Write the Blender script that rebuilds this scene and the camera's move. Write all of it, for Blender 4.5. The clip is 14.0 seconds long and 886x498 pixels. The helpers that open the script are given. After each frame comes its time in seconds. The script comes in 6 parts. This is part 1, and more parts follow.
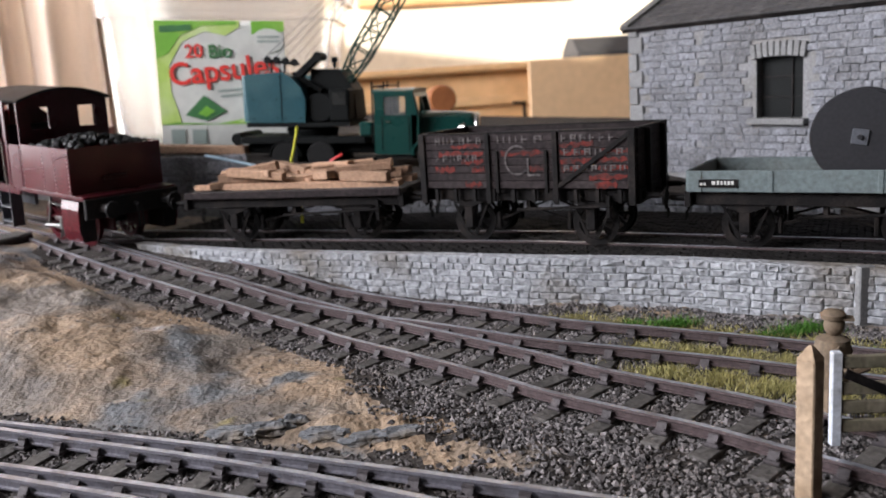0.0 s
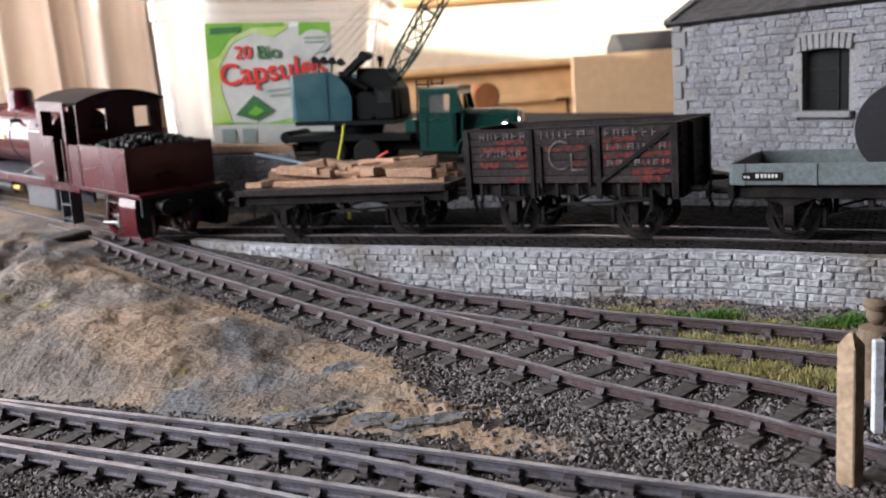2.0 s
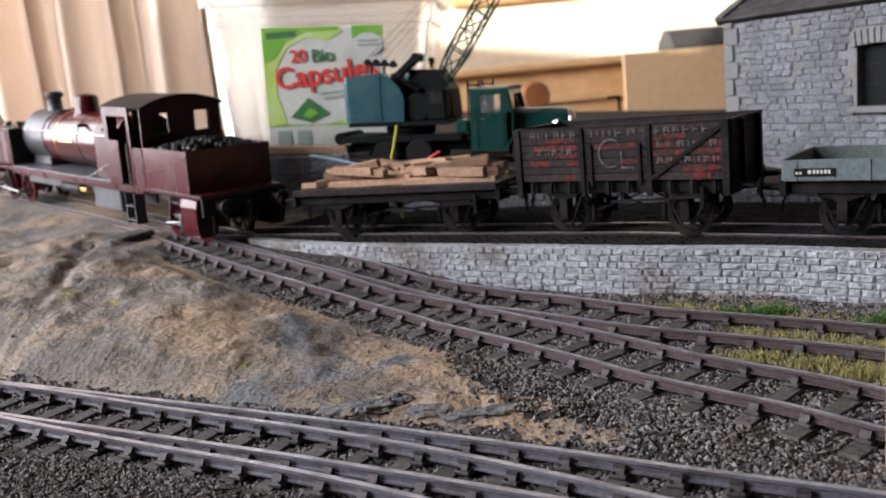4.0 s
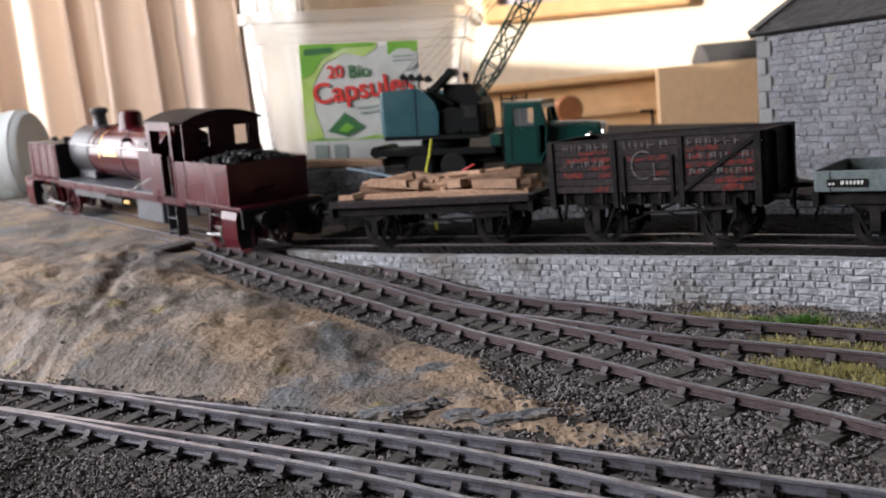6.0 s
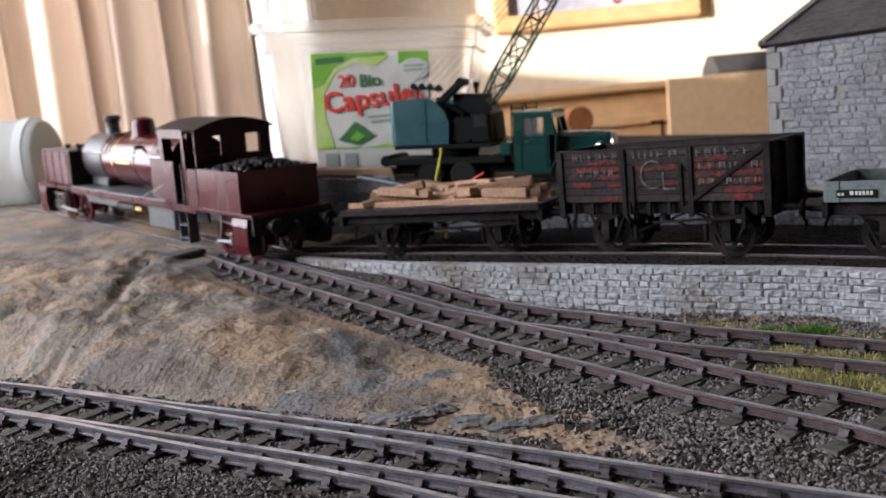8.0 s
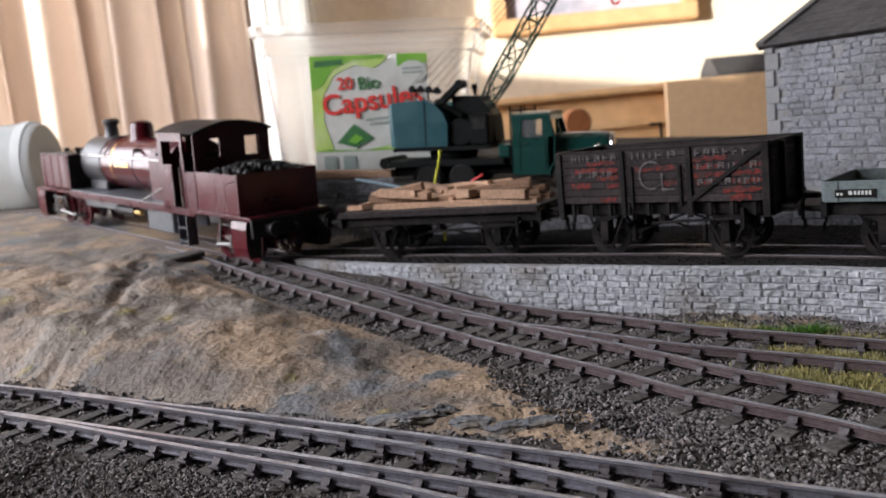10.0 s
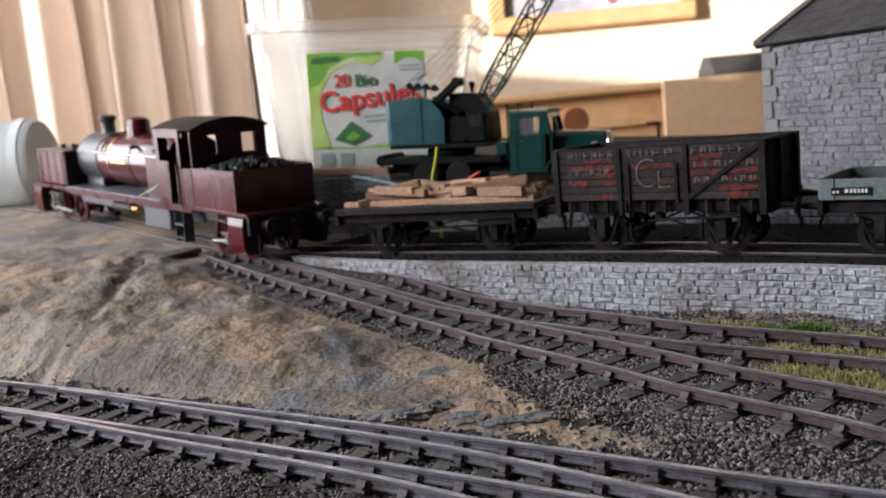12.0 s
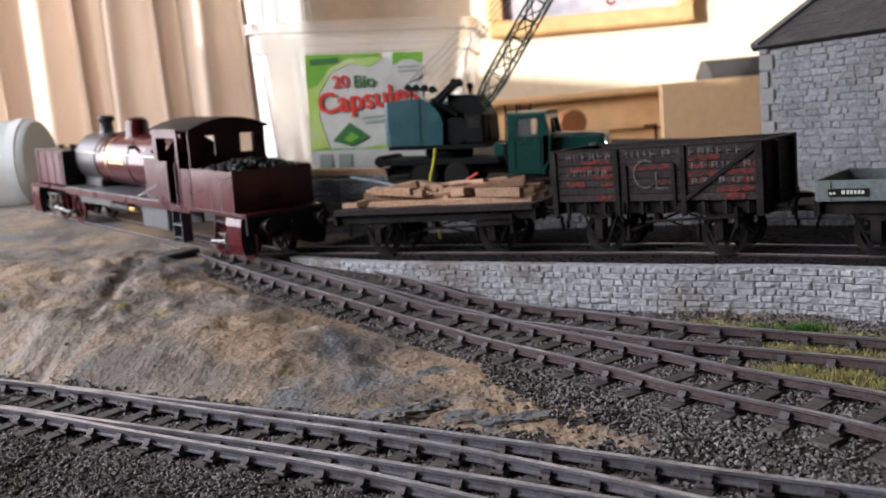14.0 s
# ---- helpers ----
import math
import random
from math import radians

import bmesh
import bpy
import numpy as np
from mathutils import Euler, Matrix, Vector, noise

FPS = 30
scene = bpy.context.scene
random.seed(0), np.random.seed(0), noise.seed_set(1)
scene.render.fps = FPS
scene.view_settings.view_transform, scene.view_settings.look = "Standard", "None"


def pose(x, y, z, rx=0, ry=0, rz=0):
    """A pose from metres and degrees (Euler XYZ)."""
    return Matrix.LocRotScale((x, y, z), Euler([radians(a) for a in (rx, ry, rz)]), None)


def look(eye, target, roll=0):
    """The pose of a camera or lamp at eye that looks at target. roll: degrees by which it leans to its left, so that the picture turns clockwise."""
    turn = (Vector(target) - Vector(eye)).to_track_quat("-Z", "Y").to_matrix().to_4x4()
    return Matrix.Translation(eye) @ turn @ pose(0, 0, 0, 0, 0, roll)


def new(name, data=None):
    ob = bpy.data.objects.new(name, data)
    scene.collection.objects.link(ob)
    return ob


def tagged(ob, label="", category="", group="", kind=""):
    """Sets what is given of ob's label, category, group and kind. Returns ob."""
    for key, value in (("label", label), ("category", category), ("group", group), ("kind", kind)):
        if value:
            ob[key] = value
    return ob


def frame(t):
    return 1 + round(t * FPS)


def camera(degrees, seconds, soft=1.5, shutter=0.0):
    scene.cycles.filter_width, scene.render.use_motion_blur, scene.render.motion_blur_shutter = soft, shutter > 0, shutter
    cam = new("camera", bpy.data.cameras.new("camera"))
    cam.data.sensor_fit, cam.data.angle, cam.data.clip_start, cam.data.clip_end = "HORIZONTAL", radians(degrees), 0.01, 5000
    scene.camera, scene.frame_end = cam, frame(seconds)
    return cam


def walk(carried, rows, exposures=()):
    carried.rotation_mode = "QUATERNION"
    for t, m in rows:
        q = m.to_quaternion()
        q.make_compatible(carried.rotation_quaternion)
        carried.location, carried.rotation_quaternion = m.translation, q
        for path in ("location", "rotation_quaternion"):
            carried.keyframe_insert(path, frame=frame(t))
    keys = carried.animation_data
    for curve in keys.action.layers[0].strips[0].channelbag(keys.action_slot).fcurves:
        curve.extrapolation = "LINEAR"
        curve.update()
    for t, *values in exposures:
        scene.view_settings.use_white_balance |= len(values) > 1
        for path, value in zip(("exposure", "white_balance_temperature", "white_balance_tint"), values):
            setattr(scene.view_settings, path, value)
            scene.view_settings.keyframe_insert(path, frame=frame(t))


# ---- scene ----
cam = camera(54.22, 14.0)
cam.data.dof.use_dof, cam.data.dof.focus_distance, cam.data.dof.aperture_fstop = True, 0.27, 22.0
ROWS = [
    (0, 0.00444, 0.02565, 0.0991, 78.931, 3.732, -9.579),
    (0.5, 0.00324, 0.02436, 0.09795, 78.954, 3.848, -9.035),
    (1, 0.00283, 0.02421, 0.09767, 78.919, 3.942, -8.41),
    (1.5, 0.00246, 0.02064, 0.09873, 78.778, 4.228, -7.75),
    (2, 0.0024, 0.01781, 0.09912, 78.977, 4.507, -6.802),
    (2.5, 0.00179, 0.01526, 0.09944, 78.995, 4.745, -5.805),
    (3, 0.00199, 0.01413, 0.09967, 79.018, 4.999, -4.95),
    (5.5, 4e-05, 0.00335, 0.099, 80.118, 5.608, -1.863),
    (6, -3e-05, 0.00229, 0.09873, 80.459, 5.641, -1.366),
    (6.5, -0.00059, 0.00093, 0.09741, 80.613, 5.487, -0.835),
    (7, -0.00099, 0.00115, 0.09715, 80.714, 5.332, -0.692),
    (7.5, -0.00054, 0.00133, 0.09751, 80.946, 5.211, -0.771),
    (8, -2e-05, 0.0004, 0.09809, 81.184, 5.358, -0.685),
    (10.5, -7e-05, 0.00034, 0.09693, 81.416, 5.554, -0.779),
    (11, 0, -0, 0.09697, 81.398, 5.429, -0.819),
    (11.5, 6e-05, 0.00085, 0.09604, 81.399, 5.356, -0.809),
    (12, 0.00013, 0.00027, 0.09604, 81.327, 5.328, -0.925),
    (12.5, -5e-05, 9e-05, 0.09571, 81.346, 5.304, -1.03),
    (13, 5e-05, 0.00033, 0.09545, 81.362, 5.252, -1.115),
    (13.5, 1e-05, -0.00048, 0.09552, 81.457, 5.223, -1.147),
    (14, -0.00036, -0.00079, 0.095, 81.501, 5.14, -1.077),
]
EXPOSURES = [(0, 1.46), (3.2, 1.40), (5.3, 1.14), (14, 1.10)]
walk(cam, [(t, pose(x, y, z, rx, ry, rz)) for t, x, y, z, rx, ry, rz in ROWS], EXPOSURES)

# ---------------------------------------------------------------- light
world = bpy.data.worlds.new("world")
scene.world = world
world.use_nodes = True
wn = world.node_tree.nodes
sky = wn.new("ShaderNodeTexSky")
sky.sky_type, sky.sun_disc = "NISHITA", False
sky.sun_elevation, sky.sun_rotation = radians(7), radians(-132)
world.node_tree.links.new(sky.outputs[0], wn["Background"].inputs[0])
wn["Background"].inputs[1].default_value = 0.10
sun = bpy.data.lights.new("sun", "SUN")
sun.energy, sun.angle, sun.color = 3.2, radians(0.6), (1.0, 0.94, 0.84)
new("sun", sun).matrix_world = look((-1.1, -1.0, 0.165), (0, 0, 0))


def area_lamp(name, eye, target, sx, sy, power, colour):
    data = bpy.data.lights.new(name, "AREA")
    data.shape, data.size, data.size_y, data.energy, data.color = "RECTANGLE", sx, sy, power, colour
    ob = new(name, data)
    ob.matrix_world = look(eye, target)
    return ob


# daylight entering by the two windows beside the layout and the window behind the curtains
area_lamp("window_daylight_side", (-1.385, 0.10, 0.74), (0.0, 0.38, 0.03), 0.86, 0.68, 16.0, (0.94, 0.93, 1.0))
area_lamp("window_daylight_door", (-1.385, 1.03, 0.53), (0.0, 0.60, 0.05), 0.80, 1.10, 13.0, (0.94, 0.93, 1.0))
area_lamp("window_daylight_back", (-0.66, 1.875, 0.50), (-0.1, 0.4, 0.1), 0.80, 1.15, 12.0, (0.94, 0.94, 1.0))


# ---------------------------------------------------------------- materials
def mat(name, colour, rough=0.6, metal=0.0, scale=300.0, var=0.25, bump=0.2, stain=None, amount=0.5, patch=40.0, coat=0.0, island=0.0, object_var=0.0, shine=None):
    """Base colour varied by a fine and a coarse noise, an optional stain colour in patches, fine relief."""
    m = bpy.data.materials.new(name)
    m.use_nodes = True
    n, l = m.node_tree.nodes, m.node_tree.links
    b = n["Principled BSDF"]
    co = n.new("ShaderNodeTexCoord")
    fine, coarse = n.new("ShaderNodeTexNoise"), n.new("ShaderNodeTexNoise")
    where = co.outputs["Object"]
    if object_var:
        spot, shift = n.new("ShaderNodeObjectInfo"), n.new("ShaderNodeVectorMath")
        l.new(where, shift.inputs[0]), l.new(spot.outputs["Location"], shift.inputs[1])
        where = shift.outputs[0]
    for t, s, d in ((fine, scale, 6.0), (coarse, patch, 5.0)):
        t.inputs["Scale"].default_value, t.inputs["Detail"].default_value = s, d
        l.new(where, t.inputs["Vector"])
    ramp = n.new("ShaderNodeMapRange")
    ramp.inputs[1].default_value, ramp.inputs[2].default_value = 0.3, 0.7
    ramp.inputs[3].default_value, ramp.inputs[4].default_value = 1 - var, 1 + var
    l.new(fine.outputs["Fac"], ramp.inputs[0])
    base = n.new("ShaderNodeMix")
    base.data_type, base.blend_type = "RGBA", "MIX"
    base.inputs[6].default_value = (*colour, 1)
    base.inputs[7].default_value = (*(stain or [c * 0.7 for c in colour]), 1)
    patchy = n.new("ShaderNodeMapRange")
    patchy.inputs[1].default_value, patchy.inputs[2].default_value = 0.48, 0.66
    patchy.inputs[3].default_value, patchy.inputs[4].default_value = 0.0, amount
    l.new(coarse.outputs["Fac"], patchy.inputs[0])
    l.new(patchy.outputs[0], base.inputs[0])
    mul = n.new("ShaderNodeMix")
    mul.data_type, mul.blend_type = "RGBA", "MULTIPLY"
    mul.inputs[0].default_value = 1.0
    l.new(base.outputs[2], mul.inputs[6])
    last = ramp.outputs[0]
    for kind, k in (("island", island), ("object", object_var)):
        if k:
            g = n.new("ShaderNodeNewGeometry" if kind == "island" else "ShaderNodeObjectInfo")
            r = n.new("ShaderNodeMapRange")
            r.inputs[3].default_value, r.inputs[4].default_value = 1 - k, 1 + k
            l.new(g.outputs["Random Per Island" if kind == "island" else "Random"], r.inputs[0])
            mm = n.new("ShaderNodeMath")
            mm.operation = "MULTIPLY"
            l.new(last, mm.inputs[0]), l.new(r.outputs[0], mm.inputs[1])
            last = mm.outputs[0]
    l.new(last, mul.inputs[7])
    l.new(mul.outputs[2], b.inputs["Base Color"])
    b.inputs["Metallic"].default_value = metal
    rr = n.new("ShaderNodeMapRange")
    rr.inputs[3].default_value, rr.inputs[4].default_value = max(rough - 0.12, 0.03), min(rough + 0.12, 1.0)
    l.new(coarse.outputs["Fac"], rr.inputs[0])
    l.new(rr.outputs[0], b.inputs["Roughness"])
    b.inputs["Coat Weight"].default_value = coat
    b.inputs["Specular IOR Level"].default_value = shine if shine is not None else 0.25 if rough >= 0.55 else 0.5
    b.inputs["Coat Roughness"].default_value = 0.12
    if bump:
        bp = n.new("ShaderNodeBump")
        bp.inputs["Strength"].default_value, bp.inputs["Distance"].default_value = bump, 0.6 / scale
        l.new(fine.outputs["Fac"], bp.inputs["Height"])
        l.new(bp.outputs[0], b.inputs["Normal"])
    return m


M = {
    "maroon": mat("maroon_paint", (0.070, 0.007, 0.011), 0.22, 0, 900, 0.12, 0.05, (0.050, 0.007, 0.010), 0.5, 60, coat=0.15, shine=0.25),
    "maroon_dull": mat("maroon_paint_dull", (0.056, 0.006, 0.010), 0.30, 0, 900, 0.15, 0.06, (0.038, 0.007, 0.009), 0.6, 60, coat=0.05, shine=0.15),
    "red_beam": mat("red_beam_paint", (0.30, 0.02, 0.015), 0.35, 0, 900, 0.12, 0.05, coat=0.3),
    "black": mat("black_paint", (0.018, 0.017, 0.018), 0.5, 0, 900, 0.25, 0.08, (0.035, 0.028, 0.026), 0.6, 90, shine=0.15),
    "smokebox": mat("smokebox_black", (0.030, 0.030, 0.036), 0.42, 0.1, 900, 0.2, 0.08, (0.06, 0.055, 0.05), 0.6, 90),
    "running": mat("running_board_grey", (0.075, 0.08, 0.092), 0.38, 0.0, 800, 0.2, 0.1, (0.06, 0.06, 0.065), 0.6, 90),
    "steel": mat("bright_steel", (0.48, 0.47, 0.46), 0.28, 1.0, 1200, 0.15, 0.05),
    "brass": mat("brass", (0.62, 0.40, 0.14), 0.3, 1.0, 1200, 0.15, 0.05),
    "coal": mat("coal", (0.008, 0.008, 0.009), 0.5, 0, 900, 0.4, 0.3, island=0.4, shine=0.25),
    "rail": mat("rail_rusty_side", (0.082, 0.061, 0.062), 0.55, 0.25, 900, 0.3, 0.2, (0.055, 0.040, 0.040), 0.7, 80),
    "rail_dark": mat("rail_dark_side", (0.155, 0.15, 0.172), 0.42, 0.35, 900, 0.25, 0.2, (0.055, 0.045, 0.045), 0.7, 80),
    "rail_top": mat("rail_polished_top", (0.54, 0.57, 0.64), 0.40, 0.75, 1200, 0.2, 0.03, (0.24, 0.22, 0.22), 0.7, 120),
    "chair": mat("chair_iron", (0.060, 0.052, 0.054), 0.62, 0.2, 900, 0.3, 0.3, object_var=0.3),
    "sleeper": mat("sleeper_wood", (0.085, 0.078, 0.072), 0.85, 0, 500, 0.35, 0.5, (0.06, 0.055, 0.05), 0.7, 70, object_var=0.3),
    "ballast": mat("ballast_stone", (0.130, 0.119, 0.118), 0.9, 0, 900, 0.3, 0.4, (0.092, 0.080, 0.074), 0.7, 25, island=0.75),
    "ballast_bed": mat("ballast_bed", (0.050, 0.044, 0.040), 0.95, 0, 900, 0.5, 0.8, (0.05, 0.042, 0.036), 0.7, 60, shine=0.1),
    "stone": mat("wall_stone", (0.335, 0.345, 0.365), 0.9, 0, 420, 0.38, 1.0, (0.15, 0.125, 0.095), 0.85, 24, object_var=0.10),
    "stone_joined": mat("wall_stone_joined", (0.185, 0.190, 0.208), 0.9, 0, 600, 0.34, 1.0, (0.125, 0.124, 0.128), 0.75, 26, island=0.12),
    "shed_stone": mat("shed_stone", (0.185, 0.190, 0.208), 0.9, 0, 600, 0.34, 1.0, (0.125, 0.124, 0.128), 0.75, 26, object_var=0.12),
    "mortar": mat("mortar", (0.205, 0.205, 0.21), 0.95, 0, 700, 0.25, 0.4, (0.13, 0.12, 0.10), 0.6, 50),
    "slate": mat("roof_slate", (0.066, 0.063, 0.064), 0.7, 0, 600, 0.2, 0.3, (0.095, 0.09, 0.088), 0.5, 60, island=0.22),
    "verge": mat("verge_capping", (0.13, 0.125, 0.12), 0.8, 0, 700, 0.2, 0.3),
    "quoin": mat("quoin_stone", (0.19, 0.19, 0.19), 0.9, 0, 700, 0.2, 0.4, object_var=0.1),
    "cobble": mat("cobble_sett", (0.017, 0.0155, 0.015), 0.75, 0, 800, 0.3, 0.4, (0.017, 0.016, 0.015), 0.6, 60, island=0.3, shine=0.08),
    "wagon_black": mat("weathered_black_planks", (0.024, 0.0185, 0.019), 0.8, 0, 500, 0.4, 0.4, (0.044, 0.036, 0.035), 0.55, 90, object_var=0.2, shine=0.15),
    "wagon_red": mat("worn_red_paint", (0.115, 0.017, 0.013), 0.8, 0, 450, 0.4, 0.3, (0.034, 0.022, 0.021), 1.0, 210),
    "worn_white": mat("worn_white_lettering", (0.115, 0.102, 0.100), 0.8, 0, 500, 0.4, 0.2, (0.030, 0.026, 0.026), 1.0, 300),
    "iron": mat("wagon_ironwork", (0.010, 0.009, 0.009), 0.6, 0.2, 800, 0.3, 0.2, (0.034, 0.027, 0.024), 0.5, 100, shine=0.12),
    "wagon_grey": mat("wagon_grey_paint", (0.12, 0.148, 0.15), 0.65, 0, 600, 0.2, 0.2, (0.12, 0.14, 0.14), 0.6, 90),
    "plank": mat("new_wood_planks", (0.36, 0.225, 0.145), 0.75, 0, 500, 0.25, 0.2, (0.30, 0.18, 0.12), 0.6, 80, object_var=0.3),
    "deck": mat("wagon_deck_grey", (0.075, 0.070, 0.068), 0.7, 0, 500, 0.3, 0.3),
    "reel": mat("cable_reel_black", (0.020, 0.020, 0.023), 0.45, 0, 600, 0.2, 0.1, shine=0.3),
    "crane_teal": mat("crane_teal_paint", (0.015, 0.064, 0.080), 0.35, 0, 800, 0.12, 0.05, (0.03, 0.09, 0.10), 0.5, 60, coat=0.2, shine=0.35),
    "crane_green": mat("lorry_green_paint", (0.007, 0.045, 0.038), 0.3, 0, 800, 0.12, 0.05, coat=0.15, shine=0.35),
    "crane_black": mat("crane_black", (0.006, 0.007, 0.007), 0.55, 0, 800, 0.2, 0.05, shine=0.1),
    "tyre": mat("tyre_rubber", (0.015, 0.015, 0.015), 0.8, 0, 800, 0.2, 0.2, shine=0.12),
    "lorry_red": mat("lorry_dark_red", (0.135, 0.030, 0.032), 0.55, 0, 500, 0.2, 0.1, (0.08, 0.025, 0.025), 0.5, 60),
    "post": mat("post_wood", (0.38, 0.28, 0.19), 0.8, 0, 500, 0.25, 0.3, (0.22, 0.15, 0.09), 0.6, 120),
    "gate": mat("gate_pale_paint", (0.50, 0.53, 0.58), 0.7, 0, 700, 0.2, 0.2, (0.25, 0.24, 0.22), 0.6, 150),
    "gate_bar": mat("gate_bar_drab", (0.150, 0.130, 0.095), 0.85, 0, 500, 0.3, 0.3, (0.10, 0.10, 0.06), 0.6, 120),
    "figure": mat("figurine_drab", (0.17, 0.125, 0.085), 0.8, 0, 900, 0.2, 0.1, (0.10, 0.08, 0.06), 0.6, 200),
    "room_wall": mat("cream_wall_paint", (0.80, 0.74, 0.62), 0.85, 0, 60, 0.05, 0.1, (0.74, 0.67, 0.54), 0.5, 4),
    # walls out of view, near black so little light bounces back
    "dim_wall": mat("bounce_cutting_wall", (0.035, 0.032, 0.030), 0.9, 0, 60, 0.1, 0.1),
    "rod_steel": mat("oily_steel", (0.20, 0.195, 0.19), 0.35, 1.0, 1200, 0.25, 0.05, (0.06, 0.05, 0.045), 0.7, 200),
    # darker than a usual ceiling, to lower the ambient bounce
    "ceiling": mat("dimmed_ceiling_paint", (0.20, 0.19, 0.18), 0.9, 0, 60, 0.04, 0.05),
    "pine": mat("pine_wood", (0.72, 0.47, 0.25), 0.55, 0, 30, 0.12, 0.05, (0.62, 0.37, 0.17), 0.6, 8),
    "board": mat("hardboard", (0.70, 0.48, 0.29), 0.7, 0, 80, 0.06, 0.05, (0.64, 0.43, 0.25), 0.5, 9),
    "picture": mat("picture_print", (0.55, 0.52, 0.60), 0.5, 0, 30, 0.2, 0.0, (0.30, 0.34, 0.46), 0.7, 9),
    "table": mat("table_top", (0.12, 0.085, 0.06), 0.6, 0, 40, 0.15, 0.05),
    "label_white": mat("label_white", (0.60, 0.61, 0.57), 0.45, 0, 200, 0.04, 0.0),
    "label_green": mat("label_green", (0.17, 0.42, 0.05), 0.45, 0, 200, 0.06, 0.0, (0.32, 0.55, 0.10), 0.9, 26),
    "label_lime": mat("label_lime", (0.42, 0.60, 0.13), 0.45, 0, 200, 0.06, 0.0, (0.60, 0.70, 0.38), 0.8, 22),
    "label_dark": mat("label_dark_green", (0.05, 0.17, 0.06), 0.45, 0, 200, 0.06, 0.0),
    "label_red": mat("label_red", (0.70, 0.05, 0.04), 0.45, 0, 200, 0.05, 0.0),
    "label_grey": mat("label_grey", (0.30, 0.36, 0.33), 0.45, 0, 200, 0.05, 0.0),
    "wire_yellow": mat("yellow_wire", (0.62, 0.62, 0.06), 0.4, 0, 500, 0.05, 0.0),
    "wire_red": mat("red_wire", (0.55, 0.04, 0.04), 0.4, 0, 500, 0.05, 0.0),
    "wire_blue": mat("blue_wire", (0.30, 0.42, 0.50), 0.4, 0, 500, 0.05, 0.0),
    "grass": mat("static_grass", (0.30, 0.27, 0.11), 0.9, 0, 300, 0.3, 0.0, (0.30, 0.26, 0.10), 0.7, 40, island=0.35),
    "grass_green": mat("static_grass_green", (0.06, 0.16, 0.02), 0.9, 0, 300, 0.3, 0.0, island=0.35),
    "brown_ball": mat("brown_bobbin", (0.30, 0.11, 0.04), 0.6, 0, 200, 0.1, 0.0),
    "rivet": mat("pale_rivet_heads", (0.36, 0.31, 0.31), 0.5, 0, 900, 0.2, 0.0),
    "headlamp": mat("chrome_headlamp", (0.7, 0.7, 0.7), 0.2, 1.0, 800, 0.05, 0.0),
    "cab_pane_dark": mat("dark_window_opening", (0.016, 0.017, 0.016), 0.3, 0, 800, 0.1, 0.0),
}


def translucent(name, colour, rough, trans, ior=1.25):
    m = bpy.data.materials.new(name)
    m.use_nodes = True
    b = m.node_tree.nodes["Principled BSDF"]
    b.inputs["Base Color"].default_value = (*colour, 1)
    b.inputs["Roughness"].default_value = rough
    b.inputs["Transmission Weight"].default_value = trans
    b.inputs["IOR"].default_value = ior
    n, l = m.node_tree.nodes, m.node_tree.links
    t = n.new("ShaderNodeTexNoise")
    t.inputs["Scale"].default_value = 25
    co = n.new("ShaderNodeTexCoord")
    l.new(co.outputs["Object"], t.inputs["Vector"])
    r = n.new("ShaderNodeMapRange")
    r.inputs[3].default_value, r.inputs[4].default_value = max(rough - 0.1, 0), rough + 0.1
    l.new(t.outputs["Fac"], r.inputs[0]), l.new(r.outputs[0], b.inputs["Roughness"])
    return m


M["tub"] = translucent("clear_plastic", (0.96, 0.95, 0.92), 0.10, 0.91, 1.32)
M["frosted"] = translucent("frosted_plastic", (0.80, 0.84, 0.84), 0.5, 0.35)
M["glass"] = translucent("window_glass", (0.9, 0.92, 0.92), 0.05, 0.95)


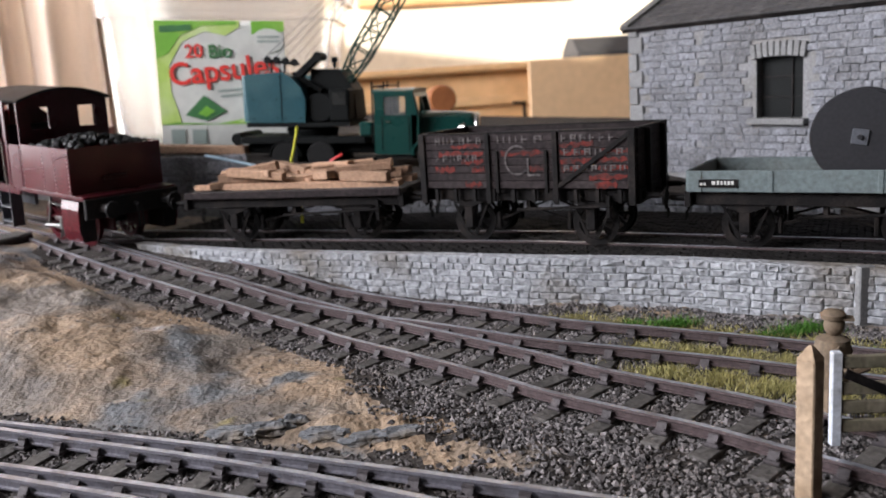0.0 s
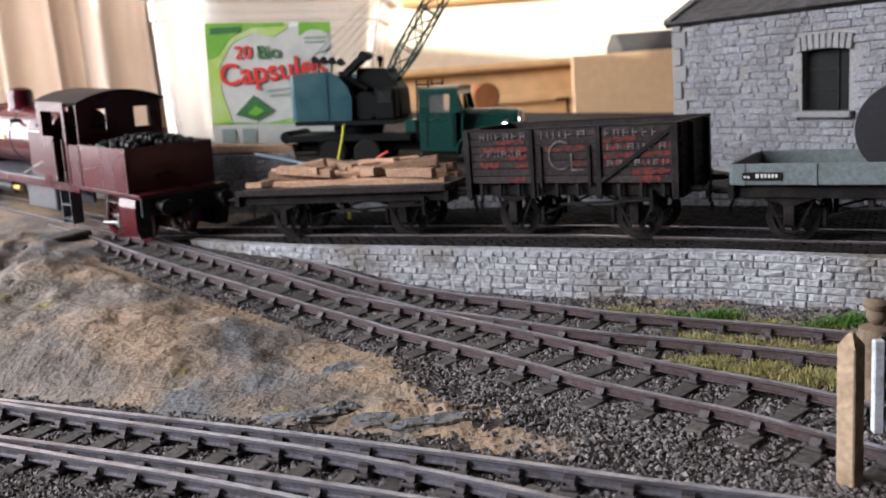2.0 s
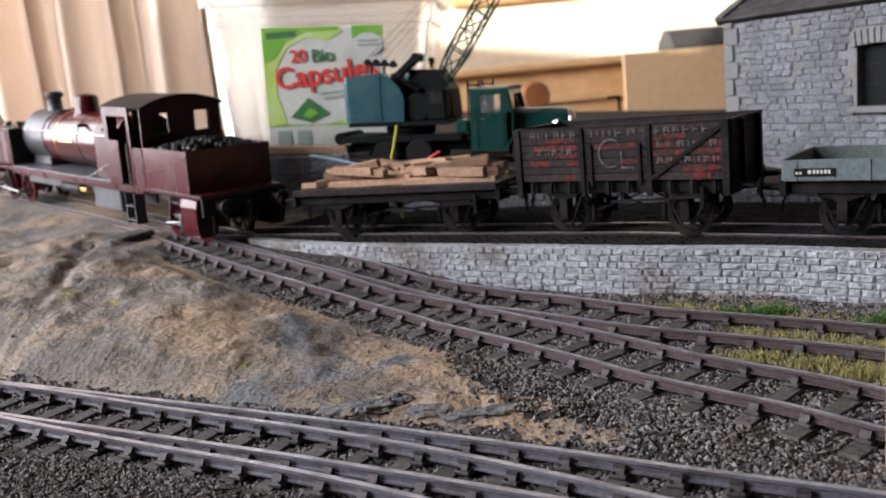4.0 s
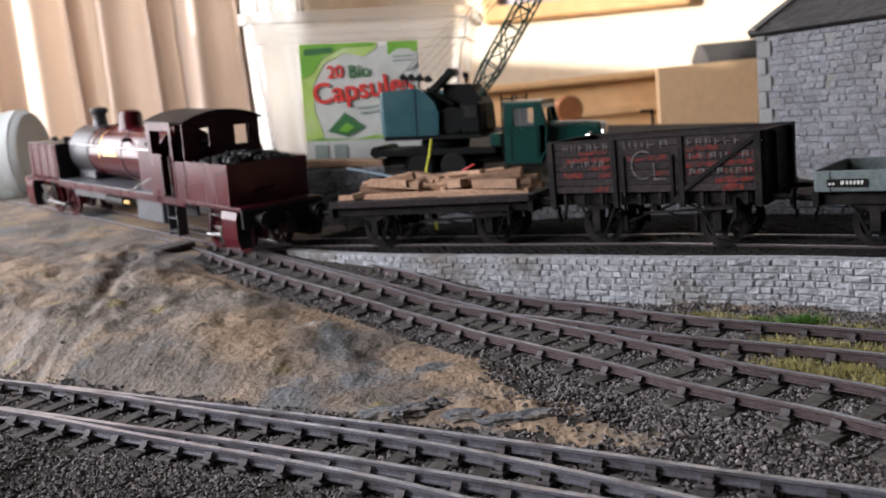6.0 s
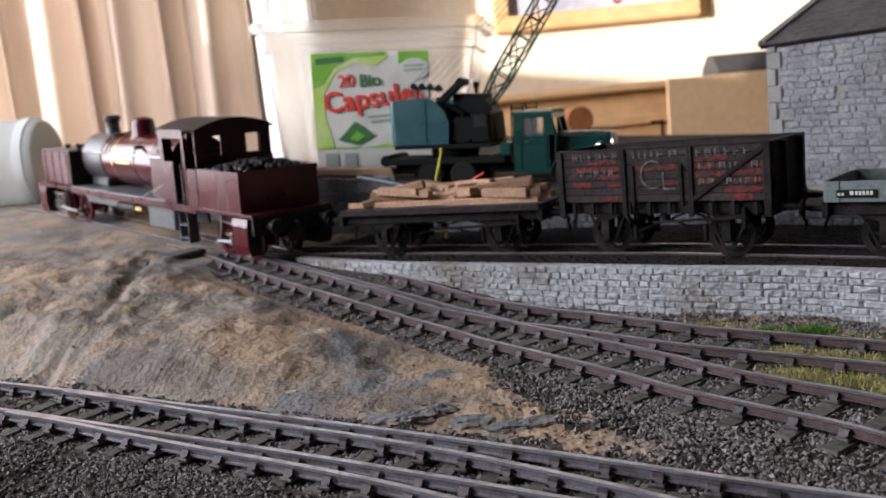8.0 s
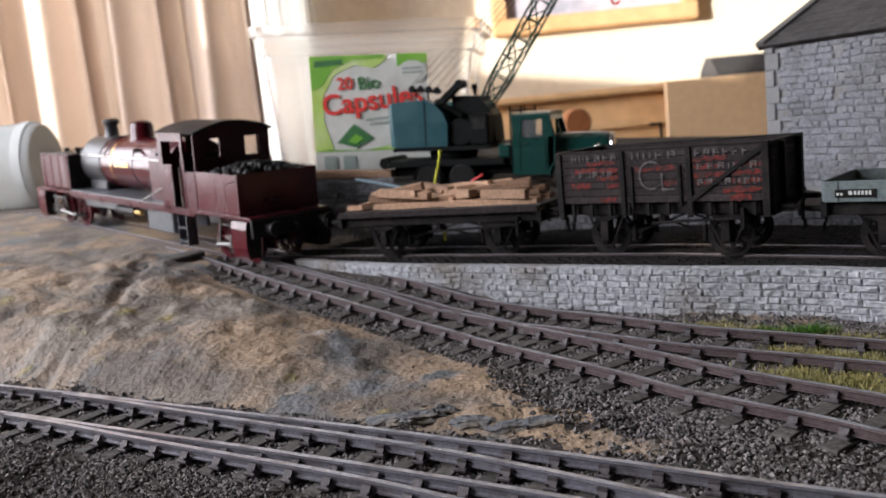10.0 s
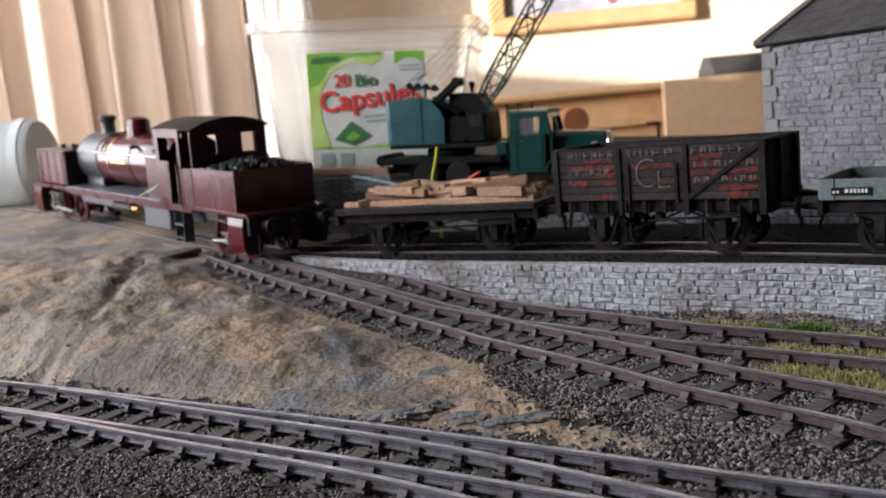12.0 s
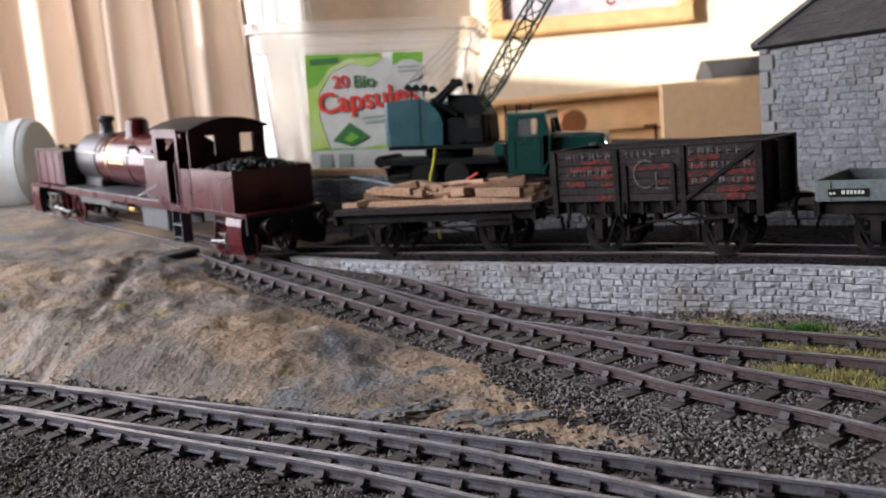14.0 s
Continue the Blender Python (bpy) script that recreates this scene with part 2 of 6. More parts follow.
def earth():
    """Brown modelled earth with ochre, grey-blue and pale patches."""
    m = bpy.data.materials.new("modelled_earth")
    m.use_nodes = True
    n, l = m.node_tree.nodes, m.node_tree.links
    b = n["Principled BSDF"]
    co = n.new("ShaderNodeTexCoord")
    cols = [((0.185, 0.155, 0.128), None), ((0.105, 0.088, 0.074), (24, 0.46, 0.60)), ((0.300, 0.215, 0.142), (17, 0.47, 0.59)),
            ((0.120, 0.126, 0.132), (26, 0.54, 0.63)), ((0.22, 0.18, 0.07), (44, 0.63, 0.72)), ((0.36, 0.35, 0.35), (38, 0.66, 0.78)),
            ((0.052, 0.040, 0.032), (120, 0.62, 0.70)), ((0.30, 0.25, 0.20), (150, 0.62, 0.72))]
    last = None
    for i, (c, k) in enumerate(cols):
        if last is None:
            rgb = n.new("ShaderNodeRGB")
            rgb.outputs[0].default_value = (*c, 1)
            last = rgb.outputs[0]
            continue
        t = n.new("ShaderNodeTexNoise")
        t.noise_dimensions = "4D"
        t.inputs["Scale"].default_value, t.inputs["Detail"].default_value, t.inputs["W"].default_value = k[0], 7, 3.7 * i
        l.new(co.outputs["Object"], t.inputs["Vector"])
        r = n.new("ShaderNodeMapRange")
        r.inputs[1].default_value, r.inputs[2].default_value = k[1], k[2]
        l.new(t.outputs["Fac"], r.inputs[0])
        x = n.new("ShaderNodeMix")
        x.data_type = "RGBA"
        x.inputs[7].default_value = (*c, 1)
        l.new(r.outputs[0], x.inputs[0]), l.new(last, x.inputs[6])
        last = x.outputs[2]
    fine = n.new("ShaderNodeTexNoise")
    fine.inputs["Scale"].default_value, fine.inputs["Detail"].default_value = 420, 6
    l.new(co.outputs["Object"], fine.inputs["Vector"])
    r = n.new("ShaderNodeMapRange")
    r.inputs[1].default_value, r.inputs[2].default_value, r.inputs[3].default_value, r.inputs[4].default_value = 0.3, 0.7, 0.70, 1.30
    l.new(fine.outputs["Fac"], r.inputs[0])
    x = n.new("ShaderNodeMix")
    x.data_type, x.blend_type = "RGBA", "MULTIPLY"
    x.inputs[0].default_value = 1
    l.new(last, x.inputs[6]), l.new(r.outputs[0], x.inputs[7])
    l.new(x.outputs[2], b.inputs["Base Color"])
    b.inputs["Roughness"].default_value = 0.8
    bp = n.new("ShaderNodeBump")
    bp.inputs["Strength"].default_value, bp.inputs["Distance"].default_value = 0.9, 0.0016
    l.new(fine.outputs["Fac"], bp.inputs["Height"]), l.new(bp.outputs[0], b.inputs["Normal"])
    return m


M["earth"] = earth()
M["rock"] = mat("grey_rock", (0.135, 0.14, 0.148), 0.75, 0, 400, 0.35, 0.8, (0.19, 0.15, 0.105), 0.7, 70)


def cloth(name, colour, stain, through_colour, share):
    """Woven curtain that lets some of the daylight behind it through."""
    m = mat(name, colour, 0.9, 0, 250, 0.08, 0.1, stain, 0.5, 6)
    n, l = m.node_tree.nodes, m.node_tree.links
    tr, mx = n.new("ShaderNodeBsdfTranslucent"), n.new("ShaderNodeMixShader")
    tr.inputs[0].default_value = (*through_colour, 1)
    mx.inputs[0].default_value = share
    l.new(n["Principled BSDF"].outputs[0], mx.inputs[1]), l.new(tr.outputs[0], mx.inputs[2])
    l.new(mx.outputs[0], n["Material Output"].inputs[0])
    return m


M["curtain"] = cloth("curtain_fabric", (0.58, 0.50, 0.44), (0.48, 0.40, 0.34), (0.74, 0.64, 0.55), 0.45)
# white cloth for the added sheet that imitates window glare
M["net"] = cloth("glare_sheet_fabric", (0.82, 0.81, 0.78), (0.76, 0.75, 0.72), (0.9, 0.89, 0.86), 0.6)


# ---------------------------------------------------------------- mesh helpers
def box(bm, x0, x1, y0, y1, z0, z1, bevel=0.0):
    r = bmesh.ops.create_cube(bm, size=1.0, matrix=Matrix.Translation(((x0 + x1) / 2, (y0 + y1) / 2, (z0 + z1) / 2)) @ Matrix.Diagonal((abs(x1 - x0), abs(y1 - y0), abs(z1 - z0), 1)))
    if bevel:
        es = list({e for v in r["verts"] for e in v.link_edges})
        bmesh.ops.bevel(bm, geom=es, offset=bevel, segments=1, affect="EDGES", profile=0.5)
    return bm


def rod(bm, a, b, r0, r1=None, seg=10):
    a, b = Vector(a), Vector(b)
    d = b - a
    m = Matrix.Translation((a + b) / 2) @ d.to_track_quat("Z", "Y").to_matrix().to_4x4()
    bmesh.ops.create_cone(bm, cap_ends=True, segments=seg, radius1=r0, radius2=r0 if r1 is None else r1, depth=d.length, matrix=m)
    return bm


def lathe(bm, rows, axis="Z", origin=(0, 0, 0), seg=28):
    """Rows of (along, radius) turned about an axis."""
    rings = []
    o = Vector(origin)
    for h, r in rows:
        ring = []
        for i in range(seg):
            a = 2 * math.pi * i / seg
            c, s = r * math.cos(a), r * math.sin(a)
            p = {"Z": (c, s, h), "X": (h, c, s), "Y": (s, h, c)}[axis]
            ring.append(bm.verts.new(o + Vector(p)))
        rings.append(ring)
    for p, q in zip(rings, rings[1:]):
        for i in range(seg):
            bm.faces.new((p[i], p[(i + 1) % seg], q[(i + 1) % seg], q[i]))
    bm.faces.new(rings[0][::-1]), bm.faces.new(rings[-1])
    return bm


def extrude_poly(bm, pts, thick, axis="Y", at=0.0):
    """A flat outline of (a, b) made thick along an axis: Y takes (x, z), X takes (y, z), Z takes (x, y)."""
    def place(a, b, c):
        return {"Y": (a, c, b), "X": (c, a, b), "Z": (a, b, c)}[axis]
    lo = [bm.verts.new(place(a, b, at)) for a, b in pts]
    hi = [bm.verts.new(place(a, b, at + thick)) for a, b in pts]
    n = len(pts)
    bm.faces.new(lo), bm.faces.new(hi[::-1])
    for i in range(n):
        bm.faces.new((lo[i], hi[i], hi[(i + 1) % n], lo[(i + 1) % n]))
    return bm


def finish(bm, smooth=False):
    bmesh.ops.recalc_face_normals(bm, faces=bm.faces[:])
    if smooth:
        for f in bm.faces:
            f.smooth = True
        for e in bm.edges:
            if len(e.link_faces) == 2 and e.calc_face_angle(0) > radians(38):
                e.smooth = False
    return bm


def mesh_of(name, bm, material, smooth=False):
    finish(bm, smooth)
    me = bpy.data.meshes.new(name)
    bm.to_mesh(me)
    bm.free()
    me.materials.append(material)
    return me


def part(name, bm, material, parent=None, label="", smooth=False):
    ob = new(name, mesh_of(name, bm, material, smooth))
    if parent is not None:
        ob.parent = parent
    return tagged(ob, label)


def nb():
    return bmesh.new()


def piece(name, me, parent, m):
    ob = new(name, me)
    ob.parent = parent
    ob.matrix_basis = m
    return ob


def tube(name, pts, r, material, parent=None, label=""):
    cu = bpy.data.curves.new(name, "CURVE")
    cu.dimensions, cu.bevel_depth, cu.bevel_resolution = "3D", r, 3
    sp = cu.splines.new("POLY")
    sp.points.add(len(pts) - 1)
    for p, q in zip(sp.points, pts):
        p.co = (*q, 1)
    tmp = bpy.data.objects.new(name, cu)
    me = bpy.data.meshes.new_from_object(tmp)
    bpy.data.objects.remove(tmp), bpy.data.curves.remove(cu)
    me.materials.clear()
    me.materials.append(material)
    ob = new(name, me)
    if parent is not None:
        ob.parent = parent
    return tagged(ob, label)


def empty(name, m):
    ob = new(name)
    ob.empty_display_size = 0.01
    ob.matrix_world = m
    return ob


def lerp_table(v, xs, ys):
    return float(np.interp(v, xs, ys))


def rise(x, y):
    """The height of the track bed, which climbs towards the far end."""
    return lerp_table(-0.68 * x + 0.73 * y, (-9, 0.25, 0.30, 0.345, 0.40, 0.47, 0.60, 0.85, 1.5), (0, 0, 0.003, 0.009, 0.012, 0.015, 0.0225, 0.039, 0.06))


def smooth_line(pts, step=0.004):
    """Points at even steps on a soft curve through the given plan points."""
    P = np.array(pts, float)
    d = np.r_[0, np.cumsum(np.linalg.norm(np.diff(P, axis=0), axis=1))]
    s = np.arange(0, d[-1], step)
    Q = np.stack([np.interp(s, d, P[:, k]) for k in (0, 1)], 1)
    w = max(3, int(0.03 / step) | 1)
    k = np.hanning(w + 2)[1:-1]
    k /= k.sum()
    pad = w // 2
    R = np.stack([np.convolve(np.r_[2 * Q[0, j] - Q[pad:0:-1, j], Q[:, j], 2 * Q[-1, j] - Q[-2:-pad - 2:-1, j]], k, "valid") for j in (0, 1)], 1)
    return R


YARD = 0.0195
WALL_LINE = [(0.40, 0.165), (0.30, 0.240), (0.235, 0.292), (0.1765, 0.3393), (0.1492, 0.3613), (0.1037, 0.3866), (0.0607, 0.4155), (0.0062, 0.4497), (-0.030, 0.473), (-0.062, 0.500), (-0.092, 0.530)]
GAUGE = 0.0260
FRONT_GAUGE = 0.0244
RAIL_H = 0.0034

# ---------------------------------------------------------------- the room
def room():
    def slab(name, x0, x1, y0, y1, z0, z1, material, label):
        return tagged(part(name, box(nb(), x0, x1, y0, y1, z0, z1), material), label, name.split("_")[0], kind="structure")
    slab("floor", -1.5, 2.3, -1.8, 2.0, -0.80, -0.75, M["table"], "brown floor of the room")
    # ceiling out of view, its dark tone holds the ambient light down
    slab("ceiling", -1.5, 2.3, -1.8, 2.0, 1.55, 1.60, M["ceiling"], "unseen plain ceiling darkened to cut bounce light")
    # east and south walls are unseen, added dark to keep bounce light low
    slab("wall_east", 2.25, 2.3, -1.8, 2.0, -0.75, 1.55, M["dim_wall"], "unseen room wall made near black to cut bounce light")

    def pierced(name, along, at, lo, hi, o0, o1, p0, p1, label):
        bm = nb()
        for a0, a1, z0, z1 in ((lo, o0, -0.75, 1.55), (o1, hi, -0.75, 1.55), (o0, o1, -0.75, p0), (o0, o1, p1, 1.55)):
            if along == "x":
                box(bm, a0, a1, at, at + 0.08, z0, z1)
            else:
                box(bm, at, at + 0.08, a0, a1, z0, z1)
        tagged(part(name, bm, M["room_wall"]), label, "wall", kind="structure")

    pierced("wall_north", "x", 1.84, -1.5, 2.25, -1.10, -0.235, -0.10, 1.15, "cream painted wall with a curtained window")
    bm = nb()
    for y0, y1, z0, z1 in ((-1.72, -0.35, -0.75, 1.55), (-0.35, 0.55, -0.75, 0.38), (-0.35, 0.55, 1.10, 1.55), (0.55, 0.62, -0.75, 1.55), (0.62, 1.45, -0.75, -0.05), (0.62, 1.45, 1.10, 1.55), (1.45, 1.84, -0.75, 1.55)):
        box(bm, -1.48, -1.40, y0, y1, z0, z1)
    tagged(part("wall_west", bm, M["room_wall"]), "cream painted wall with two windows", "wall", kind="structure")
    slab("wall_south", -1.5, 2.25, -1.8, -1.72, -0.75, 1.55, M["dim_wall"], "unseen room wall made near black to cut bounce light")
    for i, (x0, x1, y0, y1, z0, z1) in enumerate(((-1.10, -0.235, 1.86, 1.90, -0.10, 1.15), (-1.46, -1.42, -0.35, 0.55, 0.38, 1.10), (-1.46, -1.42, 0.62, 1.45, -0.05, 1.10))):
        w = empty("window_%d" % (i + 1), Matrix())
        tagged(w, "white framed window letting in daylight", "window", kind="structure")
        f = 0.03
        flat_x = (x1 - x0) > (y1 - y0)
        for a, b, c, d in ((0, 1, 0, f), (0, 1, -f, 0), (0, f, 0, 1), (-f, 0, 0, 1)):
            lo_a, hi_a = (x0, x1) if flat_x else (y0, y1)
            s0 = lo_a + a if a >= 0 else hi_a + a
            s1 = hi_a if b == 1 else (lo_a + b if b > 0 else hi_a)
            t0 = z0 + c if c >= 0 else z1 + c
            t1 = z1 if d == 1 else (z0 + d if d > 0 else z1)
            part("window_frame", box(nb(), s0, s1, y0, y1, t0, t1) if flat_x else box(nb(), x0, x1, s0, s1, t0, t1), M["ceiling"], w)


room()


def curtain(name, x0, x1, y, z0, z1, folds, seed, material, label, deep=1.0):
    rnd = random.Random(seed)
    n, rows = 260, 14
    phase = [rnd.uniform(0, 6.28) for _ in range(4)]
    verts, faces = [], []
    for j in range(rows + 1):
        h = j / rows
        for i in range(n + 1):
            u = i / n
            a = u * folds * 2 * math.pi
            wob = 0.35 * math.sin(u * 9 + phase[0]) + 0.25 * math.sin(u * 17 + phase[1])
            d = 0.028 * math.sin(a + 1.4 * wob + 0.25 * math.sin(3 * h + phase[2])) + 0.008 * math.sin(2.3 * a + phase[3])
            verts.append((x0 + (x1 - x0) * u + 0.012 * deep * math.sin(a * 0.5 + 2 * h), y + d * deep, z0 + (z1 - z0) * h))
    for j in range(rows):
        for i in range(n):
            k = j * (n + 1) + i
            faces.append((k, k + 1, k + n + 2, k + n + 1))
    me = bpy.data.meshes.new(name)
    me.from_pydata(verts, [], faces)
    me.polygons.foreach_set("use_smooth", [True] * len(faces))
    me.materials.append(material)
    ob = new(name, me)
    mod = ob.modifiers.new("thickness", "SOLIDIFY")
    mod.thickness = 0.002
    return tagged(ob, label, "curtain", "curtains at the window")


curtain("curtain", -1.02, -0.275, 1.50, -0.15, 1.30, 11, 4, M["curtain"], "beige brown fabric curtain hanging in deep folds")
# added sheet: stands in for the bright window strip right of the curtain
curtain("glare_sheet", -0.42, -0.215, 1.815, -0.12, 1.20, 5, 9, M["net"], "thin white gathered sheet added for the window glare beside the curtain", 0.30)
rail_bm = rod(nb(), (-1.15, 1.50, 1.31), (-0.2, 1.50, 1.31), 0.012)
tagged(part("curtain_rail", rail_bm, M["pine"]), "wooden curtain rail above the window", "rail")
cr = bpy.data.objects["curtain_rail"]
for bx in (-1.1, -0.24):
    part("bracket", rod(nb(), (bx, 1.50, 1.31), (bx, 1.84, 1.31), 0.006), M["pine"], cr)

# things along the far wall
pic = empty("picture", pose(0.353, 1.83, 0.45))
tagged(pic, "pine framed picture hanging on the cream wall", "picture")
for x0, x1, z0, z1 in ((-0.21, 0.21, -0.20, -0.168), (-0.21, 0.21, 0.168, 0.20), (-0.21, -0.178, -0.168, 0.168), (0.178, 0.21, -0.168, 0.168)):
    part("frame", box(nb(), x0, x1, -0.03, 0.008, z0, z1, 0.004), M["pine"], pic)
part("print", box(nb(), -0.18, 0.18, -0.008, 0.004, -0.17, 0.17), M["picture"], pic, "pale lilac picture print")

shelf = empty("window_ledge", pose(0, 0, 0))
tagged(shelf, "long varnished pine ledge along the far wall", "ledge")
part("front_board", box(nb(), -0.235, 1.4, 1.60, 1.62, -0.75, 0.108, 0.003), M["pine"], shelf)
part("top_board", box(nb(), -0.235, 1.4, 1.57, 1.838, 0.1085, 0.122, 0.004), M["pine"], shelf)
part("rail", box(nb(), -0.235, 1.4, 1.585, 1.599, 0.048, 0.064, 0.002), M["pine"], shelf)

tagged(part("hardboard_panel", box(nb(), 0.401, 0.86, 1.485, 1.497, -0.75, 0.122, 0.001), M["board"]), "plain brown hardboard panel standing upright", "panel")

mr = empty("model_shed_roof", pose(0.58, 1.535, 0.1225))
tagged(mr, "grey pitched model roof resting on a panel", "model building")
bm = nb()
extrude_poly(bm, [(-0.046, 0.0), (-0.046, 0.006), (-0.014, 0.031), (0.014, 0.034), (0.046, 0.010), (0.046, 0.0)], 0.20, "X", -0.09)
part("roof", bm, M["slate"], mr)
part("base", box(nb(), -0.085, 0.105, -0.04, 0.04, -0.0, 0.003), M["iron"], mr)

bob = empty("cotton_bobbin", pose(0.165, 1.0, 0.078))
tagged(bob, "round brown wooden bobbin behind the lorry", "bobbin")
part("core", lathe(nb(), [(-0.016, 0.001), (-0.016, 0.014), (-0.010, 0.016), (0.010, 0.016), (0.016, 0.014), (0.016, 0.001)], "Y"), M["brown_ball"], bob, smooth=True)
part("stand", box(nb(), -0.012, 0.012, -0.012, 0.012, -0.090, -0.015, 0.001), M["pine"], bob)

bk = empty("metal_bracket", pose(0.298, 1.2, -0.012))
tagged(bk, "small dark angled metal bracket standing upright", "bracket")
part("upright", box(nb(), 0.014, 0.0175, -0.002, 0.002, 0.0, 0.075), M["iron"], bk)
part("arm", box(nb(), 0.0, 0.014, -0.002, 0.002, 0.0715, 0.075), M["iron"], bk)


# ---------------------------------------------------------------- ground
FRONT_A = [(-0.42, 0.485), (-0.30, 0.4165), (-0.1892, 0.3536), (-0.1432, 0.3274), (-0.1027, 0.3030), (-0.0573, 0.2764), (-0.0188, 0.2530), (0.0139, 0.2325), (0.0419, 0.2145), (0.0658, 0.1985), (0.0872, 0.1855), (0.16, 0.138), (0.24, 0.085)]
FRONT_B = [(-0.1560, 0.3333), (-0.1280, 0.3159), (-0.1013, 0.2977), (-0.0775, 0.2821), (-0.0559, 0.2682), (-0.0365, 0.2560), (-0.0185, 0.2440), (-0.0021, 0.2325), (0.0128, 0.2210), (0.0263, 0.2100), (0.0444, 0.1950), (0.0506, 0.1889), (0.12, 0.132), (0.20, 0.066)]
MAIN_N = [(0.26, 0.010), (0.18, 0.120), (0.1126, 0.2153), (0.1021, 0.2314), (0.0921, 0.2424), (0.0708, 0.2680), (0.0591, 0.2875), (0.0411, 0.3130), (0.0241, 0.3360), (0.0022, 0.3660), (-0.0233, 0.3957), (-0.0516, 0.4210), (-0.0862, 0.4640), (-0.1219, 0.5141), (-0.1595, 0.5683), (-0.20, 0.618)]
LOCO_AT, LOCO_YAW, LOCO_PITCH = (-0.1012, 0.5448, 0.0188), -47.3, -3.74
SIDING_C = [(0.34, 0.095), (0.25, 0.185), (0.1485, 0.2833), (0.1244, 0.3035), (0.0927, 0.3287), (0.0524, 0.3720), (0.0215, 0.3975), (-0.0045, 0.4225), (-0.036, 0.4560), (-0.068, 0.4990), (-0.1012, 0.5448), (-0.170, 0.6195), (-0.240, 0.6953), (-0.3325, 0.7955), (-0.42, 0.890)]


def offset(line, d):
    """The line moved sideways by d to the right of its way."""
    t = np.gradient(line, axis=0)
    t /= np.linalg.norm(t, axis=1)[:, None]
    return line + d * np.stack([t[:, 1], -t[:, 0]], 1)


L_A, L_B, L_N, L_S = (smooth_line(p) for p in (FRONT_A, FRONT_B, MAIN_N, SIDING_C))
C_A, C_B, C_N = offset(L_A, FRONT_GAUGE / 2), offset(L_B, FRONT_GAUGE / 2), offset(L_N, GAUGE / 2)
TRACKS = np.concatenate([C_A, C_B, C_N, L_S])
FAR_A = smooth_line(FRONT_A, 0.002)
NEAR_N = smooth_line(MAIN_N, 0.002)


def near(P, line):
    """Distance of each point of P from a line's points."""
    out = np.full(len(P), 9.0)
    for k in range(0, len(line), 64):
        out = np.minimum(out, np.sqrt(((P[:, None] - line[None, k:k + 64]) ** 2).sum(-1)).min(1))
    return out


RISE_T, RISE_Z = (-9, 0.25, 0.30, 0.345, 0.40, 0.47, 0.60, 0.85, 1.5), (0, 0, 0.003, 0.009, 0.012, 0.015, 0.0225, 0.039, 0.06)


def fbm(P, scale, octaves=4, seed=0.0):
    return np.array([noise.fractal(Vector((x * scale + seed, y * scale - seed, 0.37 + seed)), 1.0, 2.0, octaves) for x, y in P])


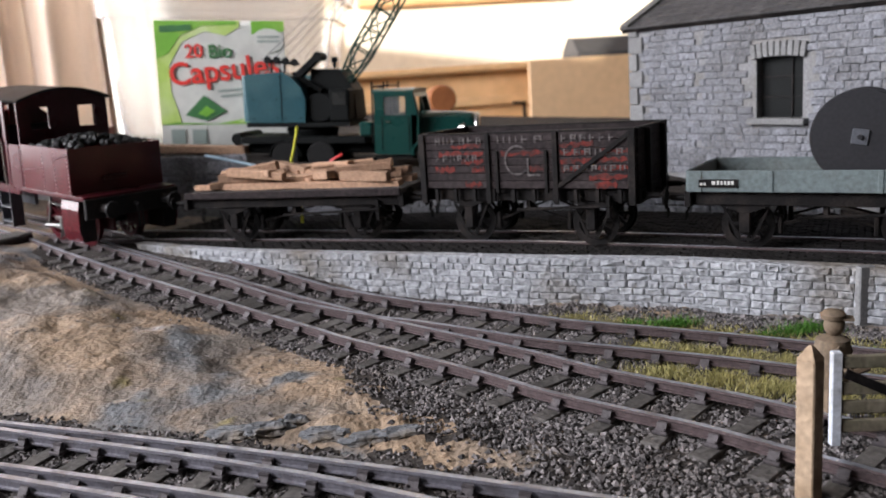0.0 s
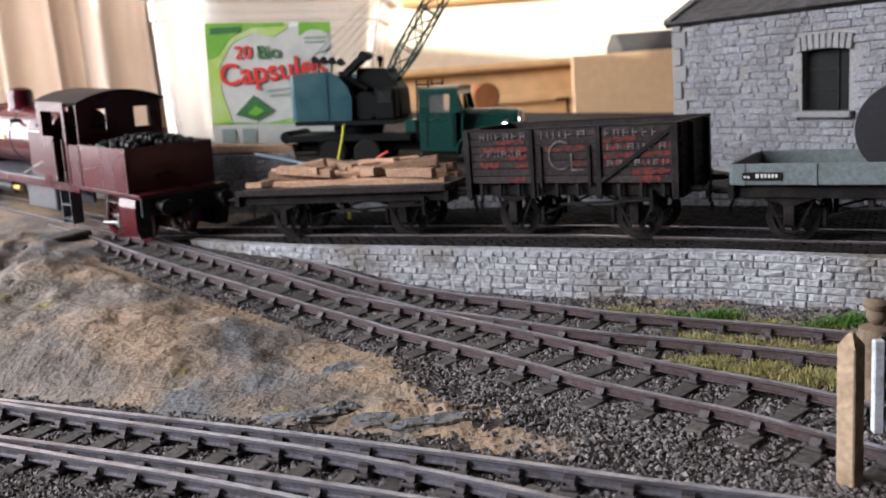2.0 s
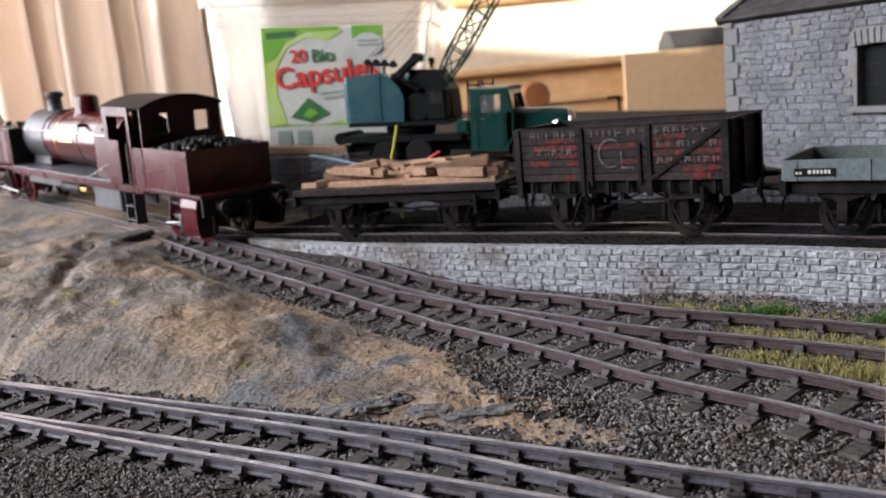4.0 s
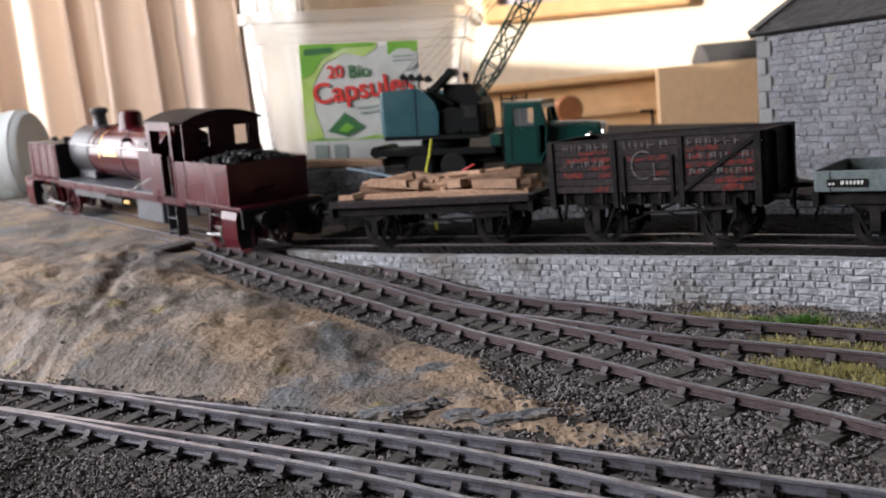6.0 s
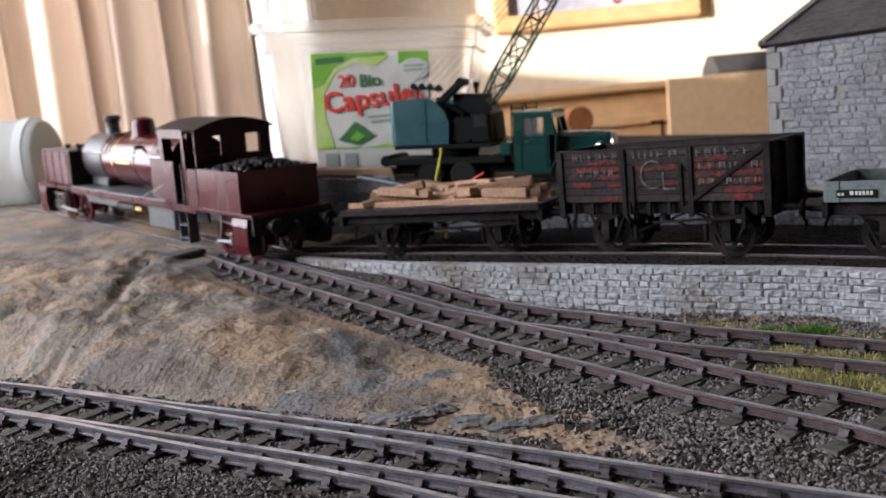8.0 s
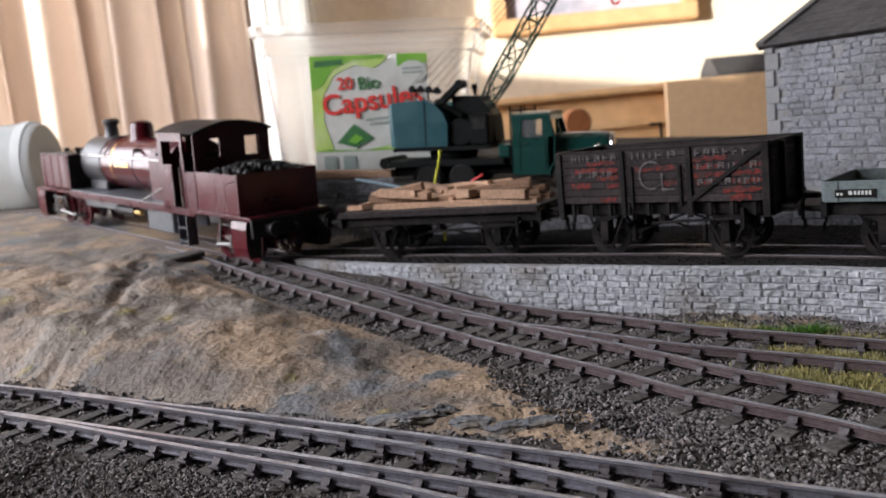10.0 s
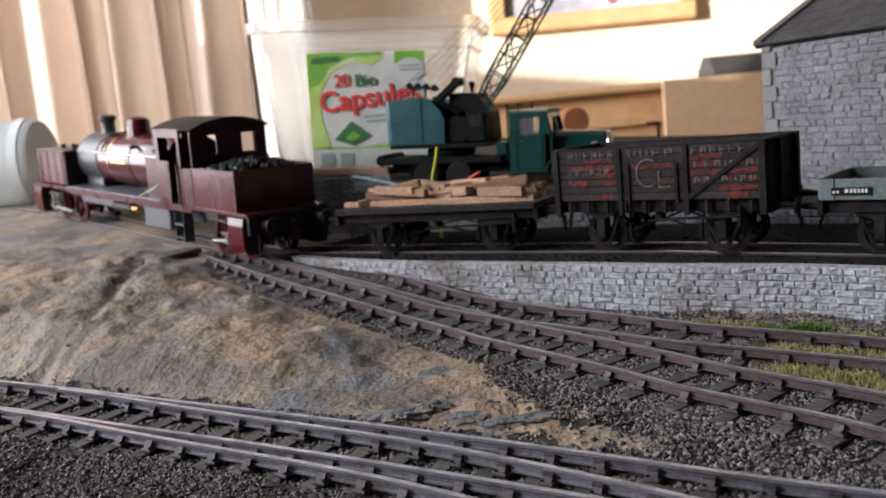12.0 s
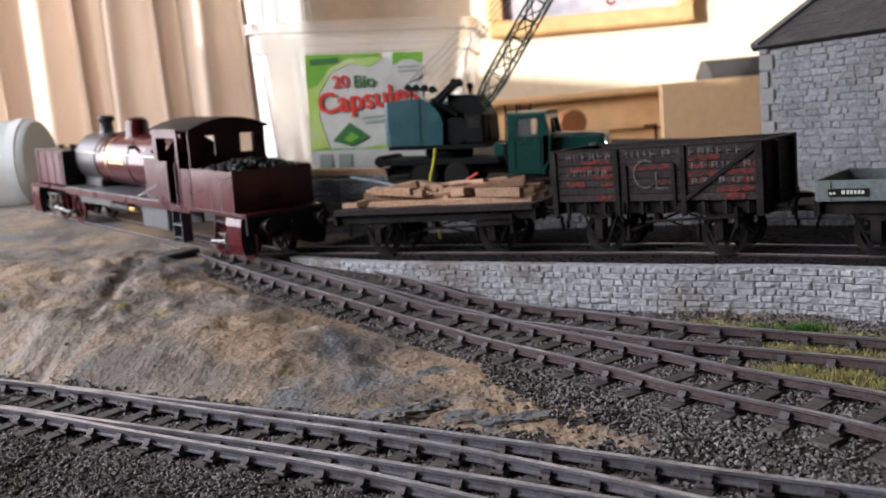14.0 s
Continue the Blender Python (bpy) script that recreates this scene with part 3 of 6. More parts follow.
def heights(P):
    """The height of the modelled ground."""
    d = near(P, TRACKS)
    free = np.clip((d - 0.022) / 0.022, 0, 1)
    ya = np.interp(P[:, 0], FAR_A[:, 0], FAR_A[:, 1])
    climb = np.clip((P[:, 1] - ya - 0.012) / 0.045, 0, 1)
    z = np.interp(-0.68 * P[:, 0] + 0.73 * P[:, 1], RISE_T, RISE_Z) * climb * climb * (3 - 2 * climb) - 0.0013
    o = np.argsort(NEAR_N[:, 0])
    yn = np.interp(P[:, 0], NEAR_N[o, 0], NEAR_N[o, 1])
    q = np.clip((P[:, 1] - ya) / np.maximum(yn - ya, 0.01), 0, 1)
    bank = np.sin(np.pi * q) ** 0.8 * free
    left = np.clip((0.02 - P[:, 0]) / 0.12, 0, 1)
    z += bank * (0.0012 + 0.0055 * left)
    wq = np.array(WALL_LINE)[::-1]
    dw = np.interp(P[:, 0], wq[:, 0], wq[:, 1]) - P[:, 1]
    z += 0.0045 * np.clip((0.03 - P[:, 0]) / 0.05, 0, 1) * np.clip((P[:, 0] + 0.13) / 0.03, 0, 1) * np.clip(1 - dw / 0.010, 0, 1)
    # the track is bedded in mud at its far end
    z += 0.0040 * np.clip((-0.135 - P[:, 0]) / 0.02, 0, 1) * np.clip((P[:, 1] - 0.44) / 0.03, 0, 1)
    # gully running down the bank
    gully = smooth_line([(-0.195, 0.556), (-0.1765, 0.478), (-0.1705, 0.402), (-0.1796, 0.368), (-0.192, 0.338)], 0.003)
    gd = near(P, gully) + 0.006 * fbm(P, 45, 3, 8.0)
    z -= 0.0020 * np.exp(-(gd / 0.0034) ** 2) + 0.0006 * np.exp(-((gd - 0.011) / 0.0022) ** 2) - 0.0008 * np.exp(-((gd - 0.007) / 0.003) ** 2) - 0.0014 * np.exp(-((gd - 0.015) / 0.006) ** 2)
    # low rocky ledge
    ux, uy = 0.055, -0.020
    s = np.clip(((P[:, 0] + 0.026) * ux + (P[:, 1] - 0.279) * uy) / (ux * ux + uy * uy), 0, 1)
    gd = np.hypot(P[:, 0] + 0.026 - s * ux, P[:, 1] - 0.279 - s * uy)
    z += np.exp(-(gd / 0.007) ** 2) * 0.0022 * (0.6 + 1.6 * fbm(P, 110, 3, 5.0))
    # creases of the plaster, drawn out down the bank
    Q = np.stack([0.8 * P[:, 0] + 0.5 * P[:, 1], 0.35 * (P[:, 1] - 0.5 * P[:, 0])], 1)
    crease = np.clip(1 - 3.2 * np.abs(fbm(Q, 42, 3, 6.0)), 0, 1) ** 2
    z += free * ((0.0020 + 0.0010 * left) * fbm(P, 20, 3, 1.0) + 0.0013 * fbm(P, 75, 4, 2.0) + 0.0010 * fbm(P, 230, 3, 3.0) - 0.0014 * (0.4 + 0.6 * left) * crease)
    return z


def bare_lane(P, ya):
    """How far a point lies in the strip of bare earth that runs on between the two tracks."""
    wander = 0.005 * np.sin(P[:, 0] * 120) + 0.003 * np.sin(P[:, 0] * 310 + 1)
    return np.exp(-((P[:, 1] - ya - 0.029 - wander) / 0.0085) ** 4) * np.clip((0.080 - P[:, 0]) / 0.03, 0, 1)


def ground_sheet():
    xs = np.unique(np.r_[np.arange(-0.9, -0.30, 0.02), np.arange(-0.30, 0.22, 0.0024), np.arange(0.22, 0.66, 0.02)])
    ys = np.unique(np.r_[np.arange(-0.06, 0.17, 0.02), np.arange(0.17, 0.56, 0.0024), np.arange(0.56, 1.30, 0.012)])
    X, Y = np.meshgrid(xs, ys)
    P = np.stack([X.ravel(), Y.ravel()], 1)
    Z = heights(P)
    w, h = len(xs), len(ys)
    k = (np.arange(h - 1)[:, None] * w + np.arange(w - 1)[None]).ravel()
    me = bpy.data.meshes.new("ground")
    me.from_pydata(np.c_[P, Z].tolist(), [], np.stack([k, k + 1, k + w + 1, k + w], 1).tolist())
    me.polygons.foreach_set("use_smooth", [True] * len(k))
    me.materials.append(M["earth"])
    me.materials.append(M["ballast_bed"])
    C = (P[k] + P[k + w + 1]) / 2
    d = near(C, TRACKS)
    wob = np.interp(np.sin(C[:, 0] * 310) + np.sin(C[:, 1] * 270 + C[:, 0] * 90), (-2, 2), (-0.004, 0.004))
    ya = np.interp(C[:, 0], FAR_A[:, 0], FAR_A[:, 1])
    lane = bare_lane(C, ya)
    bed = (d < 0.0255 + wob) | ((C[:, 0] > 0.018 + 2 * wob) & (d < 0.045 + wob)) | (C[:, 1] < ya - 0.02)
    me.polygons.foreach_set("material_index", (bed & (C[:, 0] > -0.15) & (lane < 0.5)).astype(int).tolist())
    tagged(new("ground", me), "brown modelled earth bank with grey and ochre patches", "ground", kind="structure")


ground_sheet()
tagged(part("baseboard", box(nb(), -0.9, 0.64, -0.06, 1.30, -0.75, -0.012), M["table"]), "solid wooden table under the model railway", "table", kind="structure")


# ---------------------------------------------------------------- ballast
def rocks(name, P, Z, size, material, label, seed):
    rng = np.random.default_rng(seed)
    n = len(P)
    base = np.array([(1, 0, 0), (-1, 0, 0), (0, 1, 0), (0, -1, 0), (0, 0, 1), (0, 0, -1)], float)
    tri = np.array([(0, 2, 4), (2, 1, 4), (1, 3, 4), (3, 0, 4), (2, 0, 5), (1, 2, 5), (3, 1, 5), (0, 3, 5)])
    V = base[None] * rng.uniform(0.6, 1.3, (n, 6, 1)) * (size * rng.lognormal(0, 0.28, n))[:, None, None] * np.array([1.1, 1.0, 0.75])
    a = rng.uniform(0, 6.28, n)
    b = rng.uniform(-0.7, 0.7, n)
    y, z = V[..., 1] * np.cos(b)[:, None] - V[..., 2] * np.sin(b)[:, None], V[..., 1] * np.sin(b)[:, None] + V[..., 2] * np.cos(b)[:, None]
    x = V[..., 0]
    V = np.stack([x * np.cos(a)[:, None] - y * np.sin(a)[:, None] + P[:, :1], x * np.sin(a)[:, None] + y * np.cos(a)[:, None] + P[:, 1:2], z + Z[:, None]], -1)
    F = (tri[None] + 6 * np.arange(n)[:, None, None]).reshape(-1, 3)
    me = bpy.data.meshes.new(name)
    me.from_pydata(V.reshape(-1, 3).tolist(), [], F.tolist())
    me.materials.append(material)
    return tagged(new(name, me), label, "ballast", kind="stuff")


def ballast():
    rng = np.random.default_rng(7)
    P = rng.uniform((-0.30, 0.11), (0.24, 0.57), (520000, 2))
    wl = np.array(WALL_LINE)[::-1]
    P = P[P[:, 1] < np.interp(P[:, 0], wl[:, 0], wl[:, 1]) - 0.004]
    d = near(P, TRACKS)
    ya = np.interp(P[:, 0], FAR_A[:, 0], FAR_A[:, 1])
    prob = np.clip((0.030 - d) / 0.008, 0, 1)
    prob = np.maximum(prob, np.clip((P[:, 0] - 0.012 + 0.004 * np.sin(P[:, 1] * 300)) / 0.02, 0, 1) * (d < 0.06) * 0.95)
    prob = np.maximum(prob, 0.9 * (P[:, 1] < ya - 0.02))
    prob = np.maximum(prob, 0.003 * (d < 0.06))
    prob *= np.where(P[:, 0] < -0.12, 0.6, 1.0) * (1 - 0.85 * bare_lane(P, ya))
    keep = rng.uniform(0, 1, len(P)) < prob * 0.62
    P = P[keep]
    P = P[rng.uniform(0, 1, len(P)) < np.clip(0.85 + 0.9 * fbm(P, 45, 3, 4.0), 0.3, 1)]
    rocks("ballast", P, heights(P) + 0.0003, 0.00074, M["ballast"], "grey brown stone ballast round the tracks", 3)


ballast()


# ---------------------------------------------------------------- tracks
def rail_mesh(name, line, side_mat, closed_z=None):
    prof = [(-0.0009, RAIL_H), (0.0009, RAIL_H), (0.0010, 0.0026), (0.0004, 0.0022), (0.0004, 0.0008), (0.0010, 0.0005), (0.0010, 0.0), (-0.0010, 0.0), (-0.0010, 0.0005), (-0.0004, 0.0008), (-0.0004, 0.0022), (-0.0010, 0.0026)]
    t = np.gradient(line, axis=0)
    t /= np.linalg.norm(t, axis=1)[:, None]
    nrm = np.stack([t[:, 1], -t[:, 0]], 1)
    z = np.interp(-0.68 * line[:, 0] + 0.73 * line[:, 1], RISE_T, RISE_Z) + 0.0011 if closed_z is None else np.full(len(line), closed_z)
    V, F, I = [], [], []
    n = len(prof)
    for p, m, h in zip(line, nrm, z):
        V += [(p[0] + a * m[0], p[1] + a * m[1], h + b) for a, b in prof]
    for k in range(len(line) - 1):
        for j in range(n):
            F.append((k * n + j, k * n + (j + 1) % n, (k + 1) * n + (j + 1) % n, (k + 1) * n + j))
            I.append(1 if j == 0 else 0)
    F += [tuple(range(n)), tuple(range((len(line) - 1) * n, len(line) * n))[::-1]]
    I += [0, 0]
    me = bpy.data.meshes.new(name)
    me.from_pydata(V, [], F)
    me.materials.append(side_mat), me.materials.append(M["rail_top"])
    me.polygons.foreach_set("material_index", I)
    return me


def chair_mesh():
    bm = nb()
    box(bm, -0.0021, 0.0021, -0.0036, 0.0036, 0.0, 0.0011, 0.0003)
    for s in (-1, 1):
        extrude_poly(bm, [(s * 0.0010, 0.001), (s * 0.0030, 0.001), (s * 0.0017, 0.0028), (s * 0.0011, 0.0030)], 0.0026, "X", -0.0013)
        rod(bm, (0.0012, s * 0.0030, 0.001), (0.0012, s * 0.0030, 0.0017), 0.0004, seg=6)
    box(bm, -0.0014, 0.0014, 0.0010, 0.0021, 0.0014, 0.0029)
    bm.transform(Matrix.Diagonal((1.1, 1.0, 1.12, 1)))
    return mesh_of("chair", bm, M["chair"])


def sleeper_mesh(length):
    return mesh_of("sleeper", box(nb(), -0.0029, 0.0029, -length / 2, length / 2, -0.0028, 0.0, 0.00025), M["sleeper"])


CHAIR, SLEEPER = chair_mesh(), sleeper_mesh(0.046)


def track(name, centre, label, side_mat, gauge=GAUGE, near_to=None, level=None, spacing=0.0166):
    """Two rails on chairs and wooden sleepers along a centre line."""
    tr = empty(name, Matrix())
    tagged(tr, label, "railway track", "tracks of the layout")
    for s in (-1, 1):
        ob = new("rail", rail_mesh("rail", offset(centre, s * gauge / 2), side_mat, None if level is None else level + 0.0011))
        ob.parent = tr
    d = np.r_[0, np.cumsum(np.linalg.norm(np.diff(centre, axis=0), axis=1))]
    rnd = random.Random(name)
    s = 0.0
    while s < d[-1]:
        x, y = np.interp(s, d, centre[:, 0]), np.interp(s, d, centre[:, 1])
        x2, y2 = np.interp(s + 0.002, d, centre[:, 0]), np.interp(s + 0.002, d, centre[:, 1])
        a = math.degrees(math.atan2(y2 - y, x2 - x))
        s += spacing
        if -0.36 < x < 0.26 and 0.11 < y < 0.85:
            z = rise(x, y) if level is None else level
            pitch = math.degrees(math.atan2(rise(x2, y2) - z, math.hypot(x2 - x, y2 - y))) if level is None else 0.0
            m = pose(x, y, z, 0, -pitch, a)
            if x < -0.165 and y > 0.5:
                continue
            if near_to is None or near(np.array([[x, y]]), near_to)[0] > 0.013:
                piece("sleeper", SLEEPER, tr, m @ pose(0, rnd.uniform(-0.001, 0.001), 0, 0, 0, rnd.uniform(-2, 2)))
            for k in (-1, 1):
                piece("chair", CHAIR, tr, m @ pose(0, -k * gauge / 2, 0.0001, 0, 0, 0 if k > 0 else 180))
    return tr


track("front_track", C_A, "dark steel railway track on wooden sleepers beside the bank", M["rail_dark"], FRONT_GAUGE, level=0.0, spacing=0.0143)
track("front_branch_track", C_B, "dark steel turnout branch curving off the front track", M["rail_dark"], FRONT_GAUGE, near_to=C_A, level=0.0, spacing=0.0143)
track("main_track", C_N, "rusty brown bullhead track climbing the bank", M["rail"])
track("siding_track", L_S, "rusty brown siding track along the stone wall", M["rail"], near_to=C_N)

def rock_outcrops():
    rnd = random.Random(17)
    for x, y, sx, sy, sz in ((-0.0230, 0.2765, 0.0085, 0.0045, 0.0034), (-0.0130, 0.2715, 0.0075, 0.0040, 0.0040), (-0.0055, 0.2755, 0.0050, 0.0036, 0.0046), (0.0040, 0.2655, 0.0090, 0.0040, 0.0034), (0.0160, 0.2600, 0.0085, 0.0036, 0.0028), (0.0255, 0.2575, 0.0075, 0.0034, 0.0024)):
        bm = nb()
        bmesh.ops.create_icosphere(bm, subdivisions=4, radius=1.0)
        for v in bm.verts:
            n = noise.fractal(v.co * 1.7 + Vector((x * 900, y * 700, 0)), 1.0, 2.1, 5)
            v.co *= 1 + 0.42 * n
            v.co = Vector((v.co.x * sx, v.co.y * sy, v.co.z * sz * 0.6))
        ob = part("rock", bm, M["rock"])
        z = float(heights(np.array([[x, y]]))[0])
        ob.matrix_world = pose(x, y, z - 0.0004, 0, 0, rnd.uniform(-30, 5))
        tagged(ob, "low jagged blue grey rock set in the earth", "rock", "rocks below the bank")


rock_outcrops()
slab_at = (-0.1765, 0.5600)
tagged(part("dark_slab", box(nb(), -0.026, 0.020, -0.008, 0.008, -0.004, 0.0035, 0.0012), M["sleeper"]), "dark flat stone slab lying beside the track", "slab")
bpy.data.objects["dark_slab"].matrix_world = pose(*slab_at, rise(*slab_at) + 0.0034, 2, -2, 50)


# ---------------------------------------------------------------- yard, retaining wall and dock
def polygon_slab(name, pts, z0, top, material, label, category):
    bm = nb()
    lo = [bm.verts.new((x, y, z0)) for x, y in pts]
    hi = [bm.verts.new((x, y, top(x, y))) for x, y in pts]
    n = len(pts)
    bm.faces.new(lo[::-1]), bm.faces.new(hi)
    for i in range(n):
        bm.faces.new((lo[i], lo[(i + 1) % n], hi[(i + 1) % n], hi[i]))
    return tagged(part(name, bm, material), label, category, kind="structure")


def set_back(line, d):
    return [tuple(p) for p in offset(np.array(line), d)]


yard = polygon_slab("yard", set_back(WALL_LINE, 0.005) + [(-0.115, 0.57), (-0.16, 0.63), (-0.02, 0.74), (0.5, 0.74), (0.5, 0.18)], -0.011, lambda x, y: YARD - 0.0012, M["ballast_bed"], "dark cobbled goods yard behind the stone wall", "yard")


def in_poly(P, poly):
    c = np.zeros(len(P), bool)
    q = np.array(poly)
    for (x0, y0), (x1, y1) in zip(q, np.roll(q, -1, 0)):
        hit = ((y0 > P[:, 1]) != (y1 > P[:, 1])) & (P[:, 0] < (x1 - x0) * (P[:, 1] - y0) / (y1 - y0 + 1e-12) + x0)
        c ^= hit
    return c


def dock_top(x, y):
    return 0.0334 + 0.082 * (0.2185 - x) + 0.05 * (y - 0.565)


DOCK_EDGE = [(0.42, 0.300), (0.27, 0.420), (0.159, 0.512), (0.036, 0.572), (-0.030, 0.600), (-0.105, 0.640)]


def setts():
    """Small stone setts in rows between the wall and the dock."""
    V, F = [], []
    rng = np.random.default_rng(5)
    ax, up = np.array((0.82, -0.572)), np.array((0.572, 0.82))
    o = np.array((0.05, 0.47))
    rows = [(o + ax * (i * 0.0062 + (j % 2) * 0.003) + up * j * 0.0034) for j in range(-32, 36) for i in range(-26, 44)]
    P = np.array(rows)
    poly = set_back(WALL_LINE, 0.0055) + DOCK_EDGE[::-1]
    P = P[in_poly(P, poly)]
    for x, y in P:
        h = YARD - 0.0002 + rng.uniform(-0.0003, 0.0003)
        k = len(V)
        for lo, z in ((0.5, YARD - 0.0016), (0.43, h)):
            for a, b in ((-1, -1), (1, -1), (1, 1), (-1, 1)):
                q = np.array((x, y)) + ax * a * lo * 0.0058 + up * b * lo * 0.0031
                V.append((q[0], q[1], z))
        F += [(k + 4, k + 5, k + 6, k + 7)] + [(k + i, k + (i + 1) % 4, k + 4 + (i + 1) % 4, k + 4 + i) for i in range(4)]
    me = bpy.data.meshes.new("setts")
    me.from_pydata(V, [], F)
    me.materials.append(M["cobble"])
    tagged(new("setts", me), "dark worn stone setts of the goods yard", "paving", kind="stuff")


setts()


def yard_track():
    c = smooth_line([(0.40, 0.215), (0.31, 0.285), (0.2223, 0.3550), (0.1198, 0.4334), (0.0076, 0.5007), (-0.058, 0.538), (-0.116, 0.570)])
    tr = empty("yard_track", Matrix())
    tagged(tr, "sunken steel rails set in the yard setts", "railway track", "tracks of the layout")
    for s in (-1, 1):
        ob = new("rail", rail_mesh("rail", offset(c, s * GAUGE / 2), M["rail"], YARD - 0.0026))
        ob.parent = tr


yard_track()


def stone_mesh(l, h, d, rnd):
    """One rough-faced stone with its face towards -Y and its back at 0."""
    bm = nb()
    j = lambda k: rnd.uniform(-k, k)
    back = [bm.verts.new((x, 0.0, z)) for x, z in ((-l / 2, -h / 2), (l / 2, -h / 2), (l / 2, h / 2), (-l / 2, h / 2))]
    rim = [bm.verts.new((x * 0.975 + j(0.0002), -d * 0.60 + j(0.0001), z * 0.95 + j(0.0002))) for x, z in ((-l / 2, -h / 2), (l / 2, -h / 2), (l / 2, h / 2), (-l / 2, h / 2))]
    face = [bm.verts.new((x * 0.74 + j(0.0004), -d + j(0.0003), z * 0.66 + j(0.0002))) for x, z in ((-l / 2, -h / 2), (l / 2, -h / 2), (l / 2, h / 2), (-l / 2, h / 2))]
    for a, b in ((back, rim), (rim, face)):
        for i in range(4):
            bm.faces.new((a[i], a[(i + 1) % 4], b[(i + 1) % 4], b[i]))
    bm.faces.new(face)
    return bm


STONE_RND = random.Random(11)
STONES = {}


def stone_kind(l, h, material="stone"):
    """A few shared meshes for each size of stone."""
    key = (round(l, 4), round(h, 4), material, STONE_RND.randrange(3))
    if key not in STONES:
        STONES[key] = mesh_of("stone", stone_mesh(l * 0.99, h * 0.985, 0.0011, STONE_RND), M[material])
    return STONES[key]


def coursed(parent, origin, way, length, z0, courses, h, lens, seed, as_parts, hole=None, material="stone"):
    """Courses of stones on a face that starts at origin and goes along way (to the right, seen from outside)."""
    rnd = random.Random(seed)
    wx, wy = way
    a = math.degrees(math.atan2(wy, wx))
    joined = nb() if not as_parts else None
    for c in range(courses):
        s = -rnd.uniform(0, lens[1])
        while s < length:
            l = rnd.choice(np.linspace(*lens, 5).round(4).tolist())
            lo, hi = max(s, 0), min(s + l, length)
            s += l
            z = z0 + (c + 0.5) * h
            if hi - lo < 0.0015 or (hole and hole(lo, hi, z)):
                continue
            mid = (lo + hi) / 2
            m = pose(origin[0] + wx * mid, origin[1] + wy * mid, z + rnd.uniform(-0.0003, 0.0003), rnd.uniform(-2.5, 2.5), rnd.uniform(-1.5, 1.5), a + rnd.uniform(-1.5, 1.5))
            if as_parts and abs((hi - lo) - l) < 1e-6:
                piece("stone", stone_kind(l, h, material), parent, m)
            elif as_parts:
                piece("stone", stone_kind(round(hi - lo, 3), h, material), parent, m)
            else:
                b = stone_mesh((hi - lo) * 0.99, h * 0.985, 0.0011, rnd)
                b.transform(m)
                tmp = bpy.data.meshes.new("tmp")
                b.to_mesh(tmp)
                b.free()
                joined.from_mesh(tmp)
                bpy.data.meshes.remove(tmp)
    return joined


def retaining_wall():
    w = empty("retaining_wall", Matrix())
    tagged(w, "pale grey coursed stone retaining wall beside the siding", "wall", kind="structure")
    line = smooth_line(WALL_LINE[::-1], 0.004)
    d = np.r_[0, np.cumsum(np.linalg.norm(np.diff(line, axis=0), axis=1))]

    def at(s):
        x, y = np.interp(s, d, line[:, 0]), np.interp(s, d, line[:, 1])
        x2, y2 = np.interp(s + 0.004, d, line[:, 0]), np.interp(s + 0.004, d, line[:, 1])
        x1, y1 = np.interp(s - 0.004, d, line[:, 0]), np.interp(s - 0.004, d, line[:, 1])
        return x, y, math.degrees(math.atan2(y2 - y1, x2 - x1))

    backing = [tuple(p) for p in line] + [tuple(p) for p in offset(line, -0.006)[::-1]]
    for name, inset, z0, z1, m in (("backing", 0.0, -0.012, YARD - 0.0004, M["mortar"]), ("coping", 0.0010, YARD - 0.0004, YARD + 0.0003, M["stone"])):
        bm = nb()
        front = offset(line, inset)
        extrude_poly(bm, [tuple(p) for p in front] + [tuple(p) for p in offset(line, -0.006)[::-1]], z1 - z0, "Z", z0)
        part(name, bm, m, w)
    rnd = random.Random(41)
    count = 0
    for c in range(7):
        s = rnd.uniform(0, 0.006)
        h = 0.00305
        z = -0.0020 + (c + 0.5) * h
        while s < d[-1] - 0.14:
            l = rnd.choice((0.0046, 0.0058, 0.007, 0.0084, 0.0102))
            x, y, a = at(s + l / 2)
            s += l
            if z > rise(x, y) - 0.004:
                piece("stone", stone_kind(l, h), w, pose(x, y, z, rnd.uniform(-2.5, 2.5), rnd.uniform(-1.0, 1.0), a + rnd.uniform(-1.5, 1.5)))
                count += 1
    part("pier", box(nb(), 0.2058, 0.2122, 0.3115, 0.3150, -0.004, YARD + 0.0008, 0.0004), M["quoin"], w, "grey upright pier")


retaining_wall()


def dock():
    poly = DOCK_EDGE[::-1] + [(0.60, 0.16), (0.60, 1.0), (-0.07, 1.0)]
    polygon_slab("dock", poly, -0.011, dock_top, M["ballast_bed"], "raised goods dock with a stone face behind the wagons", "dock")
    d = empty("dock_wall", Matrix())
    tagged(d, "grey coursed stone face of the raised dock", "wall", kind="structure")
    line = DOCK_EDGE[::-1]
    for i, (p, q) in enumerate(zip(line, line[1:])):
        p, q = np.array(p), np.array(q)
        L = float(np.linalg.norm(q - p))
        top = min(dock_top(*p), dock_top(*q))
        n = int((top - YARD + 0.006) / 0.0042)
        bm = coursed(d, p, (q - p) / L, L, YARD - 0.001, n, 0.0042, (0.007, 0.013), 60 + i, False)
        tagged(part("stone_face", bm, M["stone_joined"], d), kind="stuff")


dock()


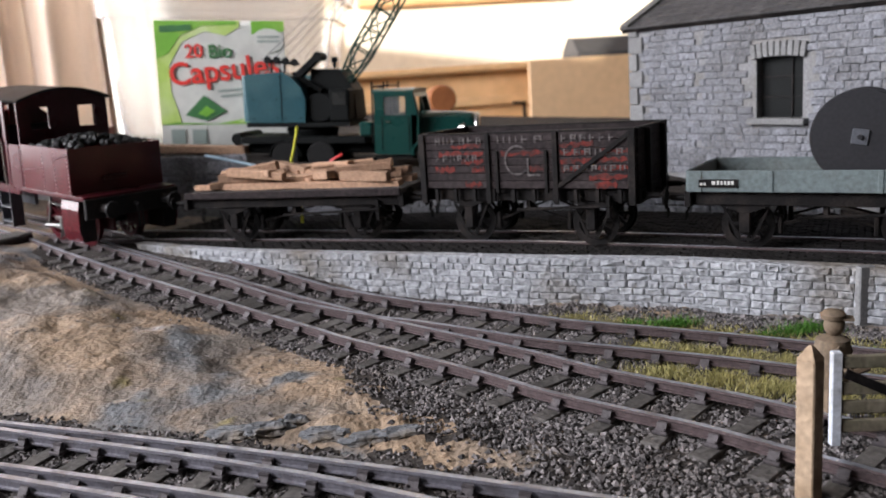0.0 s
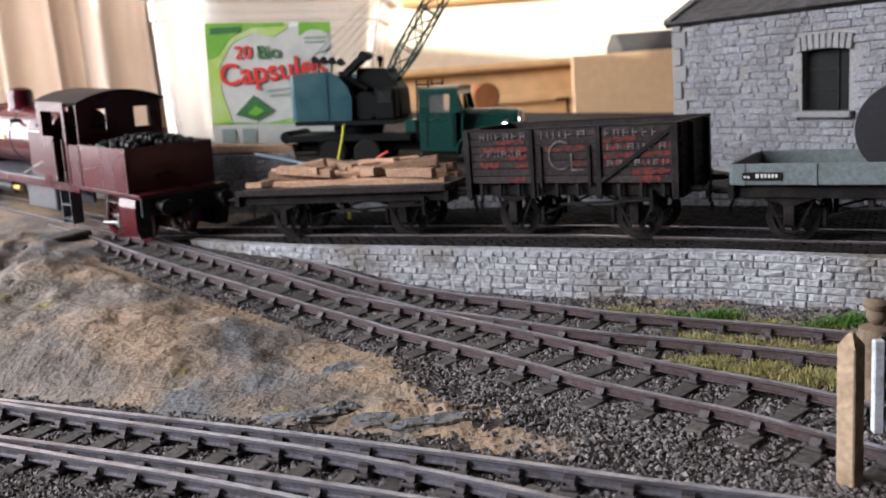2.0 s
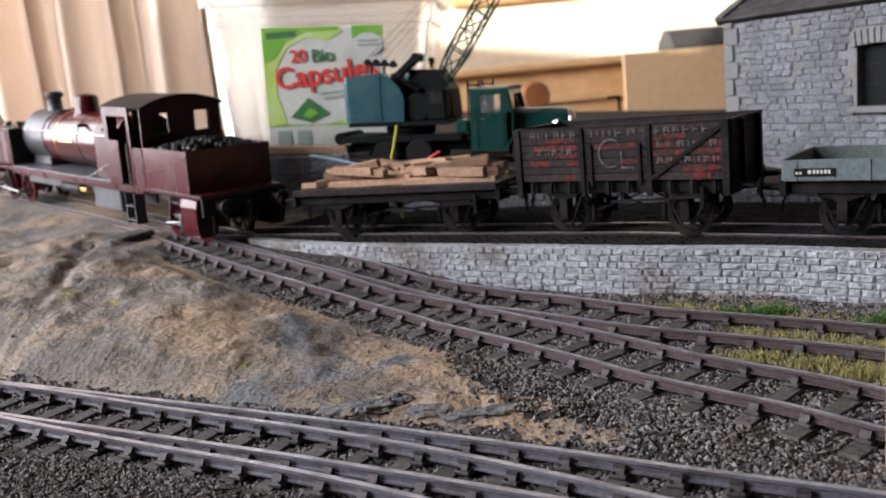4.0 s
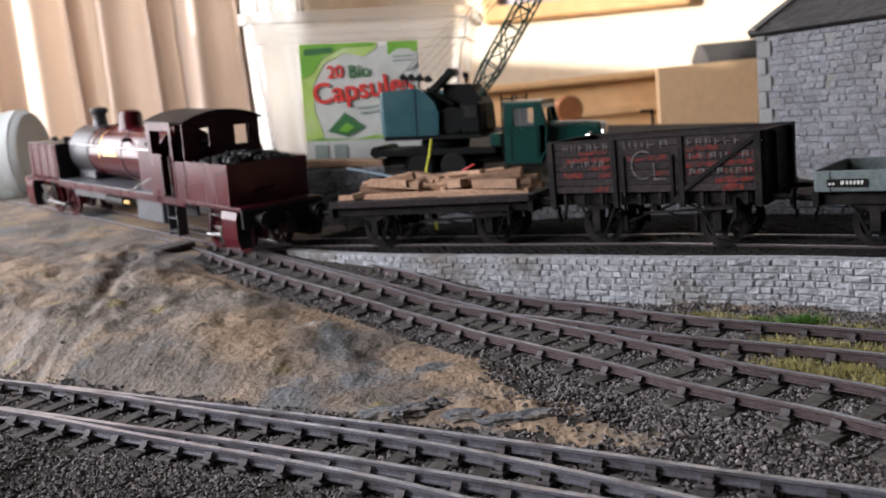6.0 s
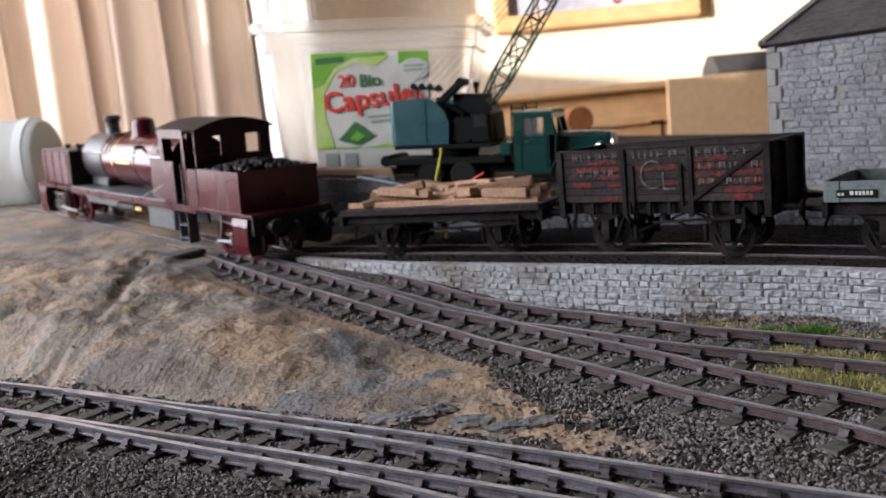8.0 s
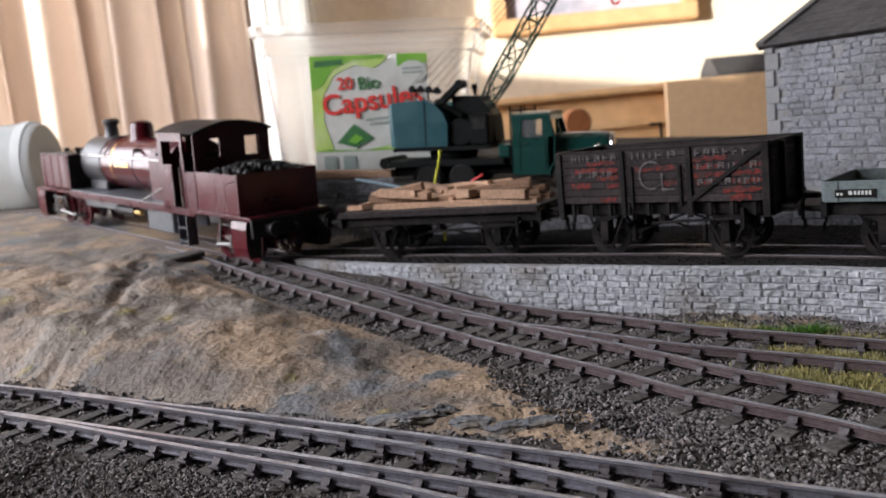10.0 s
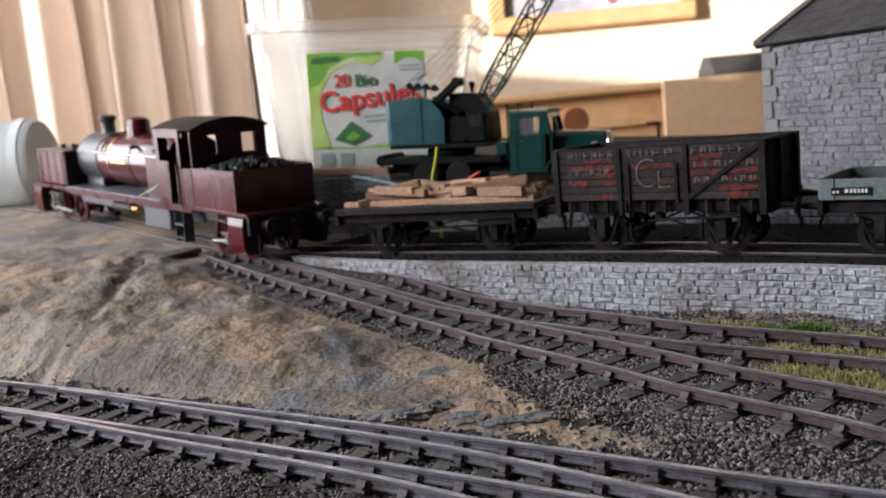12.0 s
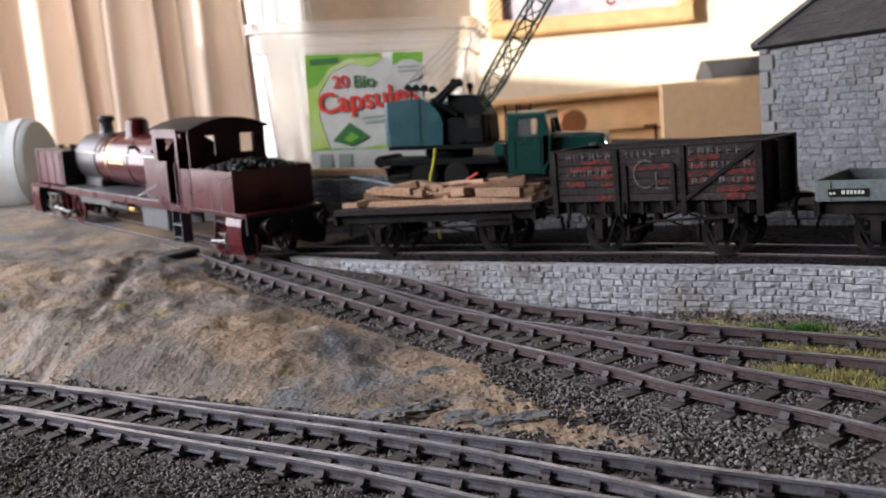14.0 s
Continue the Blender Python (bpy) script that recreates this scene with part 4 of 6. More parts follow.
# ---------------------------------------------------------------- goods shed
def goods_shed():
    a = math.degrees(math.atan2(-0.917, 0.40))
    g = empty("goods_shed", pose(0.2186, 0.5647, 0.0334, 0, 0, a))
    tagged(g, "pale grey stone goods shed with a slate roof and arched window", "building")
    L, D, H = 0.30, 0.16, 0.0885
    w0, w1, z0, z1 = 0.0945, 0.1235, 0.0335, 0.0665  # window opening
    bm = nb()
    for x0, x1, za, zb in ((0.0, w0, -0.02, H), (w1, L, -0.02, H), (w0, w1, -0.02, z0), (w0, w1, z1, H)):
        box(bm, x0, x1, 0.0, 0.008, za, zb)
    part("front_wall", bm, M["mortar"], g)
    bm = nb()
    extrude_poly(bm, [(0.008, -0.02), (D, -0.02), (D, H), (D / 2, H + 0.0405), (0.008, H + 0.002)], 0.008, "X", 0.0)
    part("gable_wall", bm, M["stone_joined"], g)
    bm = nb()
    extrude_poly(bm, [(0.008, -0.02), (D, -0.02), (D, H), (D / 2, H + 0.0405), (0.008, H + 0.002)], 0.008, "X", L - 0.008)
    part("gable_wall", bm, M["stone_joined"], g)
    part("back_wall", box(nb(), 0.008, L - 0.008, D - 0.008, D, -0.02, H), M["stone_joined"], g)
    hole = lambda lo, hi, z: (hi > w0 - 0.001 and lo < w1 + 0.001 and z0 - 0.004 < z < z1 + 0.0075) or lo < 0.0062
    h = 0.0040
    n = int(H / h)
    way = (1.0, 0.0)
    # the stones round the window singly, the rest as one skin
    hold = lambda lo, hi, z: hole(lo, hi, z) or not (0.05 < lo < 0.165)
    rest = lambda lo, hi, z: hole(lo, hi, z) or (0.05 < lo < 0.165)
    coursed(g, (0, 0), way, L, 0.0, n, h, (0.0045, 0.0125), 31, True, hold, "shed_stone")
    bm = coursed(g, (0, 0), way, L, 0.0, n, h, (0.0045, 0.0125), 31, False, rest)
    tagged(part("stone_skin", bm, M["stone_joined"], g), kind="stuff")
    rnd = random.Random(3)
    k, z = 0, 0.0
    while z < H - 0.004:
        hh = min(0.0105, H - z)
        ln = 0.0105 if k % 2 else 0.0062
        b = box(nb(), -0.0012, ln, -0.0019, 0.009, z + 0.0002, z + hh - 0.0002, 0.0003)
        part("quoin", b, M["quoin"], g)
        z += hh
        k += 1
    part("window_sill", box(nb(), w0 - 0.0035, w1 + 0.0035, -0.0045, 0.004, z0 - 0.0035, z0, 0.0004), M["quoin"], g)
    for i in range(9):
        u = (i - 4) / 4.5
        x = (w0 + w1) / 2 + u * 0.0168
        b = box(nb(), -0.0016, 0.0016, -0.0022, 0.004, -0.0001, 0.0078, 0.0003)
        b.transform(pose(x, 0, z1 + 0.0014 * (1 - u * u) - 0.0012, 0, 10 * u, 0))
        part("arch_stone", b, M["quoin"], g)
    fr = part("window", box(nb(), w0, w1, 0.0055, 0.0062, z0, z1), M["crane_black"], g, "dark small-paned window")
    for i in (2,):
        x = w0 + (w1 - w0) * i / 3
        part("glazing_bar", box(nb(), x - 0.0004, x + 0.0004, 0.0045, 0.0056, z0, z1), M["iron"], fr)
    for i in range(1, 3):
        z = z0 + (z1 - z0) * i / 3
        part("glazing_bar", box(nb(), w0, w1, 0.0047, 0.0056, z - 0.0004, z + 0.0004), M["iron"], fr)
    # slate roof: rows of slates on two slopes
    pitch = math.radians(27.6)
    slope = (D / 2 + 0.0030) / math.cos(pitch)
    for side in (0, 1):
        bm = nb()
        V, F = [], []
        rows, cols = 14, 44
        rn = random.Random(side)
        for r in range(rows):
            for c in range(-1, cols):
                x0 = -0.006 + (L + 0.012) * (c + (r % 2) * 0.5) / cols
                x1 = x0 + (L + 0.012) / cols * 0.96
                x0, x1 = max(x0, -0.006), min(x1, L + 0.006)
                if x1 - x0 < 0.001:
                    continue
                s0, s1 = slope * r / rows - 0.001, slope * (r + 1) / rows + 0.002
                t = 0.0011 + rn.uniform(-0.0002, 0.0002)
                k = len(V)
                for x, s, e in ((x0, s0, t), (x1, s0, t), (x1, s1, 0.0002), (x0, s1, 0.0002), (x0, s0, 0.0), (x1, s0, 0.0)):
                    yy = -0.0030 + s * math.cos(pitch) - e * math.sin(pitch)
                    zz = H + 0.0010 + s * math.sin(pitch) + e * math.cos(pitch)
                    V.append((x, yy if not side else D - yy, zz))
                F += [(k, k + 1, k + 2, k + 3), (k + 4, k + 5, k + 1, k)]
        me = bpy.data.meshes.new("slating")
        me.from_pydata(V, [], F)
        me.materials.append(M["slate"])
        ob = new("slating", me)
        ob.parent = g
        tagged(ob, kind="stuff")
        b = nb()
        box(b, -0.006, L + 0.006, 0.0, slope, -0.003, -0.0002)
        b.transform(pose(0, -0.0030, H + 0.0010, math.degrees(pitch)))
        if side:
            b.transform(Matrix.Translation((0, D, 0)) @ Matrix.Diagonal((1, -1, 1, 1)))
        part("roof_boarding", b, M["iron"], g)
        for xv in (-0.0062, L - 0.0008):
            b = box(nb(), xv, xv + 0.0070, 0.0, slope, 0.0012, 0.0026, 0.0003)
            b.transform(pose(0, -0.0030, H + 0.0010, math.degrees(pitch)))
            if side:
                b.transform(Matrix.Translation((0, D, 0)) @ Matrix.Diagonal((1, -1, 1, 1)))
            part("verge_board", b, M["verge"], g, "pale grey verge capping")
    ridge_z = H + 0.0030 + slope * math.sin(pitch)
    part("ridge", rod(nb(), (-0.006, D / 2, ridge_z), (L + 0.006, D / 2, ridge_z), 0.0022, seg=8), M["slate"], g)


goods_shed()


# ---------------------------------------------------------------- wagons


def wheel_mesh(r, spokes, name):
    bm = nb()
    lathe(bm, [(-0.0016, r * 0.80), (-0.0016, r * 1.10), (-0.0008, r * 1.10), (-0.0006, r), (0.0016, r * 0.985), (0.0016, r * 0.80)], "Y", seg=28)
    for f in [f for f in bm.faces if len(f.verts) > 6]:
        bm.faces.remove(f)
    ring = list(bm.verts)
    a, b = ring[:28], ring[-28:]
    for i in range(28):
        bm.faces.new((a[i], b[i], b[(i + 1) % 28], a[(i + 1) % 28]))
    star = []
    for i in range(spokes):
        t = 2 * math.pi * i / spokes
        half = 0.0007 / (r * 0.84)
        for rad, da in ((r * 0.26, -0.30 * 2 * math.pi / spokes), (r * 0.84, -half), (r * 0.84, half), (r * 0.26, 0.30 * 2 * math.pi / spokes)):
            star.append((rad * math.cos(t + da), rad * math.sin(t + da)))
    extrude_poly(bm, star, 0.0014, "Y", -0.0007)
    rod(bm, (0, -0.0018, 0), (0, 0.002, 0), r * 0.22, seg=14)
    return bm


def running_gear(w, L, half_w, wheelbase, floor_z, r=0.0101, brake=True):
    """Solebars, headstocks, wheels, axleboxes, springs, buffers and brake gear of a four-wheeled wagon."""
    zs = floor_z - 0.0062
    for s in (-1, 1):
        part("solebar", box(nb(), -L / 2, L / 2, s * (half_w - 0.004) - 0.0012, s * (half_w - 0.004) + 0.0012, zs, floor_z, 0.0003), M["iron"], w)
        part("headstock", box(nb(), s * (L / 2) - 0.0014, s * (L / 2) + 0.0014, -half_w, half_w, zs - 0.0006, floor_z, 0.0003), M["iron"], w)
        for k in (-1, 1):
            y = k * 0.0195
            b = nb()
            lathe(b, [(0, 0.0022), (0.0012, 0.0022), (0.0014, 0.0015), (0.0075, 0.0013), (0.0076, 0.0008), (0.0098, 0.0008), (0.0099, 0.0036), (0.0106, 0.0034), (0.0107, 0.0005)], "X", seg=16)
            b.transform(pose(s * (L / 2 + 0.0012), y, zs + 0.0026, 0, 0, 0 if s > 0 else 180))
            part("buffer", b, M["iron"], w, smooth=True)
        hook = nb()
        rod(hook, (s * (L / 2), 0, zs + 0.003), (s * (L / 2 + 0.006), 0, zs + 0.003), 0.0007, seg=6)
        for j in range(3):
            x = s * (L / 2 + 0.0055 + 0.0008 * j)
            z = zs + 0.0022 - 0.0042 * j
            for q in (-0.0011, 0.0011):
                rod(hook, (x, q, z), (x, q, z - 0.0042), 0.00045, seg=5)
            rod(hook, (x, -0.0011, z - 0.0042), (x, 0.0011, z - 0.0042), 0.00045, seg=5)
        part("coupling", hook, M["iron"], w)
        ax = s * wheelbase / 2
        part("axle", rod(nb(), (ax, -GAUGE / 2, r), (ax, GAUGE / 2, r), 0.0014, seg=8), M["iron"], w)
        for k in (-1, 1):
            b = wheel_mesh(r, 8, "wheel")
            b.transform(pose(ax, k * GAUGE / 2, r, 0, 0, 0 if k < 0 else 180))
            part("wheel", b, M["iron"], w, smooth=True)
            y = k * (half_w - 0.0062)
            wi = nb()
            extrude_poly(wi, [(ax - 0.0105, zs + 0.0005), (ax - 0.0095, zs + 0.0005), (ax - 0.0022, r - 0.0052), (ax + 0.0022, r - 0.0052), (ax + 0.0095, zs + 0.0005), (ax + 0.0105, zs + 0.0005), (ax + 0.0030, r - 0.0062), (ax - 0.0030, r - 0.0062)], 0.0008, "Y", y)
            for q in (-0.0028, 0.0022):
                box(wi, ax + q, ax + q + 0.0006, y, y + 0.0008, r - 0.0055, zs + 0.0005)
            part("axle_guard", wi, M["iron"], w)
            part("axlebox", box(nb(), ax - 0.0023, ax + 0.0023, y + (0.0008 if k > 0 else -0.0026), y + (0.0034 if k > 0 else 0.0), r - 0.0028, zs - 0.0030, 0.0005), M["iron"], w)
            sp = nb()
            for j in range(5):
                hl = 0.0098 - 0.0017 * j
                box(sp, ax - hl, ax + hl, y + (0.0006 if k > 0 else -0.0022), y + (0.0022 if k > 0 else -0.0006), zs - 0.0008 - 0.0006 * j, zs - 0.0002 - 0.0006 * j)
            part("leaf_spring", sp, M["iron"], w)
    if brake:
        for k in (-1, 1):
            y = k * (half_w - 0.001)
            b = nb()
            rod(b, (-0.004, y, zs - 0.004), (L / 2 - 0.012, y + k * 0.001, zs - 0.0015), 0.0007, seg=6)
            box(b, L / 2 - 0.014, L / 2 - 0.0125, y - 0.0006, y + 0.0012, zs - 0.007, zs + 0.003)
            part("brake_lever", b, M["iron"], w)
            b = nb()
            for q in (-1, 1):
                box(b, q * (wheelbase / 2 - 0.0128) - 0.001, q * (wheelbase / 2 - 0.0128) + 0.001, k * GAUGE / 2 - 0.0014, k * GAUGE / 2 + 0.0014, r - 0.004, r + 0.004, 0.0005)
                rod(b, (0, k * GAUGE / 2, zs - 0.004), (q * (wheelbase / 2 - 0.0128), k * GAUGE / 2, r), 0.0006, seg=5)
            box(b, -0.001, 0.001, k * GAUGE / 2 - 0.0014, k * (half_w - 0.005), zs - 0.005, zs)
            part("brake_gear", b, M["iron"], w)


def open_wagon():
    w = empty("open_wagon", pose(0.1198, 0.4334, YARD + 0.0008, 0, 0, -38.3))
    tagged(w, "weathered black and red seven-plank open goods wagon", "goods wagon", "wagons in the yard")
    L, hw, fz, top = 0.1070, 0.0251, 0.0270, 0.0527
    part("floor", box(nb(), -L / 2, L / 2, -hw + 0.001, hw - 0.001, fz, fz + 0.0014), M["wagon_black"], w)
    n = 7
    h = (top - fz) / n
    for s in (-1, 1):
        for i in range(n):
            z = fz + i * h
            part("side_plank", box(nb(), -L / 2, L / 2, s * hw - 0.0008, s * hw + 0.0008, z + 0.00012, z + h - 0.00012, 0.0002), M["wagon_black"], w)
            part("end_plank", box(nb(), s * L / 2 - 0.0008, s * L / 2 + 0.0008, -hw + 0.001, hw - 0.001, z + 0.00012, z + h - 0.00012, 0.0002), M["wagon_black"], w)
        y = s * (hw + 0.0013)
        for x in (-L / 2 + 0.0014, -0.0169, 0.0169, L / 2 - 0.0014):
            wide = 0.0016 if abs(x) > 0.04 else 0.0012
            part("strap", box(nb(), x - wide, x + wide, y - 0.0006, y + 0.0006, fz - 0.0072, top + 0.0003, 0.0002), M["iron"], w)
        for q in (-1, 1):
            b = nb()
            box(b, -0.0009, 0.0009, y - 0.0005, y + 0.0007, 0, math.hypot(0.0340, top - fz - 0.002))
            ang = math.degrees(math.atan2(0.0340, top - fz - 0.002))
            b.transform(pose(q * 0.0178, 0, fz + 0.001, 0, q * ang, 0))
            if q > 0 or s > 0:
                part("diagonal_strap", b, M["iron"], w)
        for x in (-0.0123, 0.0123):
            part("hinge", box(nb(), x - 0.0008, x + 0.0008, y - 0.0005, y + 0.0008, fz - 0.002, top - 0.008, 0.0002), M["iron"], w)
        part("top_rail", box(nb(), -L / 2, L / 2, s * hw - 0.0011, s * hw + 0.0011, top, top + 0.0007), M["iron"], w)
        part("end_rail", box(nb(), s * L / 2 - 0.0011, s * L / 2 + 0.0011, -hw + 0.0011, hw - 0.0011, top, top + 0.0007), M["iron"], w)
        for k in (-0.0128, 0.0128):
            part("end_post", box(nb(), s * (L / 2 + 0.0008), s * (L / 2 + 0.0034), k - 0.0014, k + 0.0014, fz - 0.005, top, 0.0003), M["iron"], w)
        for i in range(10):
            x = -L / 2 + 0.008 + i * 0.0102
            part("bracket", box(nb(), x - 0.0008, x + 0.0008, s * (hw - 0.001), s * (hw + 0.0011), fz - 0.0062, fz - 0.0004), M["iron"], w)
    # worn red paint under the lettering and the worn letters, as plain bars
    y = -hw - 0.0010
    rnd = random.Random(8)
    for i, x0, x1 in ((4, -0.047, -0.021), (3, -0.034, -0.021), (2, -0.050, -0.038), (2, -0.028, -0.021), (0, -0.032, -0.023), (5, -0.040, -0.022), (4, -0.011, 0.012), (2, 0.004, 0.012), (5, 0.021, 0.038), (4, 0.021, 0.036), (3, 0.021, 0.040), (2, 0.022, 0.034), (4, 0.042, 0.055), (3, 0.040, 0.055), (2, 0.040, 0.055), (1, 0.036, 0.055), (0, 0.038, 0.050)):
        x0, x1, z = 0.91 * x0, 0.91 * x1, fz + i * h
        b = nb()
        m = 11
        up = [(x0 + (x1 - x0) * k / m, z + h + 0.0002 - rnd.uniform(0, 0.0022)) for k in range(m + 1)]
        dn = [(x0 + (x1 - x0) * k / m + rnd.uniform(-0.0006, 0.0006), z - 0.0002 + rnd.uniform(0, 0.0020)) for k in range(m, -1, -1)]
        extrude_poly(b, up + dn, 0.0002, "Y", y)
        part("paint_patch", b, M["wagon_red"], w, "worn red paint patch")

    def bars(x0, x1, z, hgt, count):
        x0, x1, hgt = 0.91 * x0, 0.91 * x1, 0.86 * hgt
        for i in range(count):
            x = x0 + (x1 - x0) * (i + 0.5) / count
            wd = (x1 - x0) / count * 0.30
            b = nb()
            kind = rnd.randrange(4)
            box(b, x - wd, x - wd + 0.0006, y - 0.0003, y, z, z + hgt)
            if kind != 3:
                box(b, x + wd - 0.0006, x + wd, y - 0.0003, y, z + rnd.uniform(0, 0.0008), z + hgt)
            if kind != 1:
                box(b, x - wd + 0.0006, x + wd - 0.0006, y - 0.0003, y, z + hgt * 0.42, z + hgt * 0.42 + 0.0005)
            if kind in (0, 2):
                box(b, x - wd + 0.0006, x + wd - 0.0006, y - 0.0003, y, z + hgt - 0.0005, z + hgt)
            part("worn_mark", b, M["worn_white"], w)

    bars(-0.050, -0.021, fz + 6 * h - 0.0008, 0.0036, 6)
    bars(-0.014, 0.013, fz + 6 * h - 0.0008, 0.0036, 4)
    bars(0.021, 0.050, fz + 6 * h - 0.0008, 0.0036, 6)
    bars(-0.050, -0.024, fz + 4 * h - 0.0016, 0.0034, 6)
    bars(0.022, 0.054, fz + 4 * h + 0.0004, 0.0034, 6)
    bars(0.022, 0.055, fz + 2 * h + 0.0006, 0.0032, 7)
    b = nb()
    for k in range(15):
        a0, a1 = radians(50 + k * 18), radians(50 + (k + 1) * 18)
        q = [((r * math.cos(a)) * 0.9 - 0.002, fz + 3.6 * h + r * math.sin(a)) for r, a in ((0.0070, a0), (0.0070, a1), (0.0061, a1), (0.0061, a0))]
        extrude_poly(b, q, 0.0003, "Y", y - 0.0003)
    box(b, 0.0030, 0.0039, y - 0.0003, y, fz + 1.6 * h, fz + 3.8 * h)
    box(b, 0.0039, 0.0095, y - 0.0003, y, fz + 1.6 * h, fz + 1.6 * h + 0.0009)
    part("emblem", b, M["worn_white"], w, "worn white round emblem")
    running_gear(w, L, hw, 0.062, fz)


open_wagon()


def flat_wagon():
    w = empty("flat_wagon", pose(0.0076, 0.5007, YARD + 0.0008, 0, 0, -27.5))
    tagged(w, "grey flat wagon carrying loose sawn planks", "goods wagon", "wagons in the yard")
    L, hw, fz = 0.1245, 0.0258, 0.0252
    n = 17
    for i in range(n):
        x0 = -L / 2 + L * i / n
        part("deck_plank", box(nb(), x0 + 0.0002, x0 + L / n - 0.0002, -hw, hw, fz, fz + 0.0022, 0.0003), M["deck"], w)
    for s in (-1, 1):
        part("curb_rail", box(nb(), -L / 2, L / 2, s * hw - 0.0008, s * hw + 0.0008, fz - 0.001, fz + 0.0027, 0.0003), M["wagon_black"], w)
    running_gear(w, L, hw, 0.072, fz)


flat_wagon()


def plank_load():
    rnd = random.Random(21)
    m0 = pose(0.0076, 0.5007, YARD + 0.0008 + 0.0252 + 0.0024, 0, 0, -27.5)
    kinds = []
    for ln, wd, th in ((0.034, 0.0055, 0.0042), (0.042, 0.0060, 0.0036), (0.028, 0.0050, 0.0048), (0.054, 0.0080, 0.0032)):
        bm = box(nb(), -ln / 2, ln / 2, -wd / 2, wd / 2, 0, th, 0.0003)
        kinds.append((mesh_of("plank", bm, M["plank"]), th))
    for layer in range(3):
        for i in range((8, 12, 9)[layer]):
            me, th = kinds[3 if layer == 0 else rnd.randrange(3)]
            ob = new("plank", me)
            x = rnd.uniform(-0.036, 0.040) if layer else -0.035 + 0.022 * (i % 4)
            y = rnd.uniform(-0.017, 0.015) if layer else (-0.012 if i < 4 else 0.010)
            ob.matrix_world = m0 @ pose(x, y, layer * 0.0032 - 0.0002, rnd.uniform(-8, 8), rnd.uniform(-9, 9) if layer else 0, rnd.uniform(-34, 34) if layer else rnd.uniform(-6, 6))
            tagged(ob, "short length of pale sawn timber on the wagon", "plank", "planks on the flat wagon")


plank_load()


def grey_wagon():
    w = empty("one_plank_wagon", pose(0.2223, 0.3550, YARD + 0.0008, 0, 0, -40.0))
    tagged(w, "grey one-plank open wagon with a black number panel", "goods wagon", "wagons in the yard")
    L, hw, fz, top = 0.1076, 0.0253, 0.0255, 0.0343
    for i in range(12):
        x0 = -L / 2 + L * i / 12
        part("floor_plank", box(nb(), x0 + 0.0002, x0 + L / 12 - 0.0002, -hw + 0.001, hw - 0.001, fz, fz + 0.0014), M["plank"], w)
    for s in (-1, 1):
        part("side_plank", box(nb(), -L / 2, L / 2, s * hw - 0.0008, s * hw + 0.0008, fz - 0.0002, top, 0.0003), M["wagon_grey"], w)
        part("end_plank", box(nb(), s * L / 2 - 0.0009, s * L / 2 + 0.0009, -hw + 0.001, hw - 0.001, fz, top, 0.0003), M["wagon_grey"], w)
        for x in (-L / 2 + 0.0035, -0.02, 0.02, L / 2 - 0.0035):
            part("bracket", box(nb(), x - 0.0028 if abs(x) > 0.04 else x - 0.0010, x + 0.0028 if abs(x) > 0.04 else x + 0.0010, s * (hw + 0.0008) - 0.0004, s * (hw + 0.0008) + 0.0005, fz - 0.0002, top, 0.0002), M["wagon_grey"], w)
    y = -hw - 0.0008
    p = part("number_panel", box(nb(), -0.0487, -0.0328, y - 0.0006, y, fz + 0.0018, fz + 0.0052), M["iron"], w, "black number panel")
    for i, (x0, x1) in enumerate(((-0.0528, -0.0518), (-0.0512, -0.0502), (-0.0475, -0.0460), (-0.0452, -0.0442), (-0.0436, -0.0426), (-0.0420, -0.0410), (-0.0404, -0.0394), (-0.0388, -0.0378))):
        part("mark", box(nb(), 0.91 * x0, 0.91 * x1, y - 0.0009, y - 0.0005, fz + (0.0030 if i > 1 else 0.0028), fz + (0.0046 if i > 1 else 0.0038)), M["label_white"], p)
    running_gear(w, L, hw, 0.062, fz)


grey_wagon()


def reel():
    m = pose(0.2223, 0.3550, YARD + 0.0008 + 0.0269, 0, 0, -40.0) @ pose(0.011, 0.000, 0.0189) @ Matrix.Scale(0.918, 4)
    r = empty("cable_reel", m)
    tagged(r, "large black cable reel standing on the grey wagon", "cable reel")
    for s in (-1, 1):
        part("flange", lathe(nb(), [(s * 0.0095, 0.0005), (s * 0.0095, 0.0202), (s * 0.0099, 0.0206), (s * 0.0113, 0.0206), (s * 0.0117, 0.0202), (s * 0.0117, 0.0005)], "Y", seg=64), M["reel"], r, smooth=True)
    part("drum", lathe(nb(), [(-0.0094, 0.0005), (-0.0094, 0.011), (0.0094, 0.011), (0.0094, 0.0005)], "Y", seg=32), M["reel"], r, smooth=True)
    b = box(nb(), -0.0034, 0.0034, -0.0125, -0.0118, -0.0034, 0.0034, 0.0002)
    b.transform(pose(0, 0, 0, 0, 8, 0))
    part("hub_plate", b, M["running"], r, "square steel hub plate")
    part("spindle", rod(nb(), (0, -0.0138, 0), (0, 0.0135, 0), 0.0011, seg=10), M["reel"], r)


reel()


